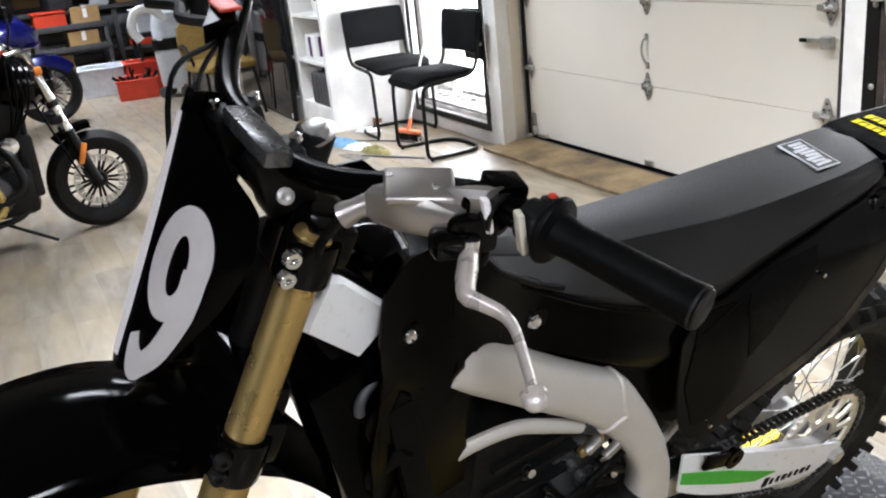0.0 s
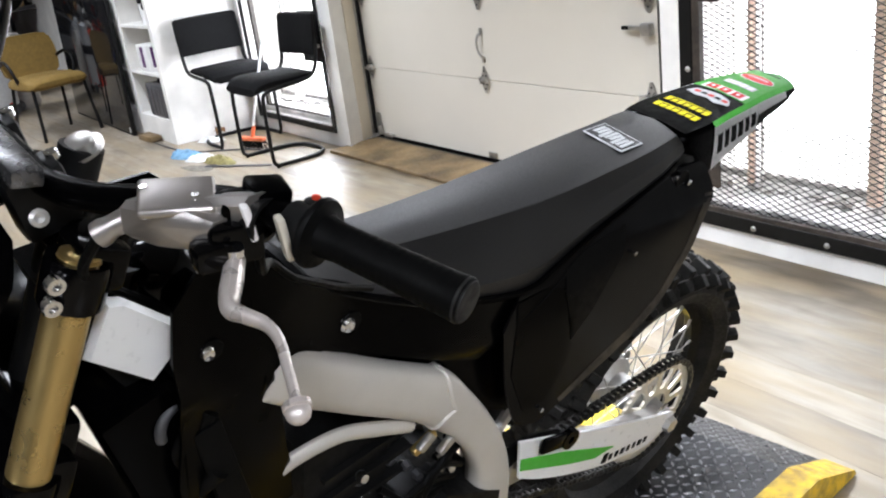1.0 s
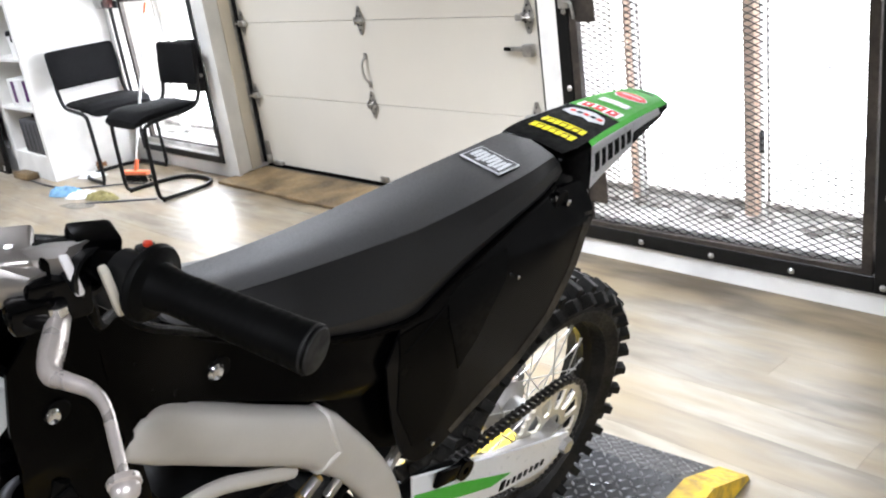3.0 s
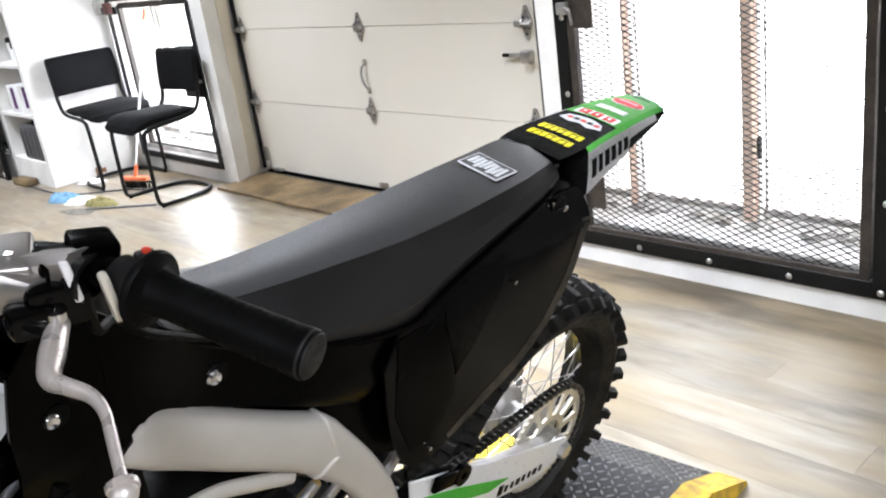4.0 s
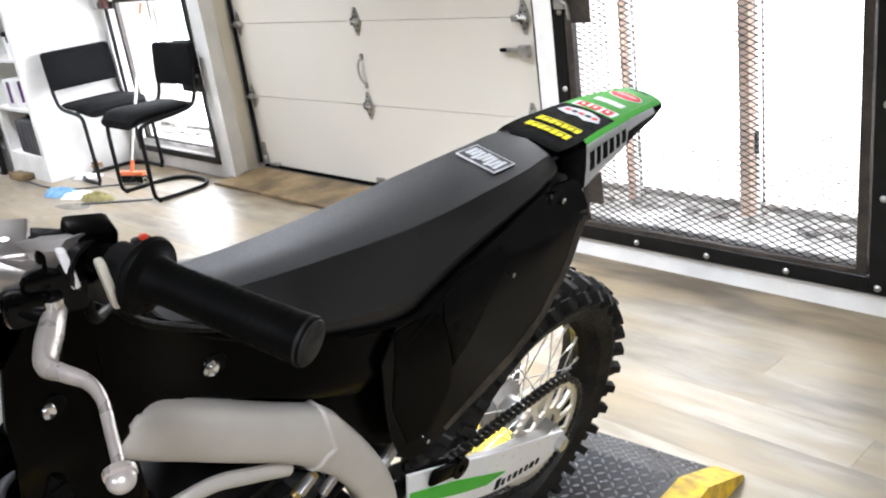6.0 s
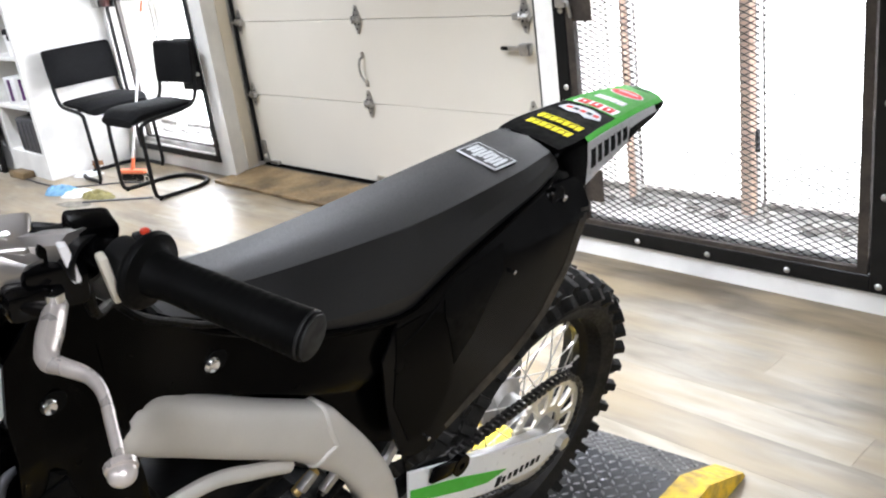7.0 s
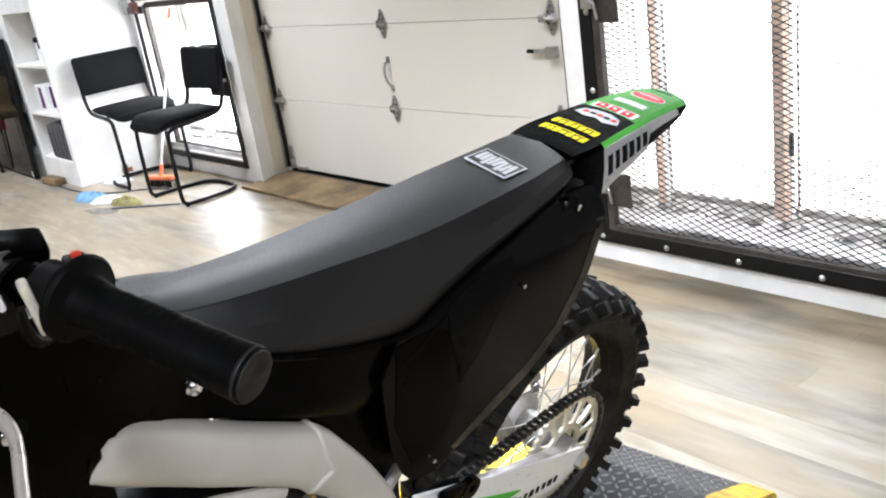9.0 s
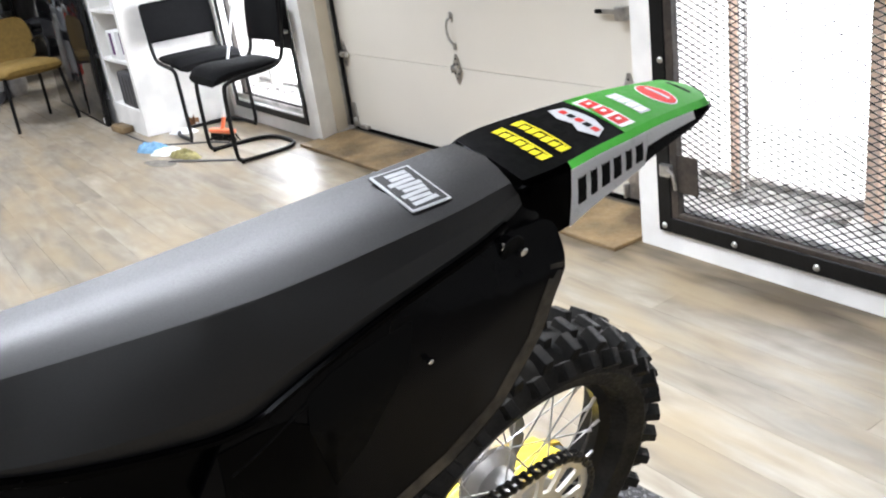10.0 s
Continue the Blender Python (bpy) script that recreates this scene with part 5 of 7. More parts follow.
tube(bm, spline([(1.056, 0.188, 1.232), (1.072, 0.180, 1.227), (1.086, 0.172, 1.217)], 3), [0.009, 0.0095, 0.0095, 0.009, 0.0085, 0.0105, 0.0105], 12)
part("banjo_arm", bm, CASTC, mc, "bright banjo fitting")
bm = bmesh.new()
tube(bm, spline([(1.086, 0.170, 1.214), (1.088, 0.13, 1.16), (1.05, 0.08, 1.10), (1.0, 0.07, 1.05)]), 0.0045, 8)
part("clutch_hose", bm, RUBBER, bike, "black clutch hose")
bm = bmesh.new()
loft(bm, [[Vector((x + a * 0.012, y, z + b * 0.012)) for a, b in ((-1, -0.5), (-0.5, -1), (0.5, -1), (1, -0.5), (1, 0.5), (0.5, 1), (-0.5, 1), (-1, 0.5))] for x, y, z in ((1.026, 0.232, 1.247), (1.018, 0.246, 1.252), (1.006, 0.262, 1.256))])
part("perch_clamp", bm, CASTC, mc, "cast perch clamp round the bar")
bm = bmesh.new()
box(bm, (1.020, 0.252, 1.232), (0.040, 0.026, 0.034), (0, 0, -14), bev=0.006)
box(bm, (1.040, 0.256, 1.228), (0.030, 0.022, 0.022), (0, 0, -10), bev=0.006)
part("lever_perch", bm, PLAST, bike, "black lever perch")
lev = spline([(1.020, 0.254, 1.220), (1.037, 0.277, 1.218), (1.054, 0.301, 1.216), (1.052, 0.316, 1.217), (1.046, 0.334, 1.2175), (1.047, 0.351, 1.215), (1.056, 0.374, 1.2105), (1.066, 0.399, 1.2055)], 4)
nl = len(lev)
bm = bmesh.new()
tube(bm, lev, [interp(i / (nl - 1), (0, 0.20, 0.38, 0.7, 1), (0.0095, 0.0110, 0.0066, 0.0048, 0.0046)) for i in range(nl)], 12, flat=0.75)
lv = part("clutch_lever", bm, LEVERM, bike, "worn silver clutch lever with ball end")
bm = bmesh.new()
bmesh.ops.create_uvsphere(bm, u_segments=18, v_segments=12, radius=0.0078, matrix=Matrix.Translation((1.068, 0.402, 1.2045)) @ Matrix.Diagonal((1.05, 1.0, 0.95, 1)))
part("ball_end", bm, LEVERM, lv)
bm = tube(bmesh.new(), [(1.065, 0.395, 1.2065), (1.0655, 0.3965, 1.206), (1.067, 0.400, 1.205), (1.0675, 0.4015, 1.2045)], [0.006, 0.0092, 0.0092, 0.006], 12)
part("lever_sleeve", bm, LEVERM, lv, "pale sleeve before the ball")
bm = bmesh.new()
revolve(bm, [(0.0001, 0), (0.007, 0), (0.007, 0.006), (0.0001, 0.007)], pose(1.028, 0.266, 1.228), 12)
part("pivot_bolt", bm, CHROME, lv)
# switch pods with gold clamps
bm = bmesh.new()
box(bm, (0.991, 0.250, 1.254), (0.030, 0.030, 0.026), (0, -8, -14), bev=0.004)
box(bm, (1.006, 0.246, 1.246), (0.040, 0.026, 0.030), (0, 0, -14), bev=0.004)
sw = part("switch_pod", bm, SATIN, bike, "black start switch")
bm = bmesh.new()
revolve(bm, [(0.014, -0.010), (0.0175, -0.010), (0.0175, 0.010), (0.014, 0.010)], frame_at(Vector((1.003, 0.256, 1.246)), BAR[-1] - BAR[-4]), 20, wrap=True)
part("switch_clamp", bm, DARKM, sw, "dark clamp band")
bm = bmesh.new()
box(bm, (1.014, 0.2625, 1.249), (0.006, 0.013, 0.030), (0, 12, -14), bev=0.002)
part("clamp_tab", bm, PLATEW, sw)
bm = bmesh.new()
revolve(bm, [(0.013, -0.008), (0.0165, -0.008), (0.0165, 0.008), (0.013, 0.008)], frame_at(Vector((0.988, 0.288, 1.2485)), BAR[-1] - BAR[-4]), 20, wrap=True)
box(bm, (0.974, 0.286, 1.260), (0.014, 0.012, 0.010), (0, 0, -14), bev=0.003)
kl = part("kill_switch", bm, DARKM, bike, "black kill switch ring")
bm = bmesh.new()
revolve(bm, [(0.0001, 0), (0.0032, 0), (0.003, 0.003), (0.0001, 0.004)], pose(0.973, 0.286, 1.264), 12)
part("kill_button", bm, REDP, kl, "red button")
bm = bmesh.new()
box(bm, (1.004, 0.2925, 1.247), (0.006, 0.011, 0.036), (0, 12, -14), bev=0.002)
part("gold_tab", bm, GOLDS, kl)
bm = bmesh.new()
tube(bm, spline([(1.0, 0.25, 1.235), (0.98, 0.22, 1.17), (0.923, 0.14, 1.11), (0.896, 0.135, 1.079), (0.855, 0.118, 1.045), (0.811, 0.100, 1.01), (0.76, 0.088, 0.98)]), 0.0042, 8)
part("switch_cable", bm, RUBBER, bike, "black cable to the left switch")
# brake side on the far grip
bm = bmesh.new()
loft(bm, [[c + Vector((a * 0.019, 0, b * 0.014)) for a, b in ((-1, -0.7), (0, -1), (1, -0.7), (1, 0.7), (0, 1), (-1, 0.7))] for c in (Vector((1.05, -0.18, 1.240)), Vector((1.03, -0.215, 1.246)), Vector((1.02, -0.245, 1.246)))])
bmc = part("brake_cylinder", bm, SATIN, bike, "black brake master cylinder")
part("reservoir_window", boxes(((1.035, -0.205, 1.260), (0.026, 0.038, 0.005)), bev=0.003), REDP, bmc, "red reservoir cap")
bm = bmesh.new()
tube(bm, [Vector((p.x, -p.y, p.z)) for p in lev], 0.007, 8)
part("brake_lever", bm, DARKM, bike)
for pts in (((1.06, -0.17, 1.235), (1.13, -0.10, 1.235), (1.16, -0.03, 1.15), (1.17, 0.02, 1.0)), ((1.0, -0.24, 1.24), (1.09, -0.15, 1.20), (1.10, -0.02, 1.17), (1.04, 0.03, 1.12))):
    part("control_cable", tube(bmesh.new(), spline(pts), 0.0030, 8), INK, bike, "black control cable")

# front number plate: a shell bent round the forks
PLZ = (1.245, 1.215, 1.17, 1.12, 1.07, 1.02, 0.995)
PLW = (0.058, 0.085, 0.105, 0.112, 0.108, 0.092, 0.075)


def shell_pt(u, z):
    """u from -1 (far) over 0 (ridge) to 1 (near wing)."""
    cx = 1.150 + (1.245 - z) * 0.385
    w = interp(-z, [-q for q in PLZ], PLW)
    b = abs(u)
    y = w * (1.28 * b - 0.28 * b**2.2) * math.copysign(1, u)
    drop = 0.062 * b**2.0 if u > 0 else 0.13 * b**1.5
    return Vector((cx - drop, y + YC * 0.5, z + 0.02 * b))


def wing(z):
    return interp(-z, (-1.258, -1.24, -1.215, -1.17, -1.13, -1.08, -1.03, -0.995), (0.12, 0.36, 0.62, 0.95, 1.0, 0.90, 0.74, 0.62))


bm = bmesh.new()
us = [-1 + k / 8 for k in range(17)]
zs = [1.258 - 0.263 * k / 20 for k in range(21)]
loft(bm, [[shell_pt(u * wing(z), z) for u in us] for z in zs], closed=False)
bmesh.ops.solidify(bm, geom=list(bm.faces), thickness=0.004)
npl = part("front_number_plate", bm, PLAST, bike, "gloss black front plate with a white numeral")
bm = bmesh.new()


def on_shell(s, t, lift=0.0022):
    """A place on the plate's near wing: s across, t up, both 0 to 1."""
    u, z = 0.205 + 0.535 * s, 0.989 + 0.183 * t
    n = (shell_pt(u + 0.02, z) - shell_pt(u - 0.02, z)).cross(shell_pt(u, z + 0.01) - shell_pt(u, z - 0.01)).normalized()
    return shell_pt(u, z) + (n if n.x > 0 else -n) * lift


ring = []
for k in range(41):
    a = 2 * math.pi * k / 40
    ring.append([on_shell(0.5 + r * math.cos(a), 0.70 + q * math.sin(a)) for r, q in ((0.50, 0.30), (0.33, 0.23), (0.15, 0.155))])
loft(bm, ring, closed=False)
tail = spline([(0.80, 0.70, 0), (0.80, 0.52, 0), (0.74, 0.34, 0), (0.62, 0.19, 0), (0.46, 0.115, 0), (0.30, 0.12, 0), (0.17, 0.19, 0), (0.10, 0.29, 0)], 6)
strip = []
for k, q in enumerate(tail):
    a, b = tail[max(0, k - 1)], tail[min(len(tail) - 1, k + 1)]
    d = Vector(((b - a).x, (b - a).y * 1.75, 0)).normalized()
    hw = interp(k / (len(tail) - 1), (0, 0.6, 1), (0.19, 0.19, 0.10))
    strip.append([on_shell(q.x - d.y * hw * e, q.y + d.x * hw * e / 1.75, 0.0026) for e in (-1, -0.5, 0, 0.5, 1)])
loft(bm, strip, closed=False)
bmesh.ops.solidify(bm, geom=list(bm.faces), thickness=0.0006)
part("numeral", bm, PLATEW, npl, "white numeral nine", smooth=False)
bm = bmesh.new()
loft(bm, [[shell_pt(u, z) + Vector((0.0022, 0, 0)) for u in (-0.02, 0.05, 0.11)] for z in zs[1:-1]], closed=False)
part("edge_stripe", bm, PLATEW, npl, "white stripe")
# front fender
FF = [(1.88, 0.70, 0.045), (1.80, 0.80, 0.066), (1.68, 0.885, 0.078), (1.55, 0.945, 0.084), (1.42, 0.975, 0.086), (1.30, 0.985, 0.088), (1.22, 0.965, 0.086), (1.114, 0.905, 0.080), (1.036, 0.80, 0.066), (0.984, 0.70, 0.058)]
rings = []
for x, z, w in FF:
    rings.append([Vector((x, YC * 0.4 + y * w, z - 0.036 + dz)) for y, dz in ((1.08, -0.026), (1.02, -0.014), (0.90, -0.002), (0.55, 0.006), (0.3, 0.016), (0, 0.020), (-0.3, 0.016), (-0.55, 0.006), (-0.90, -0.002), (-1.02, -0.014), (-1.08, -0.026))])
cols2 = [spline([r[k] for r in rings], 4) for k in range(11)]
bm = loft(bmesh.new(), [[c[i] for c in cols2] for i in range(len(cols2[0]))], closed=False)
bmesh.ops.solidify(bm, geom=list(bm.faces), thickness=0.004)
part("front_fender", bm, PLAST, bike, "gloss black front fender")
bm = bmesh.new()
tube(bm, [(0.56, 0.10, 0.34), (0.50, 0.20, 0.16), (0.47, 0.295, 0.005)], [0.012, 0.010, 0.012], 10)
box(bm, (0.468, 0.300, -0.072), (0.05, 0.04, 0.012), (0, 0, 0), bev=0.004)
part("side_stand", rod((0.56, 0.10, 0.34), (0.47, 0.27, -0.068), 0.011), STEEL, bike, "steel side stand")
bm.free()
bm = bmesh.new()
box(bm, (0.47, 0.135, 0.33), (0.05, 0.09, 0.018), bev=0.003)
part("foot_peg", bm, STEEL, bike, "steel foot peg")

# ---- built-in bookcase beside the left window ----
BX0, BX1, BYF, BYB = -5.0, -2.565, -0.94, FY
bc = tagged(thing("bookcase", pose(0, 0, 0)), "white built-in bookcase with open bays", "bookcase", kind="structure")
TOPZ = 2.8
BAYS = ((-3.25, -2.615), (-4.02, -3.36), (-4.80, -4.14))
for c, s in (((BX1 - 0.025, (BYF + BYB) / 2, TOPZ / 2), (0.05, BYB - BYF, TOPZ)), ((-3.305, (BYF + BYB) / 2, TOPZ / 2), (0.11, BYB - BYF, TOPZ)), ((-4.08, (BYF + BYB) / 2, TOPZ / 2), (0.12, BYB - BYF, TOPZ)), ((-4.90, (BYF + BYB) / 2, TOPZ / 2), (0.2, BYB - BYF, TOPZ))):
    part("upright", boxes((c, s), bev=0.003, seg=1), WALL, bc, smooth=False)
for bx0, bx1 in BAYS:
    cx, w = (bx0 + bx1) / 2, bx1 - bx0
    part("plinth", boxes(((cx, (BYF + BYB) / 2, 0.09), (w, BYB - BYF, 0.18)), bev=0.002, seg=1), WALL, bc, smooth=False)
    part("header", boxes(((cx, (BYF + BYB) / 2, 1.23 + 0.05), (w, BYB - BYF, 0.10)), bev=0.002, seg=1), WALL, bc, smooth=False)
    part("header", boxes(((cx, (BYF + BYB) / 2, 2.42), (w, BYB - BYF, 0.76)), bev=0.002, seg=1), WALL, bc, smooth=False)
    part("back_panel", boxes(((cx, -0.60, 1.4), (w, 0.02, 2.6))), WALL, bc, smooth=False)
    for z in (0.51, 0.86):
        part("shelf", boxes(((cx, -0.775, z), (w, 0.33, 0.022)), bev=0.002, seg=1), WALL, bc, smooth=False)

m = thing("travel_mug", pose(-2.80, -0.86, 0.871))
tagged(m, "white insulated mug with a black lid and handle", "mug")
part("cup", revolve(bmesh.new(), [(0.0001, 0), (0.042, 0), (0.050, 0.15), (0.0001, 0.15)], None, 20), WHITEP, m)
part("lid", revolve(bmesh.new(), [(0.0001, 0.15), (0.053, 0.15), (0.053, 0.172), (0.045, 0.185), (0.0001, 0.185)], None, 20), DARKM, m, "black lid")
part("handle", tube(bmesh.new(), spline([(-0.045, 0, 0.14), (-0.09, 0, 0.13), (-0.095, 0, 0.07), (-0.05, 0, 0.04)]), 0.010, 8), DARKM, m, "black handle")
bm = bmesh.new()
rnd = random.Random(8)
for k in range(5):
    box(bm, (rnd.uniform(-0.06, 0.06), rnd.uniform(-0.06, 0.06), 0.05 + 0.02 * k), (0.13 - 0.01 * k, 0.10, 0.05), (rnd.uniform(-20, 20), rnd.uniform(-20, 20), rnd.uniform(0, 90)), bev=0.014)
ob = part("glove_pile", bm, FABRIC)
ob.matrix_world = pose(-2.70, -0.80, 0.895)
tagged(ob, "crumpled heap of black gloves on a shelf", "gloves")
bxo = thing("white_box", pose(-2.93, -0.845, 0.521))
tagged(bxo, "white carton with a purple label strip", "box")
part("carton", boxes(((0, 0, 0.10), (0.22, 0.16, 0.20)), bev=0.004), WHITEP, bxo)
part("label_strip", boxes(((0.0, -0.0815, 0.11), (0.06, 0.002, 0.15))), PURPLE, bxo)
part("label_strip", boxes(((0.1105, -0.02, 0.11), (0.002, 0.06, 0.15))), PURPLE, bxo)
bm = bmesh.new()
revolve(bm, [(0.0001, 0), (0.03, 0), (0.032, 0.10), (0.014, 0.12), (0.014, 0.15), (0.018, 0.155), (0.0001, 0.16)], None, 16)
ob = part("spray_can", bm, DARKG)
ob.matrix_world = pose(-2.70, -0.80, 0.521)
tagged(ob, "dark spray can on the middle shelf", "spray can")
cs = thing("tool_case", pose(-2.85, -0.855, 0.181))
tagged(cs, "dark grey ribbed plastic tool case", "case")
part("shell", boxes(((0, 0, 0.125), (0.36, 0.15, 0.25)), bev=0.018), GREYP, cs)
for k in range(4):
    part("rib", boxes(((-0.12 + 0.08 * k, -0.077, 0.125), (0.022, 0.008, 0.20)), bev=0.003), GREYP, cs)
part("handle", tube(bmesh.new(), spline([(-0.06, 0, 0.25), (-0.05, 0, 0.28), (0.05, 0, 0.28), (0.06, 0, 0.25)]), 0.010, 8), DARKM, cs)
bm = bmesh.new()
tube(bm, spline([(-3.9, -0.80, 0.90), (-3.75, -0.84, 1.02), (-3.6, -0.80, 1.10), (-3.45, -0.78, 1.16)]), [0.10, 0.11, 0.10, 0.09, 0.09, 0.10, 0.10, 0.09, 0.07, 0.07, 0.08, 0.08, 0.08, 0.07, 0.06, 0.06, 0.05, 0.04, 0.03], 12, flat=0.8)
tagged(part("cover_sheet", bm, GREYG), "crumpled pale grey cover stuffed into the bay", "cover")
bm = bmesh.new()
box(bm, (0, 0, 0.025), (0.24, 0.09, 0.045), (0, 0, 0), bev=0.005)
ob = part("wood_block", bm, PLY)
ob.matrix_world = pose(-2.98, -1.00, 0.002, 0, 0, 4)
tagged(ob, "scuffed wooden block lying at the bookcase foot", "wood block")

# glossy black television stood on the floor, leaning back
tv = thing("television", pose(-4.10, -1.020, 0.004, -2.0, 0, -1))
tagged(tv, "large glossy black television leaning against the bookcase", "television")
part("casing", boxes(((-0.06, 0.02, 0.53), (1.72, 0.035, 1.06)), bev=0.006), DARKM, tv)
part("screen", boxes(((-0.06, 0.0, 0.535), (1.695, 0.006, 1.03)), bev=0.002), TVGL, tv, "mirror-like dark screen")
part("sticker", boxes(((0.77, -0.004, 0.045), (0.018, 0.002, 0.04))), WHITEP, tv)


# ---- chairs ----
def cantilever_chair(name, m, label):
    c = tagged(thing(name, m), label, "chair", "black cantilever chairs")
    w, r = 0.232, 0.0125
    side = [(-w + 0.006, -0.205, 0.875), (-w + 0.004, -0.193, 0.76), (-w, -0.178, 0.64), (-w, -0.165, 0.575), (-w, -0.135, 0.528), (-w, -0.07, 0.504), (-w, 0.12, 0.488), (-w, 0.195, 0.474), (-w, 0.228, 0.43), (-w, 0.236, 0.20), (-w, 0.236, 0.06), (-w, 0.215, 0.02), (-w, 0.15, 0.014), (-w + 0.003, -0.02, 0.014), (-w + 0.04, -0.125, 0.014), (-w + 0.13, -0.178, 0.014)]
    other = [(-x, y, z) for x, y, z in side[::-1]]
    part("frame", tube(bmesh.new(), spline(side + other, 4), r, 12), DARKM, c, "black bent steel tube frame")
    part("seat_brace", rod((-w, 0.10, 0.488), (w, 0.10, 0.488), 0.009), DARKM, c)
    bm = bmesh.new()
    rings = []
    for y, zt, hw, th in ((-0.165, 0.526, 0.19, 0.012), (-0.14, 0.537, 0.212, 0.030), (0.0, 0.536, 0.226, 0.046), (0.14, 0.540, 0.232, 0.058), (0.225, 0.528, 0.228, 0.062), (0.268, 0.495, 0.208, 0.040)):
        rings.append([Vector((hw * a, y, zt + b * th)) for a, b in ((-1, -0.55), (-1, -0.15), (-0.9, 0.12), (-0.45, 0.22), (0, 0.24), (0.45, 0.22), (0.9, 0.12), (1, -0.15), (1, -0.55), (0.8, -0.95), (0, -1), (-0.8, -0.95))])
    cl = [spline([q[k] for q in rings], 3) for k in range(12)]
    part("seat", loft(bm, [[q[i] for q in cl] for i in range(len(cl[0]))]), FABRIC, c, "black fabric seat pad")
    bm = bmesh.new()
    rings = []
    for z, y, th, hw in ((0.630, -0.176, 0.010, 0.222), (0.636, -0.177, 0.020, 0.233), (0.648, -0.179, 0.026, 0.238), (0.76, -0.192, 0.029, 0.240), (0.868, -0.205, 0.027, 0.238), (0.882, -0.207, 0.021, 0.233), (0.889, -0.208, 0.010, 0.220)):
        rings.append([Vector((hw * a, y + 0.020 * (1 - a * a) * -1 + b * th, z)) for a, b in ((-1, -0.6), (-1, 0.6), (-0.8, 0.9), (-0.4, 1), (0, 1), (0.4, 1), (0.8, 0.9), (1, 0.6), (1, -0.6), (0.6, -1), (0, -1), (-0.6, -1))])
    part("backrest", loft(bm, rings), FABRIC, c, "black fabric backrest")
    for sx in (-1, 1):
        part("glide", revolve(bmesh.new(), [(0.0001, 0), (0.011, 0), (0.012, 0.012), (0.0001, 0.014)], pose(sx * w, 0.21, 0), 10), RUBBER, c)
    return c


cantilever_chair("cantilever_chair", pose(-1.420, -0.580, 0, 0, 0, 180), "black fabric cantilever chair by the window, facing the room")
cantilever_chair("cantilever_chair", pose(-2.285, -0.562, 0, 0, 0, -90), "black fabric cantilever chair against the white wall")


def ochre_chair(m):
    c = tagged(thing("side_chair", m), "ochre upholstered side chair with black legs", "chair")
    bm = bmesh.new()
    rings = [[Vector((hw * a, y, 0.46 + z * th)) for a, z in ((-1, -0.5), (-1, 0.2), (-0.93, 0.7), (-0.75, 0.95), (0, 1.1), (0.75, 0.95), (0.93, 0.7), (1, 0.2), (1, -0.5), (0.85, -1), (-0.85, -1))] for y, hw, th in ((-0.24, 0.19, 0.035), (-0.20, 0.24, 0.048), (0.0, 0.255, 0.052), (0.19, 0.25, 0.050), (0.25, 0.235, 0.036), (0.268, 0.215, 0.016))]
    part("seat", loft(bm, rings), OCHRE, c)
    bm = bmesh.new()
    rings = [[Vector((hw * a, y + 0.03 * a * a + b * 0.03, z)) for a, b in ((-1, -0.5), (-1, 0.5), (-0.5, 1), (0.5, 1), (1, 0.5), (1, -0.5), (0.5, -1), (-0.5, -1))] for z, y, hw in ((0.50, -0.24, 0.20), (0.53, -0.246, 0.235), (0.62, -0.26, 0.252), (0.72, -0.272, 0.250), (0.79, -0.283, 0.232), (0.825, -0.287, 0.20), (0.838, -0.288, 0.14))]
    part("backrest", loft(bm, rings), OCHRE, c)
    for sx in (-1, 1):
        part("leg", rod((sx * 0.22, 0.20, 0.43), (sx * 0.25, 0.25, 0), 0.014), DARKM, c)
        part("leg", rod((sx * 0.21, -0.20, 0.43), (sx * 0.24, -0.29, 0), 0.014), DARKM, c)
        part("arm_post", tube(bmesh.new(), spline([(sx * 0.24, -0.24, 0.62), (sx * 0.27, -0.10, 0.66), (sx * 0.27, 0.0, 0.60), (sx * 0.235, 0.02, 0.44)]), 0.014, 8), DARKM, c, "black arm loop")
    return c


ochre_chair(pose(-4.20, -1.37, 0, 0, 0, -78))

# ---- broom, cloths and litter by the chairs ----
br = tagged(thing("push_broom", pose(-1.872, -0.640, 0, 0, 0, 20)), "small orange broom with a white pole, leaning by the window", "broom")
part("pole", rod((0.0, 0.0, 0.08), (0.136, 0.288, 1.07), 0.0080), WHITEP, br, "white pole")
part("pole_tip", rod((0.135, 0.286, 1.065), (0.144, 0.306, 1.13), 0.0100), ORANGE, br, "orange pole cap")
part("head", boxes(((0, 0, 0.065), (0.23, 0.045, 0.028)), bev=0.009), ORANGE, br, "orange broom head")
part("socket", rod((0.0, 0.0, 0.07), (0.012, 0.026, 0.15), 0.014), ORANGE, br)
bm = bmesh.new()
rnd = random.Random(5)
for k in range(240):
    x, y = rnd.uniform(-0.11, 0.11), rnd.uniform(-0.018, 0.018)
    tube(bm, [(x, y, 0.055), (x + rnd.uniform(-0.012, 0.012) + x * 0.12, y * 1.6 + rnd.uniform(-0.008, 0.008), 0.003)], 0.0014, 3, caps=False)
bs = part("bristles", bm, DARKM, br, "dark bristles")
bs["kind"] = "stuff"


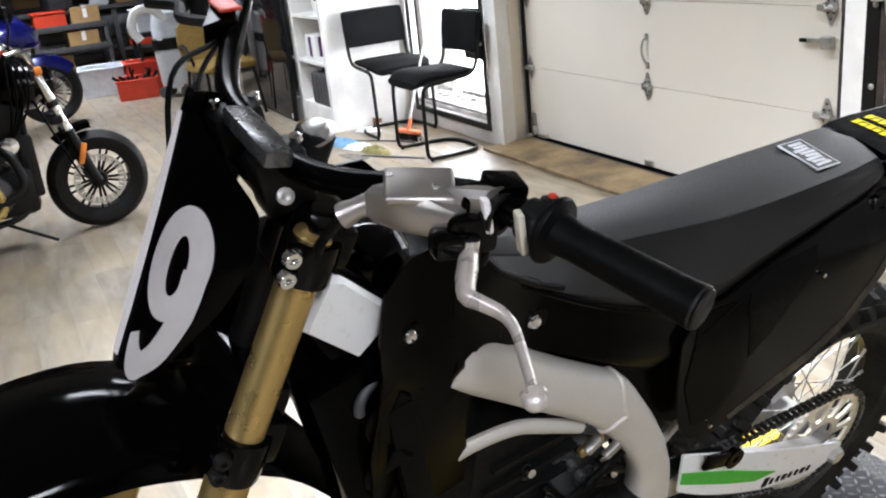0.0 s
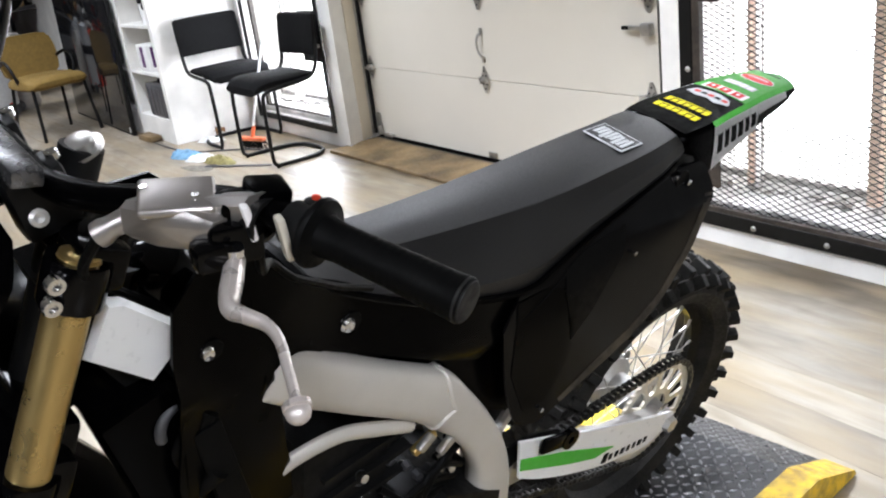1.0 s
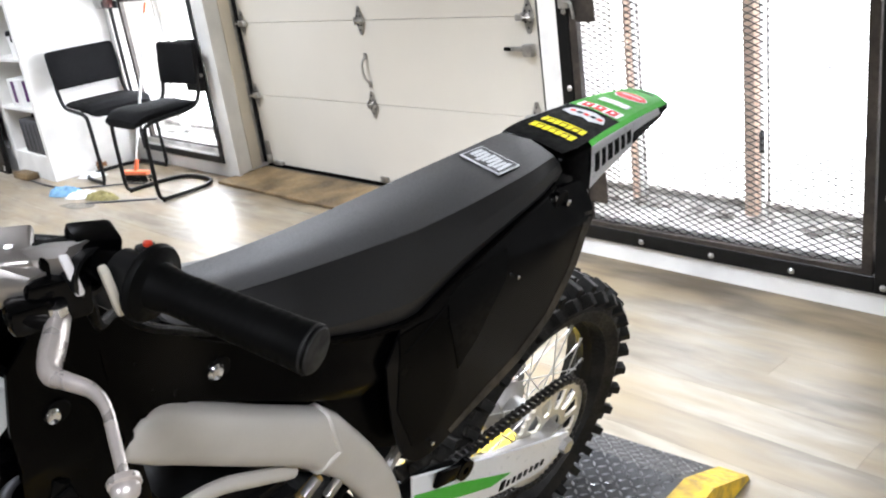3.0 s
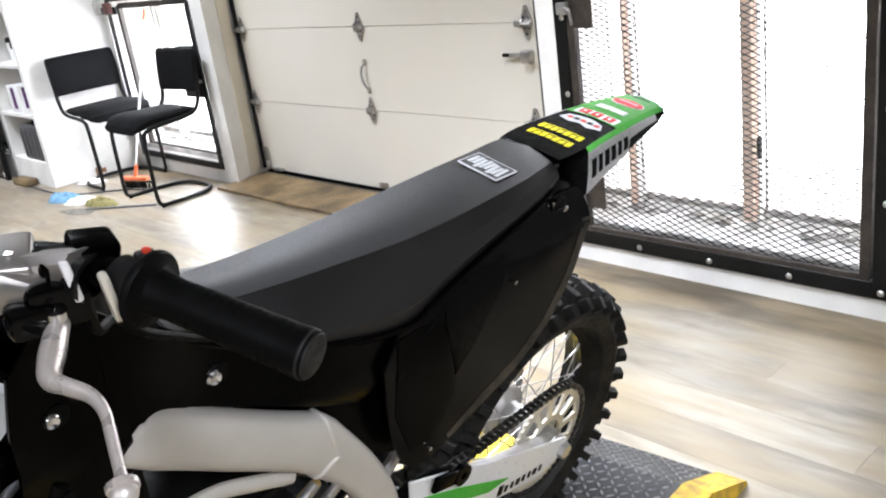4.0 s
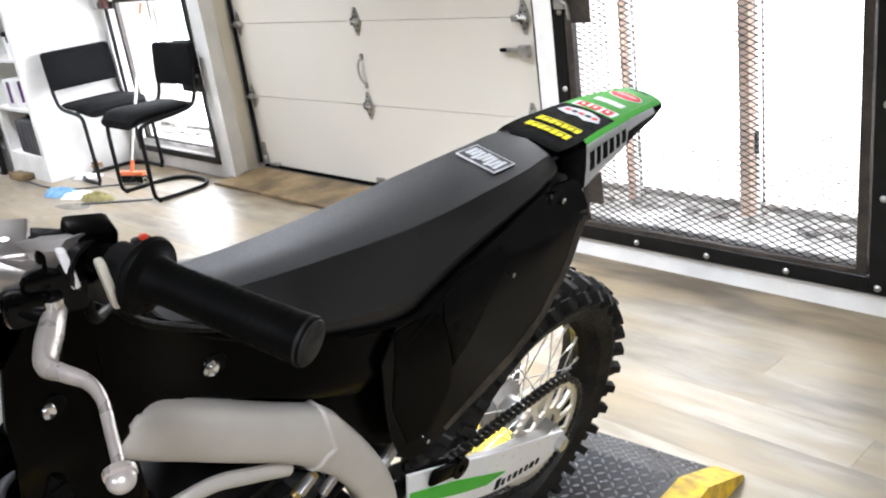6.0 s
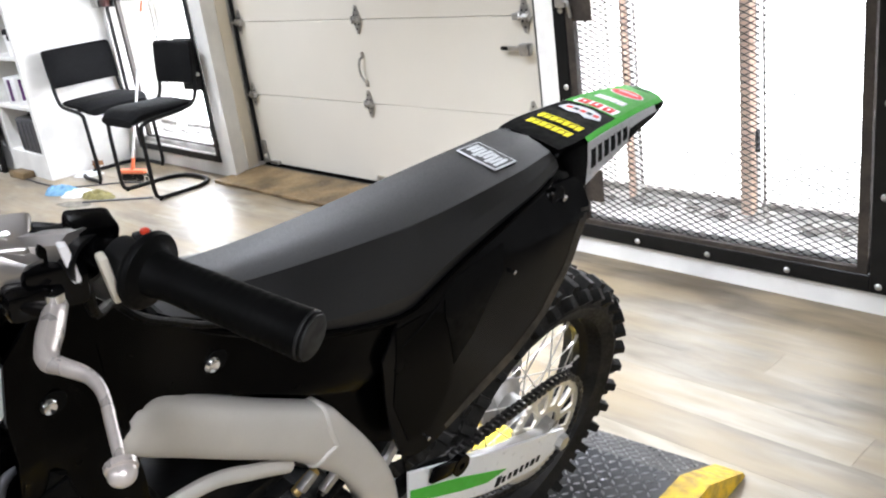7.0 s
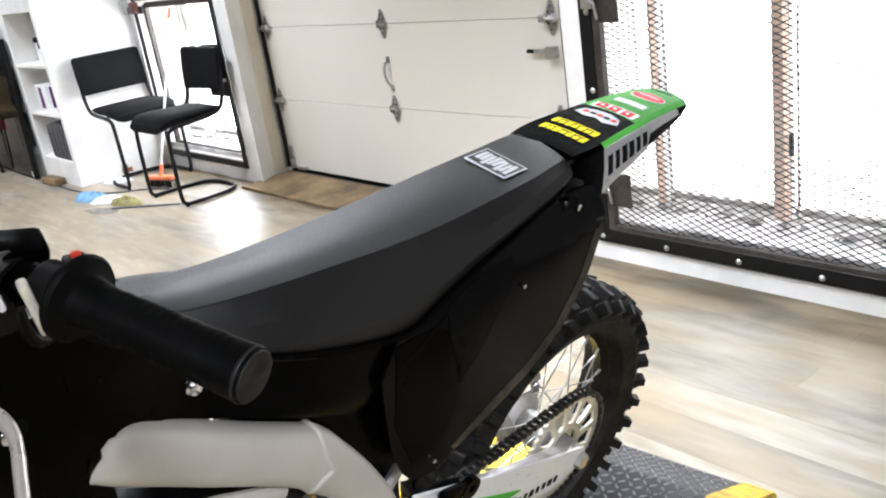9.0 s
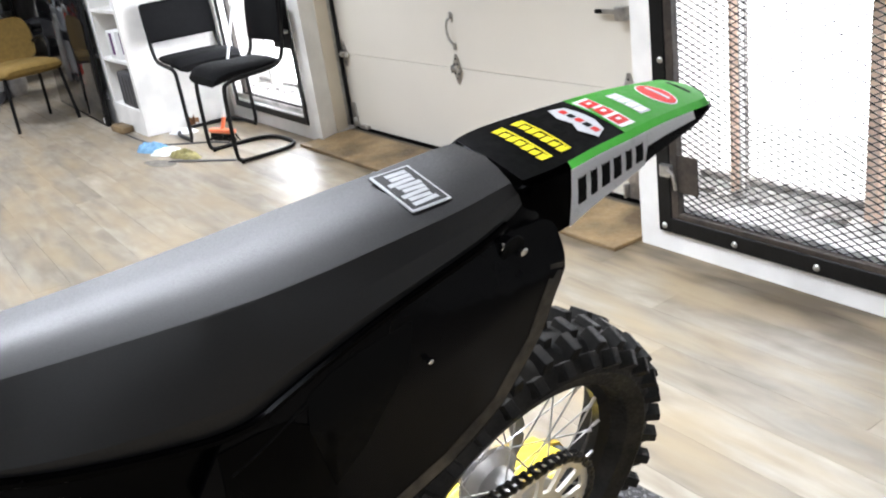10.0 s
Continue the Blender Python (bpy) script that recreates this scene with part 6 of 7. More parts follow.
def cloth(name, m, rx, ry, hz, mat, label, seed):
    n = 22
    bm = bmesh.new()
    grid = []
    noise.seed_set(seed)
    for i in range(n + 1):
        row = []
        for j in range(n + 1):
            u, v = i / n * 2 - 1, j / n * 2 - 1
            k = max(abs(u), abs(v))
            a = math.atan2(v, u)
            r = k * (1 + 0.25 * noise.noise((math.cos(a) * 1.5, math.sin(a) * 1.5, seed)))
            h = (1 - k**3) * hz * (0.55 + 0.9 * abs(noise.noise((u * 2.2, v * 2.2, seed + 3)))) + 0.006 * noise.noise((u * 6, v * 6, seed))
            row.append(bm.verts.new((rx * r * math.cos(a), ry * r * math.sin(a), max(0.002, h))))
        grid.append(row)
    for i in range(n):
        for j in range(n):
            bm.faces.new((grid[i][j], grid[i + 1][j], grid[i + 1][j + 1], grid[i][j + 1]))
    ob = part(name, bm, mat)
    ob.matrix_world = m
    return tagged(ob, label, "cloth")


DUSTG = material("grey_dust", (0.17, 0.155, 0.13), 0.9, vary=0.4, scale=30)
cloth("cloth", pose(-2.13, -1.035, 0, 0, 0, 20), 0.15, 0.08, 0.062, RAGB, "crumpled blue paper cloth on the floor", 2)
cloth("cloth", pose(-1.93, -1.00, 0, 0, 0, 35), 0.14, 0.07, 0.045, RAGW, "crumpled white cloth on the floor", 5)
cloth("cloth", pose(-1.74, -0.96, 0, 0, 0, 10), 0.15, 0.07, 0.055, RAGO, "crumpled olive rag on the floor", 9)
cloth("cloth", pose(-2.42, -0.73, 0, 0, 0, 40), 0.11, 0.05, 0.035, RAGW, "crumpled paper by the wall", 12)
cloth("cloth", pose(-1.72, -1.12, 0, 0, 0, 15), 0.15, 0.06, 0.004, DUSTG, "flattened dust and grit patch", 14)
bm = bmesh.new()
pts = []
for k in range(14):
    a = 2 * math.pi * k / 14
    r = 0.045 if k % 2 else 0.02
    pts.append((r * math.cos(a), 0.02 * math.cos(3 * a), 0.048 + r * math.sin(a)))
f = bm.faces.new([bm.verts.new(p) for p in pts])
bmesh.ops.triangulate(bm, faces=[f])
bmesh.ops.solidify(bm, geom=list(bm.faces), thickness=0.002)
ob = part("dry_leaf", bm, LEAFM, smooth=False)
ob.matrix_world = pose(-2.50, -0.62, 0, -20, 0, 70)
tagged(ob, "curled dry brown leaf against the wall", "leaf")
bm = bmesh.new()
box(bm, (0, 0, 0.005), (0.50, 0.028, 0.006), bev=0.002)
ob = part("threshold_strip", bm, GREYP)
ob.matrix_world = pose(-1.50, -0.93, 0, 0, 0, 34)
tagged(ob, "loose pale metal strip on the floor", "metal strip")
bm = bmesh.new()
tube(bm, spline([(-2.9, -1.02, 0.006), (-2.5, -1.01, 0.006), (-2.2, -0.95, 0.006), (-1.9, -0.72, 0.006), (-1.75, -0.65, 0.006)]), 0.005, 6)
tagged(part("floor_cable", bm, GREYP), "thin grey cable lying on the floor", "cable")


# ---- cruiser motorcycle, seen from its right ----
def cast_wheel(parent, R, tw, rim_r, label="black cast wheel with silver spoke edges"):
    w = new("front_wheel")
    w.parent = parent
    ax = Matrix.Translation((0, 0, R)) @ pose(0, 0, 0, 0, 90, 0)
    prof = [(rim_r - 0.004, -tw * 0.36), (rim_r + 0.02, -tw * 0.47), (rim_r + (R - rim_r) * 0.55, -tw * 0.5), (R - 0.02, -tw * 0.38), (R - 0.004, -tw * 0.2), (R, 0), (R - 0.004, tw * 0.2), (R - 0.02, tw * 0.38), (rim_r + (R - rim_r) * 0.55, tw * 0.5), (rim_r + 0.02, tw * 0.47), (rim_r - 0.004, tw * 0.36)]
    part("tyre", revolve(bmesh.new(), prof, ax, 56, wrap=True), ROADT, w)
    part("rim", revolve(bmesh.new(), [(rim_r - 0.022, -tw * 0.30), (rim_r, -tw * 0.38), (rim_r + 0.004, -tw * 0.34), (rim_r - 0.012, 0), (rim_r + 0.004, tw * 0.34), (rim_r, tw * 0.38), (rim_r - 0.022, tw * 0.30)], ax, 48, wrap=True), DARKM, w, label)
    part("hub", revolve(bmesh.new(), [(0.0001, -0.06), (0.04, -0.06), (0.055, -0.02), (0.055, 0.02), (0.04, 0.06), (0.018, 0.062), (0.016, 0.085), (0.0001, 0.085)], ax, 24), DARKM, w)
    for i in range(9):
        for d in (-0.11, 0.11):
            a = 2 * math.pi * i / 9
            bm = bmesh.new()
            p0, p1 = Vector((0.045 * math.cos(a + d * 1.6), 0.045 * math.sin(a + d * 1.6), 0.02)), Vector(((rim_r - 0.015) * math.cos(a + d), (rim_r - 0.015) * math.sin(a + d), 0.03))
            tube(bm, [ax @ p0, ax @ p1], [0.009, 0.007], 6)
            part("spoke", bm, DARKM, w)
    bm = bmesh.new()
    n = 30
    for i in range(n):
        a0, a1 = 2 * math.pi * i / n, 2 * math.pi * (i + 0.62) / n
        loft(bm, [[ax @ Vector((r * math.cos(a), r * math.sin(a), z)) for r, z in ((0.110, 0.046), (0.138, 0.046), (0.138, 0.050), (0.110, 0.050))] for a in (a0, a1)])
    revolve(bm, [(0.138, 0.045), (0.150, 0.045), (0.150, 0.050), (0.138, 0.050)], ax, 40, wrap=True)
    part("brake_disc", bm, STEEL, w, "bright drilled brake disc", smooth=False)
    return w


def cruiser():
    b = tagged(thing("cruiser_motorcycle", pose(-1.395, -2.772, 0, 0, 0, 6) @ Matrix.Scale(0.94, 4)), "black cruiser motorcycle with fat front tyre and amber reflector", "motorcycle")
    cast_wheel(b, 0.292, 0.115, 0.200)
    for sx in (1, -1):
        lo, up = Vector((sx * 0.095, -0.02, 0.29)), Vector((sx * 0.10, -0.225, 0.98))
        d = up - lo
        part("fork_leg", rod(lo, lo + d * 0.48, 0.030, 16), DARKM, b, "black lower fork leg")
        part("fork_tube", rod(lo + d * 0.44, lo + d * 0.69, 0.026, 16), CHROME, b, "polished fork tube")
        part("fork_collar", rod(lo + d * 0.69, lo + d * 0.74, 0.034, 16), DARKM, b)
        part("fork_cover", rod(lo + d * 0.74, lo + d * 0.96, 0.029, 16), CHROME, b, "polished upper fork")
        part("fork_shroud", rod(lo + d * 0.96, up, 0.034, 16), DARKM, b, "black upper fork shroud")
        m = Matrix.Translation(lo + d * 0.27 + Vector((sx * 0.034, 0, 0))) @ pose(0, 0, 0, -19.5, 0, 0)
        bm = bmesh.new()
        box(bm, (0, 0, 0), (0.012, 0.032, 0.125), bev=0.005)
        bmesh.ops.transform(bm, matrix=m, verts=bm.verts)
        part("reflector", bm, AMBER, b, "orange side reflector")
    for s in (0.58, 0.95):
        p = Vector((0, -0.03 - 0.245 * s, 0.29 + 0.69 * s))
        part("fork_clamp", boxes((tuple(p), (0.27, 0.07, 0.05)), bev=0.012), DARKM, b)
    bm = bmesh.new()
    rings = []
    for k in range(9):
        a = radians(88 + 5 * k)
        rings.append([Vector((0.075 * x, (0.33 + dr) * math.cos(a), 0.305 + (0.33 + dr) * math.sin(a))) for x, dr in ((-1, -0.03), (-0.8, 0.0), (0, 0.012), (0.8, 0.0), (1, -0.03))])
    loft(bm, rings, closed=False)
    bmesh.ops.solidify(bm, geom=list(bm.faces), thickness=0.004)
    part("front_fender", bm, PLAST, b, "short black front fender")
    bm = bmesh.new()
    revolve(bm, [(0.0001, -0.09), (0.06, -0.08), (0.085, -0.02), (0.088, 0.03), (0.075, 0.045), (0.0001, 0.05)], pose(0, -0.17, 0.90, -90, 0, 0), 24)
    hl = part("headlight", bm, PLAST, b, "black headlight shell")
    part("lens", revolve(bmesh.new(), [(0.0001, 0.0), (0.07, -0.002), (0.0001, 0.02)], pose(0, -0.12, 0.90, -90, 0, 0), 24), GLASS, hl)
    for sx in (1, -1):
        part("indicator", revolve(bmesh.new(), [(0.0001, -0.02), (0.025, -0.015), (0.028, 0.02), (0.0001, 0.028)], pose(sx * 0.17, -0.215, 0.975, -90, 0, 0), 14), AMBER, b, "amber indicator")
        part("handlebar_half", tube(bmesh.new(), spline([(0, -0.30, 1.02), (sx * 0.12, -0.31, 1.10), (sx * 0.26, -0.36, 1.13), (sx * 0.40, -0.48, 1.10)]), 0.0125, 10), CHROME, b)
        part("grip", rod((sx * 0.31, -0.40, 1.12), (sx * 0.41, -0.49, 1.10), 0.018), RUBBER, b)
        part("lever", tube(bmesh.new(), spline([(sx * 0.25, -0.30, 1.11), (sx * 0.32, -0.30, 1.11), (sx * 0.40, -0.38, 1.10)]), 0.007, 8), CHROME, b)
        part("mirror_stalk", tube(bmesh.new(), spline([(sx * 0.25, -0.34, 1.12), (sx * 0.32, -0.32, 1.22), (sx * 0.36, -0.33, 1.28)]), 0.006, 8), DARKM, b)
        part("mirror", boxes(((sx * 0.38, -0.33, 1.31), (0.11, 0.02, 0.06)), bev=0.02), DARKM, b)
    bm = bmesh.new()
    rings = []
    for y, hw, zb, zt in ((-0.36, 0.06, 0.80, 0.92), (-0.46, 0.12, 0.78, 0.97), (-0.62, 0.14, 0.77, 0.96), (-0.80, 0.12, 0.76, 0.90), (-0.92, 0.08, 0.75, 0.84)):
        rings.append([Vector((hw * math.cos(t), y, (zb + zt) / 2 + (zt - zb) / 2 * math.sin(t))) for t in (2 * math.pi * k / 16 for k in range(16))])
    tk = part("fuel_tank", loft(bm, rings), PLAST, b, "gloss black tank with white stripes")
    for dz in (0.0, 0.02):
        part("stripe", tube(bmesh.new(), spline([(0.107, -0.44, 0.885 + dz), (0.137, -0.58, 0.885 + dz), (0.132, -0.72, 0.87 + dz)]), 0.004, 6), WHITEP, tk)
    bm = bmesh.new()
    rings = [[Vector((hw * math.cos(t), y, (zb + zt) / 2 + (zt - zb) / 2 * math.sin(t))) for t in (2 * math.pi * k / 16 for k in range(16))] for y, hw, zb, zt in ((-0.20, 0.07, 0.80, 0.98), (-0.25, 0.15, 0.76, 1.05), (-0.34, 0.17, 0.76, 1.08), (-0.42, 0.12, 0.80, 1.00))]
    part("nacelle", loft(bm, rings), PLAST, b, "black headlight nacelle")
    for k in range(4):
        part("cable", tube(bmesh.new(), spline([(0.10 + 0.02 * k, -0.36, 1.08), (0.19, -0.28 - 0.03 * k, 1.0), (0.17, -0.30 - 0.03 * k, 0.80), (0.10, -0.42, 0.62)]), 0.007, 8), RUBBER, b)
    part("frame_tube", tube(bmesh.new(), spline([(0.06, -0.33, 0.86), (0.09, -0.36, 0.55), (0.12, -0.42, 0.24), (0.14, -0.62, 0.17), (0.14, -1.0, 0.17)]), 0.018, 10), DARKM, b)
    part("frame_tube", tube(bmesh.new(), spline([(-0.06, -0.33, 0.86), (-0.09, -0.36, 0.55), (-0.12, -0.42, 0.24), (-0.14, -0.62, 0.17), (-0.14, -1.0, 0.17)]), 0.018, 10), DARKM, b)
    part("crankcase", boxes(((0, -0.66, 0.33), (0.28, 0.62, 0.28)), bev=0.05), DARKM, b)
    part("side_case", revolve(bmesh.new(), [(0.0001, 0), (0.12, 0), (0.115, 0.03), (0.08, 0.045), (0.0001, 0.05)], pose(0.14, -0.60, 0.34, 0, 90, 0), 26), DARKG, b, "round engine side case")
    part("horn", revolve(bmesh.new(), [(0.0001, 0), (0.05, 0), (0.045, 0.02), (0.0001, 0.03)], pose(0.13, -0.44, 0.60, 0, 90, 0), 20), CHROME, b, "bright horn cover")
    part("oil_tank", boxes(((0, -0.98, 0.55), (0.26, 0.30, 0.30)), bev=0.05), DARKM, b)
    part("wiring_box", boxes(((0.0, -0.42, 0.72), (0.18, 0.16, 0.22)), bev=0.03), DARKM, b)
    for dy, ang in ((-0.58, 22), (-0.86, -22)):
        bm = bmesh.new()
        for k in range(9):
            box(bm, (0, 0, 0.03 * k), (0.19 - 0.002 * k, 0.17, 0.016), bev=0.006, seg=1)
        box(bm, (0, 0, 0.29), (0.17, 0.15, 0.06), bev=0.02)
        bmesh.ops.transform(bm, matrix=pose(0, dy, 0.43, -ang, 0, 0), verts=bm.verts)
        part("cylinder", bm, DARKG, b, "finned black cylinder")
    part("air_cleaner", revolve(bmesh.new(), [(0.0001, 0), (0.10, 0), (0.105, 0.03), (0.09, 0.05), (0.0001, 0.055)], pose(0.11, -0.70, 0.63, 0, 90, 0), 26), CHROME, b, "polished round air cleaner")
    for k in range(2):
        part("exhaust_pipe", tube(bmesh.new(), spline([(0.12, -0.50 - 0.30 * k, 0.60), (0.18, -0.44 - 0.2 * k, 0.50), (0.20, -0.46 - 0.1 * k, 0.34 - 0.07 * k), (0.20, -0.80, 0.27 - 0.06 * k), (0.20, -1.5, 0.27 - 0.06 * k)]), 0.026, 12), GOLD if k else DARKM, b, "heat-tinted exhaust pipe")
    part("radiator_guard", boxes(((0.0, -0.36, 0.46), (0.22, 0.09, 0.36)), bev=0.02), DARKM, b)
    for k in range(7):
        part("guard_slat", boxes(((0.0, -0.34, 0.34 + 0.04 * k), (0.19, 0.012, 0.010)), bev=0.003), GREYP, b)
    part("seat", boxes(((0, -1.12, 0.72), (0.26, 0.46, 0.08)), bev=0.035), FABRIC, b)
    bm = bmesh.new()
    revolve(bm, [(0.20, -0.05), (0.22, -0.06), (0.30, -0.055), (0.305, 0), (0.30, 0.055), (0.22, 0.06), (0.20, 0.05)], pose(0, -1.5, 0.305, 0, 90, 0), 40, wrap=True)
    part("rear_tyre", bm, TYRE, b)
    part("foot_peg", rod((0.14, -0.75, 0.22), (0.27, -0.75, 0.22), 0.016), DARKM, b)
    part("side_stand", rod((0.1, -0.62, 0.20), (0.16, -0.32, 0.02), 0.010), DARKM, b)
    part("brake_hose", tube(bmesh.new(), spline([(0.13, -0.10, 0.32), (0.16, -0.18, 0.55), (0.12, -0.26, 0.80), (0.15, -0.32, 1.02)]), 0.006, 8), RUBBER, b)


cruiser()


def tourer():
    b = tagged(thing("touring_motorcycle", pose(-5.45, -2.745, 0, 0, 0, 8)), "blue faired touring motorcycle in the back of the shop", "motorcycle")
    cast_wheel(b, 0.305, 0.12, 0.225, "dark rim with bright spokes")
    for sx in (1, -1):
        part("fork_leg", rod((sx * 0.09, -0.02, 0.30), (sx * 0.09, -0.16, 0.70), 0.032), CHROME, b, "bright fork leg")
    bm = bmesh.new()
    rings = []
    for k in range(14):
        a = radians(38 + 9.5 * k)
        rings.append([Vector((0.085 * x, (0.335 + dr) * math.cos(a), 0.305 + (0.335 + dr) * math.sin(a))) for x, dr in ((-1, -0.10), (-0.95, -0.03), (-0.6, 0.01), (0, 0.022), (0.6, 0.01), (0.95, -0.03), (1, -0.10))])
    loft(bm, rings, closed=False)
    bmesh.ops.solidify(bm, geom=list(bm.faces), thickness=0.004)
    part("front_fender", bm, BLUEP, b, "deep blue front fender")
    bm = bmesh.new()
    rings = []
    for y, hw, zb, zt in ((0.02, 0.05, 0.74, 0.80), (-0.04, 0.15, 0.72, 0.93), (-0.14, 0.26, 0.72, 1.03), (-0.26, 0.31, 0.74, 1.05), (-0.38, 0.31, 0.76, 0.99)):
        rings.append([Vector((hw * math.cos(t), y, (zb + zt) / 2 + (zt - zb) / 2 * math.sin(t))) for t in (2 * math.pi * k / 18 for k in range(18))])
    part("fairing", loft(bm, rings), BLUEP, b, "deep blue fairing")
    bm = bmesh.new()
    loft(bm, [[Vector((0.24 * u, -0.12 - 0.10 * u * u - dz * 0.6, 0.98 + dz)) for u in (-1, -0.5, 0, 0.5, 1)] for dz in (0, 0.12, 0.24)], closed=False)
    bmesh.ops.solidify(bm, geom=list(bm.faces), thickness=0.004)
    part("windscreen", bm, TVGL, b, "dark windscreen")
    part("headlight", revolve(bmesh.new(), [(0.0001, 0), (0.08, 0), (0.06, 0.03), (0.0001, 0.04)], pose(0, -0.02, 0.84, -90, 0, 0), 20), CHROME, b)
    bm = bmesh.new()
    rings = [[Vector((hw * math.cos(t), y, (zb + zt) / 2 + (zt - zb) / 2 * math.sin(t))) for t in (2 * math.pi * k / 14 for k in range(14))] for y, hw, zb, zt in ((-0.45, 0.12, 0.70, 0.95), (-0.75, 0.17, 0.70, 0.95), (-1.1, 0.12, 0.70, 0.85))]
    part("fuel_tank", loft(bm, rings), BLUEP, b)
    part("engine", boxes(((0, -0.75, 0.42), (0.34, 0.6, 0.46)), bev=0.08), DARKG, b)
    part("seat", boxes(((0, -1.3, 0.76), (0.30, 0.5, 0.12)), bev=0.04), FABRIC, b)
    bm = bmesh.new()
    revolve(bm, [(0.20, -0.06), (0.31, -0.05), (0.315, 0.05), (0.20, 0.06)], pose(0, -1.6, 0.315, 0, 90, 0), 32, wrap=True)
    part("rear_tyre", bm, TYRE, b)


tourer()


# ---- workshop clutter at the far end ----
def crate(m, lx, ly, h, mat, label):
    c = tagged(thing("storage_crate", m), label, "crate", "storage crates")
    t = 0.008
    bm = bmesh.new()
    box(bm, (0, 0, t / 2), (lx, ly, t))
    for c_, s in (((lx / 2, 0, h / 2), (t, ly, h)), ((-lx / 2, 0, h / 2), (t, ly, h)), ((0, ly / 2, h / 2), (lx, t, h)), ((0, -ly / 2, h / 2), (lx, t, h))):
        box(bm, c_, s, bev=0.002, seg=1)
    part("tub", bm, mat, c, smooth=False)
    bm = bmesh.new()
    for c_, s in (((lx / 2 + 0.008, 0, h), (0.024, ly + 0.04, 0.022)), ((-lx / 2 - 0.008, 0, h), (0.024, ly + 0.04, 0.022)), ((0, ly / 2 + 0.008, h), (lx, 0.024, 0.022)), ((0, -ly / 2 - 0.008, h), (lx, 0.024, 0.022))):
        box(bm, c_, s, bev=0.005, seg=1)
    part("rim", bm, mat, c)
    for sy in (-1, 1):
        for sx in (-1, 1):
            part("rib", boxes(((sx * lx * 0.25, sy * (ly / 2 + 0.006), h * 0.45), (0.03, 0.008, h * 0.8))), mat, c, smooth=False)
    return c


crate(pose(-6.34, -1.82, 0, 0, 0, -8), 0.40, 0.40, 0.20, REDP, "open red plastic crate on the floor, full of tools")
crate(pose(-6.85, -1.66, 0, 0, 0, -4), 0.40, 0.38, 0.32, REDP, "deep red plastic crate behind the smaller one")
crate(pose(-7.02, -2.10, 0, 0, 0, -5), 0.50, 0.46, 0.30, CLEARP, "milky plastic tub with a blue lid edge")
bm = bmesh.new()
rnd = random.Random(6)
for k in range(14):
    a = Vector((rnd.uniform(-0.14, 0.14), rnd.uniform(-0.16, 0.16), 0.17))
    tube(bm, [a, a + Vector((rnd.uniform(-0.15, 0.15), rnd.uniform(-0.1, 0.1), rnd.uniform(0.04, 0.16)))], rnd.uniform(0.008, 0.02), 6)
ob = part("tool_bundle", bm, DARKM)
ob.matrix_world = pose(-6.34, -1.82, 0.0)
tagged(ob, "dark hand tools standing in the red crate", "tools", kind="stuff")


def tool_cart(m):
    c = tagged(thing("tool_cart", m), "dark grey wheeled shelf cart loaded with boxes", "cart")
    for z in (0.16, 0.42, 0.68):
        part("shelf", boxes(((0, 0, z), (0.5, 0.9, 0.03)), bev=0.006), GREYP, c)
        part("lip", boxes(((0.25, 0, z + 0.03), (0.02, 0.9, 0.06)), bev=0.004), GREYP, c)
    for sx in (-1, 1):
        for sy in (-1, 1):
            part("post", boxes(((sx * 0.22, sy * 0.42, 0.40), (0.05, 0.05, 0.58)), bev=0.008), GREYP, c)
            part("caster", revolve(bmesh.new(), [(0.0001, -0.015), (0.055, -0.015), (0.055, 0.015), (0.0001, 0.015)], pose(sx * 0.2, sy * 0.40, 0.055, 0, 90, 0), 16), RUBBER, c)
    return c


tool_cart(pose(-8.40, -2.25, 0, 0, 0, 4))


def carton(x, y, z, s, rz, mat, label):
    c = tagged(thing("carton", pose(x, y, z, 0, 0, rz)), label, "box", "stacked boxes")
    part("body", boxes(((0, 0, s[2] / 2), s), bev=0.004), mat, c, smooth=False)
    part("tape", boxes(((0, 0, s[2] + 0.001), (s[0], 0.05, 0.002)), ((s[0] / 2 + 0.001, 0, s[2] * 0.7), (0.002, 0.05, s[2] * 0.5))), PLATEW, c, smooth=False)


carton(-8.35, -2.10, 0.436, (0.34, 0.36, 0.21), 3, CARD, "brown cardboard box on the cart shelf")
carton(-8.40, -2.0, 0.696, (0.36, 0.34, 0.22), -6, CARD, "brown cardboard box on top of the cart")
carton(-8.37, -2.43, 0.176, (0.30, 0.30, 0.20), 8, CARD, "small brown cardboard box low on the cart")
crate(pose(-8.37, -2.44, 0.696, 0, 0, 2), 0.38, 0.36, 0.20, REDP, "red plastic crate on top of the cart")
crate(pose(-7.1, -1.42, 0.62, 0, 0, 2), 0.36, 0.40, 0.24, CLEARP, "clear plastic bin with blue contents")
tagged(part("black_stool", boxes(((-7.1, -1.42, 0.59), (0.5, 0.55, 0.05)), ((-6.9, -1.2, 0.285), (0.04, 0.04, 0.57)), ((-7.3, -1.2, 0.285), (0.04, 0.04, 0.57)), ((-6.9, -1.64, 0.285), (0.04, 0.04, 0.57)), ((-7.3, -1.64, 0.285), (0.04, 0.04, 0.57)), bev=0.005), DARKM), "black side table under the clear bin", "table")
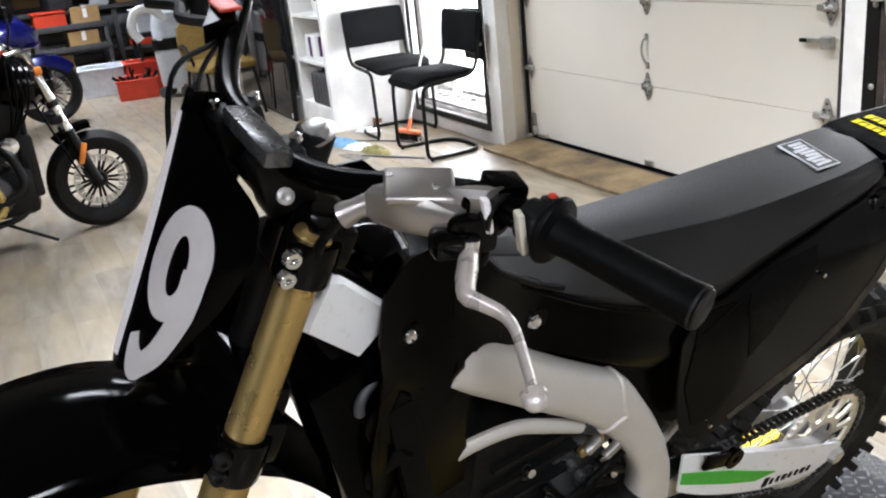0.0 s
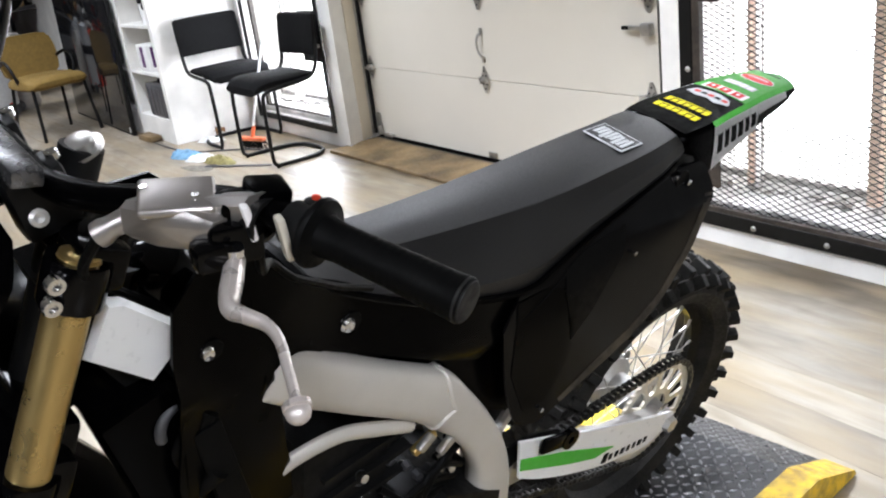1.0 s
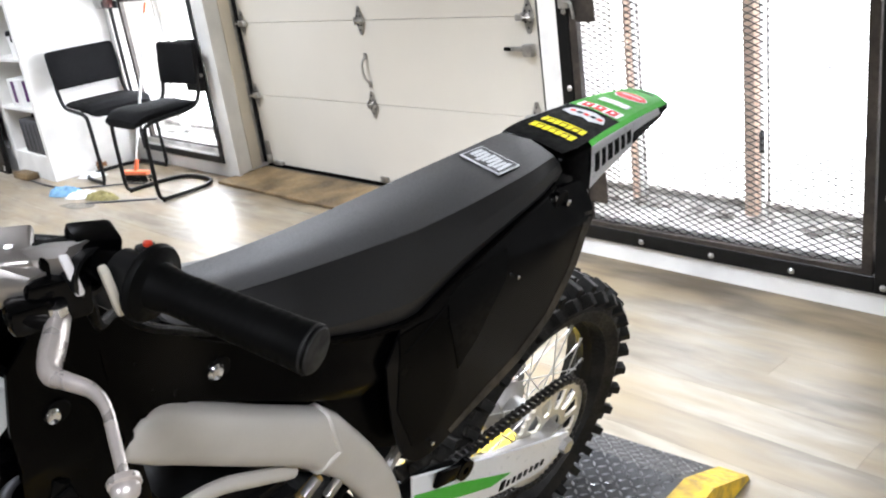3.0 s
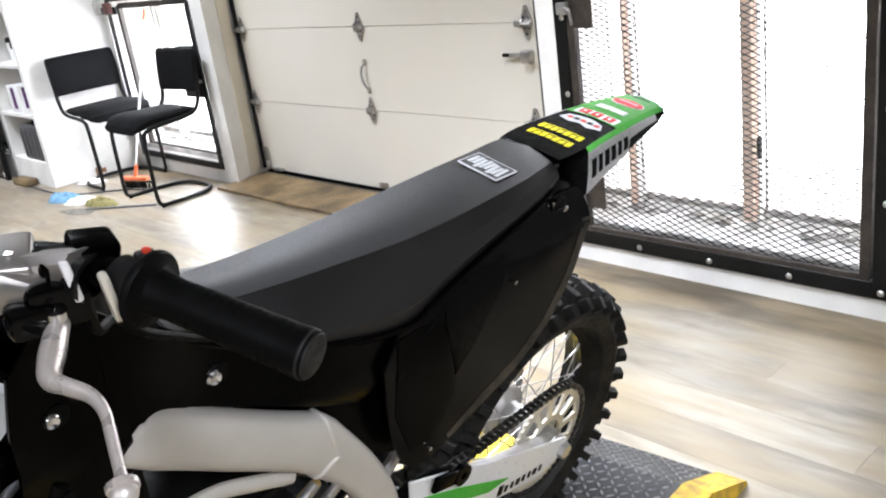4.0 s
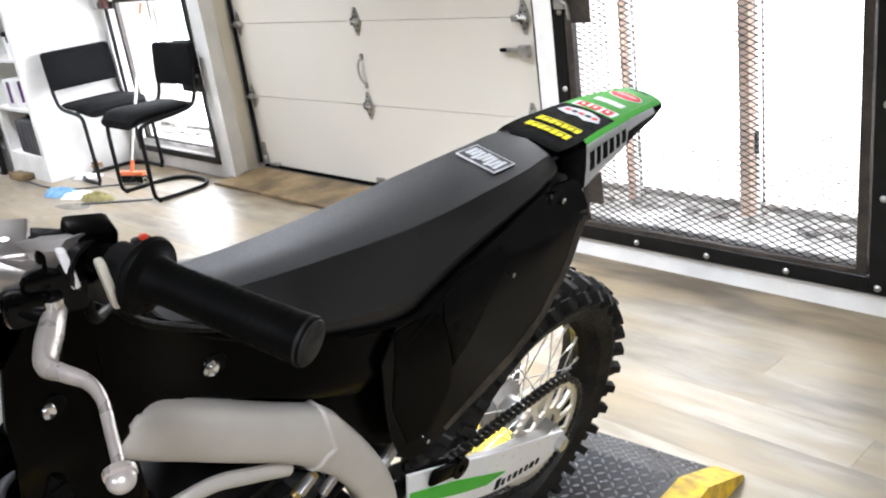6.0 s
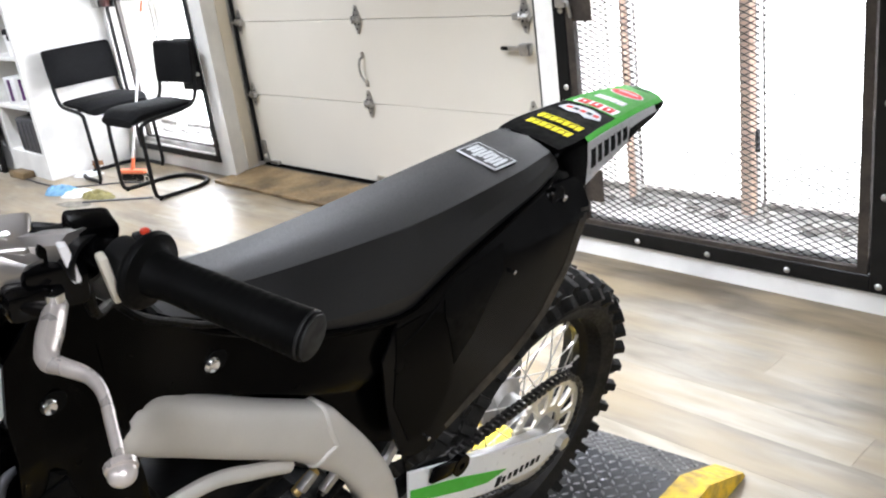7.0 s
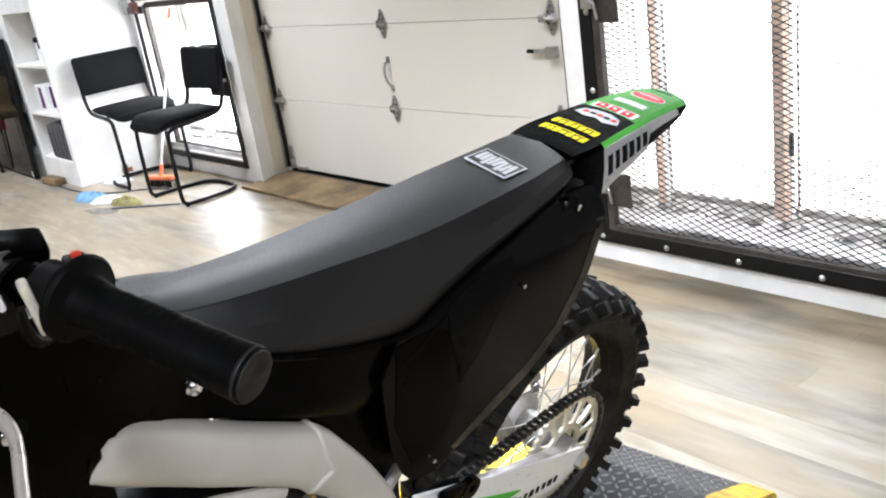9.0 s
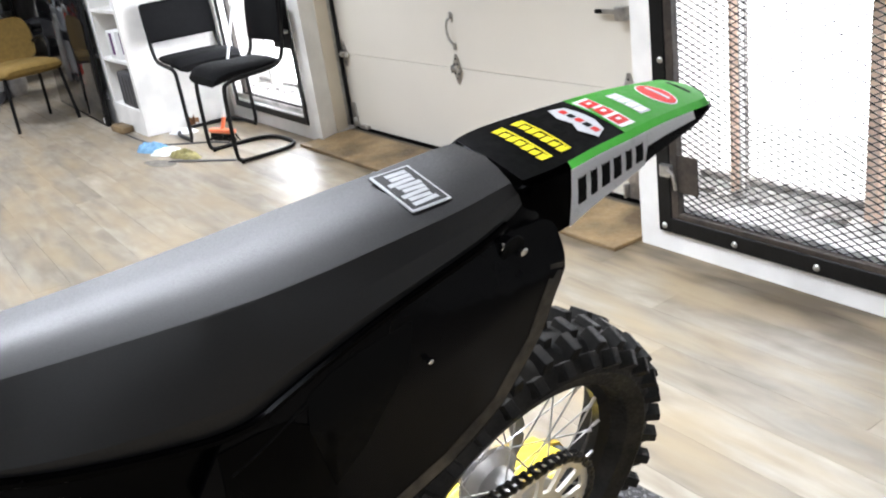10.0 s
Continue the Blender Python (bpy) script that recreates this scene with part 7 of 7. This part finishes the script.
# long bench with heaps behind
bn = tagged(thing("work_bench", pose(-9.2, -2.3, 0)), "long cluttered grey work bench along the back wall", "bench")
part("top", boxes(((0, 0, 0.86), (0.8, 4.6, 0.05)), bev=0.006), GREYP, bn)
for y in (-2.1, -0.7, 0.7, 2.1):
    part("leg", boxes(((0.33, y, 0.42), (0.06, 0.06, 0.83)), bev=0.004), GREYP, bn)
part("under_shelf", boxes(((0, 0, 0.30), (0.7, 4.4, 0.04)), bev=0.004), GREYP, bn)
rnd = random.Random(17)
mats = (CARD, DARKM, WHITEP, GREYP, REDP, CLEARP, DARKG, BLUEP, STEEL, DARKM, CARD)
for k in range(46):
    y = -4.4 + 4.2 * rnd.random()
    low = rnd.random() < 0.4
    s = (rnd.uniform(0.15, 0.4), rnd.uniform(0.12, 0.42), rnd.uniform(0.08, 0.26))
    z = 0.32 if low else 0.885 + (0.0 if k % 3 else 0.2)
    mt_ = rnd.choice(mats)
    if k % 2:
        bm = bmesh.new()
        tube(bm, spline([(0, -s[1] / 2, s[2] * 0.4), (0.05, 0, s[2] * 0.7), (0, s[1] / 2, s[2] * 0.4)]), s[2] * 0.4, 10, flat=1.3)
    else:
        bm = boxes(((0, 0, s[2] / 2), s), bev=0.012)
    ob = part("workshop_item", bm, mt_)
    ob.matrix_world = pose(-9.0 + rnd.uniform(-0.15, 0.15), y, z, 0, 0, rnd.uniform(-20, 20))
    tagged(ob, "small box or part among the bench clutter", "workshop item", "bench clutter")
# shelving unit and panels behind
su = tagged(thing("metal_shelving", pose(-10.2, -2.4, 0)), "dark metal shelving filled with boxes", "shelf")
for z in (0.4, 0.9, 1.4, 1.9):
    part("shelf", boxes(((0, 0, z), (0.5, 4.0, 0.03))), DARKG, su, smooth=False)
for y in (-2, -0.7, 0.7, 2):
    part("post", boxes(((0.23, y, 1.05), (0.04, 0.04, 2.1))), DARKG, su, smooth=False)
for k in range(30):
    s = (0.35, rnd.uniform(0.2, 0.5), rnd.uniform(0.15, 0.38))
    ob = part("shelf_box", boxes(((0, 0, s[2] / 2), s), bev=0.008), rnd.choice(mats))
    ob.matrix_world = pose(-10.18, -4.2 + 3.7 * rnd.random(), rnd.choice((0.416, 0.916, 1.416)), 0, 0, rnd.uniform(-5, 5))
    tagged(ob, "storage box on the back shelving", "box", "shelf boxes")


def washer(m):
    c = tagged(thing("shop_vacuum", m), "grey shop vacuum with clear dome and white hose", "vacuum cleaner")
    part("drum", revolve(bmesh.new(), [(0.0001, 0.10), (0.15, 0.10), (0.17, 0.45), (0.16, 0.52), (0.0001, 0.52)], None, 24), GREYG, c, "pale grey drum")
    part("band", revolve(bmesh.new(), [(0.155, 0.50), (0.178, 0.50), (0.18, 0.60), (0.155, 0.62)], None, 24, wrap=True), DARKM, c, "black band")
    part("dome", revolve(bmesh.new(), [(0.0001, 0.60), (0.16, 0.60), (0.165, 0.72), (0.13, 0.86), (0.0001, 0.92)], None, 24), CLEARP, c, "milky clear dome")
    part("hose", tube(bmesh.new(), spline([(0.1, -0.02, 0.80), (0.13, -0.15, 0.92), (0.12, -0.30, 0.90), (0.10, -0.36, 0.74), (0.1, -0.30, 0.62)]), 0.045, 14), WHITEP, c, "white corrugated hose")
    for a in (20, 110, 200, 290):
        part("wheel", revolve(bmesh.new(), [(0.0001, -0.02), (0.06, -0.02), (0.06, 0.02), (0.0001, 0.02)], pose(0.16 * math.cos(radians(a)), 0.16 * math.sin(radians(a)), 0.06, 0, 90, 0), 16), GREYP, c)
        part("caster_arm", boxes(((0.13 * math.cos(radians(a)), 0.13 * math.sin(radians(a)), 0.11), (0.05, 0.05, 0.05)), bev=0.01), REDP, c)
    return c


washer(pose(-5.92, -1.47, 0, 0, 0, 0))
# folded orange cone and pipe beside
tagged(part("pressure_tank", revolve(bmesh.new(), [(0.0001, 0), (0.10, 0), (0.13, 0.06), (0.13, 0.66), (0.08, 0.76), (0.03, 0.78), (0.03, 0.84), (0.0001, 0.84)], pose(-6.10, -1.20, 0.0), 24), ALU), "silver pressure cylinder behind the vacuum", "tank")
# ---- lift under the bike ----
LIFT = pose(*(BO - 0.012 * BL)[:2], 0, 0, 0, math.degrees(math.atan2(BH.y, BH.x)))
lift = tagged(thing("motorcycle_lift", LIFT), "low lift with dark tread plate and scuffed yellow edges", "motorcycle lift")
PZ = 0.088
LY0, LY1 = -0.33, 0.352
LX0, LX1, LXT = -0.365, 2.0, -0.54
bm = bmesh.new()
loft(bm, [[(x, y, z) for x, z in ((LX0, PZ - 0.006), (LX1, PZ - 0.006), (LX1, 0.004), (LXT + 0.004, 0.004))] for y in (LY0, LY1 - 0.075)])
part("deck", bm, DPLATE, lift, "dark tread plate deck", smooth=False)
bm = bmesh.new()
for a, b in (((LX0, PZ - 0.005), (LX1, PZ - 0.005)), ((LXT, 0.008), (LX0, PZ - 0.005))):
    loft(bm, [[(a[0], y, a[1]), (b[0], y, b[1]), (b[0], y, b[1] + 0.004), (a[0], y, a[1] + 0.004)] for y in (LY0, LY1 - 0.075)])
part("tread_plate", bm, DPLATE, lift, smooth=False)
STEELD = material("worn_tread_studs", (0.30, 0.30, 0.31), 0.30, 0.7, vary=0.3, scale=12)
bm = bmesh.new()
pit = 0.0235
for i in range(int((0.95 - LXT) / pit)):
    for j in range(int((LY1 - 0.08 - LY0) / pit)):
        x, y = LXT + 0.015 + i * pit, LY0 + 0.015 + j * pit
        on_slope = x < LX0
        z = 0.012 + (x - LXT) * (PZ - 0.013) / (LX0 - LXT) if on_slope else PZ - 0.001
        tilt = -math.degrees(math.atan2(PZ - 0.013, LX0 - LXT)) if on_slope else 0
        a = 45 if (i + j) % 2 else -45
        m = pose(x, y, z, 0, tilt, 0) @ pose(0, 0, 0, 0, 0, a)
        vs = [bm.verts.new(m @ Vector(q)) for q in ((-0.0118, 0, 0), (0, -0.0040, 0), (0.0118, 0, 0), (0, 0.0040, 0), (-0.005, 0, 0.0034), (0.005, 0, 0.0034))]
        for q in ((0, 1, 4), (1, 5, 4), (1, 2, 5), (2, 3, 5), (3, 4, 5), (3, 0, 4)):
            bm.faces.new([vs[k] for k in q])
td = part("tread_studs", bm, STEELD, lift, smooth=False)
td["kind"] = "stuff"
for y0, y1 in ((LY1 - 0.075, LY1), (LY0 - 0.03, LY0)):
    bm = bmesh.new()
    loft(bm, [[(x, y, z) for x, z in ((LXT - 0.01, 0.003), (LXT, 0.02), (LX0, PZ + 0.004), (LX1, PZ + 0.004), (LX1, 0.003))] for y in (y0, y1)])
    e = part("yellow_edge", bm, YELLOWP, lift, "scuffed yellow edge rail", smooth=False)
part("yellow_board", boxes(((-0.26, -0.24, PZ + 0.006), (0.36, 0.15, 0.010)), bev=0.003), YBOARD, lift, "yellow plate on the deck behind the wheel")

# ---- floor planks ----
rnd = random.Random(21)
pw, pl = 0.152, 1.22
plank_mesh = {}


def plank_data(length):
    key = round(length, 2)
    if key not in plank_mesh:
        bm = bmesh.new()
        g = 0.00025
        x0, x1, y0, y1, b = g, length - g, g, pw - g, 0.0004
        lo = [bm.verts.new(p) for p in ((x0, y0, -0.008), (x1, y0, -0.008), (x1, y1, -0.008), (x0, y1, -0.008))]
        mi = [bm.verts.new(p) for p in ((x0, y0, -b), (x1, y0, -b), (x1, y1, -b), (x0, y1, -b))]
        up = [bm.verts.new(p) for p in ((x0 + b, y0 + b, 0), (x1 - b, y0 + b, 0), (x1 - b, y1 - b, 0), (x0 + b, y1 - b, 0))]
        for a, c in ((lo, mi), (mi, up)):
            for k in range(4):
                bm.faces.new((a[k], a[(k + 1) % 4], c[(k + 1) % 4], c[k]))
        bm.faces.new(up)
        me = bpy.data.meshes.new("plank")
        bm.to_mesh(me)
        bm.free()
        me.materials.append(PLANK)
        plank_mesh[key] = me
    return plank_mesh[key]


rest = []
for r in range(59):
    y = -0.06 - (r + 1) * pw
    x = -10.9 - rnd.choice((0, 0.2, 0.41, 0.61, 0.81, 1.0))
    while x < 10.9:
        if -3.6 < x + pl / 2 < 3.9 and y > -4.3:
            ob = new("plank", plank_data(pl))
            ob.location = (x, y, 0)
            ob.parent = floor
        else:
            rest.append((x, y))
        x += pl
far = bmesh.new()
for x, y in rest:
    vs = [far.verts.new(p) for p in ((x + 0.001, y + 0.001, -0.0004), (x + pl - 0.001, y + 0.001, -0.0004), (x + pl - 0.001, y + pw - 0.001, -0.0004), (x + 0.001, y + pw - 0.001, -0.0004))]
    far.faces.new(vs)
fo = part("far_planks", far, PLANK, floor, smooth=False)
fo["kind"] = "stuff"
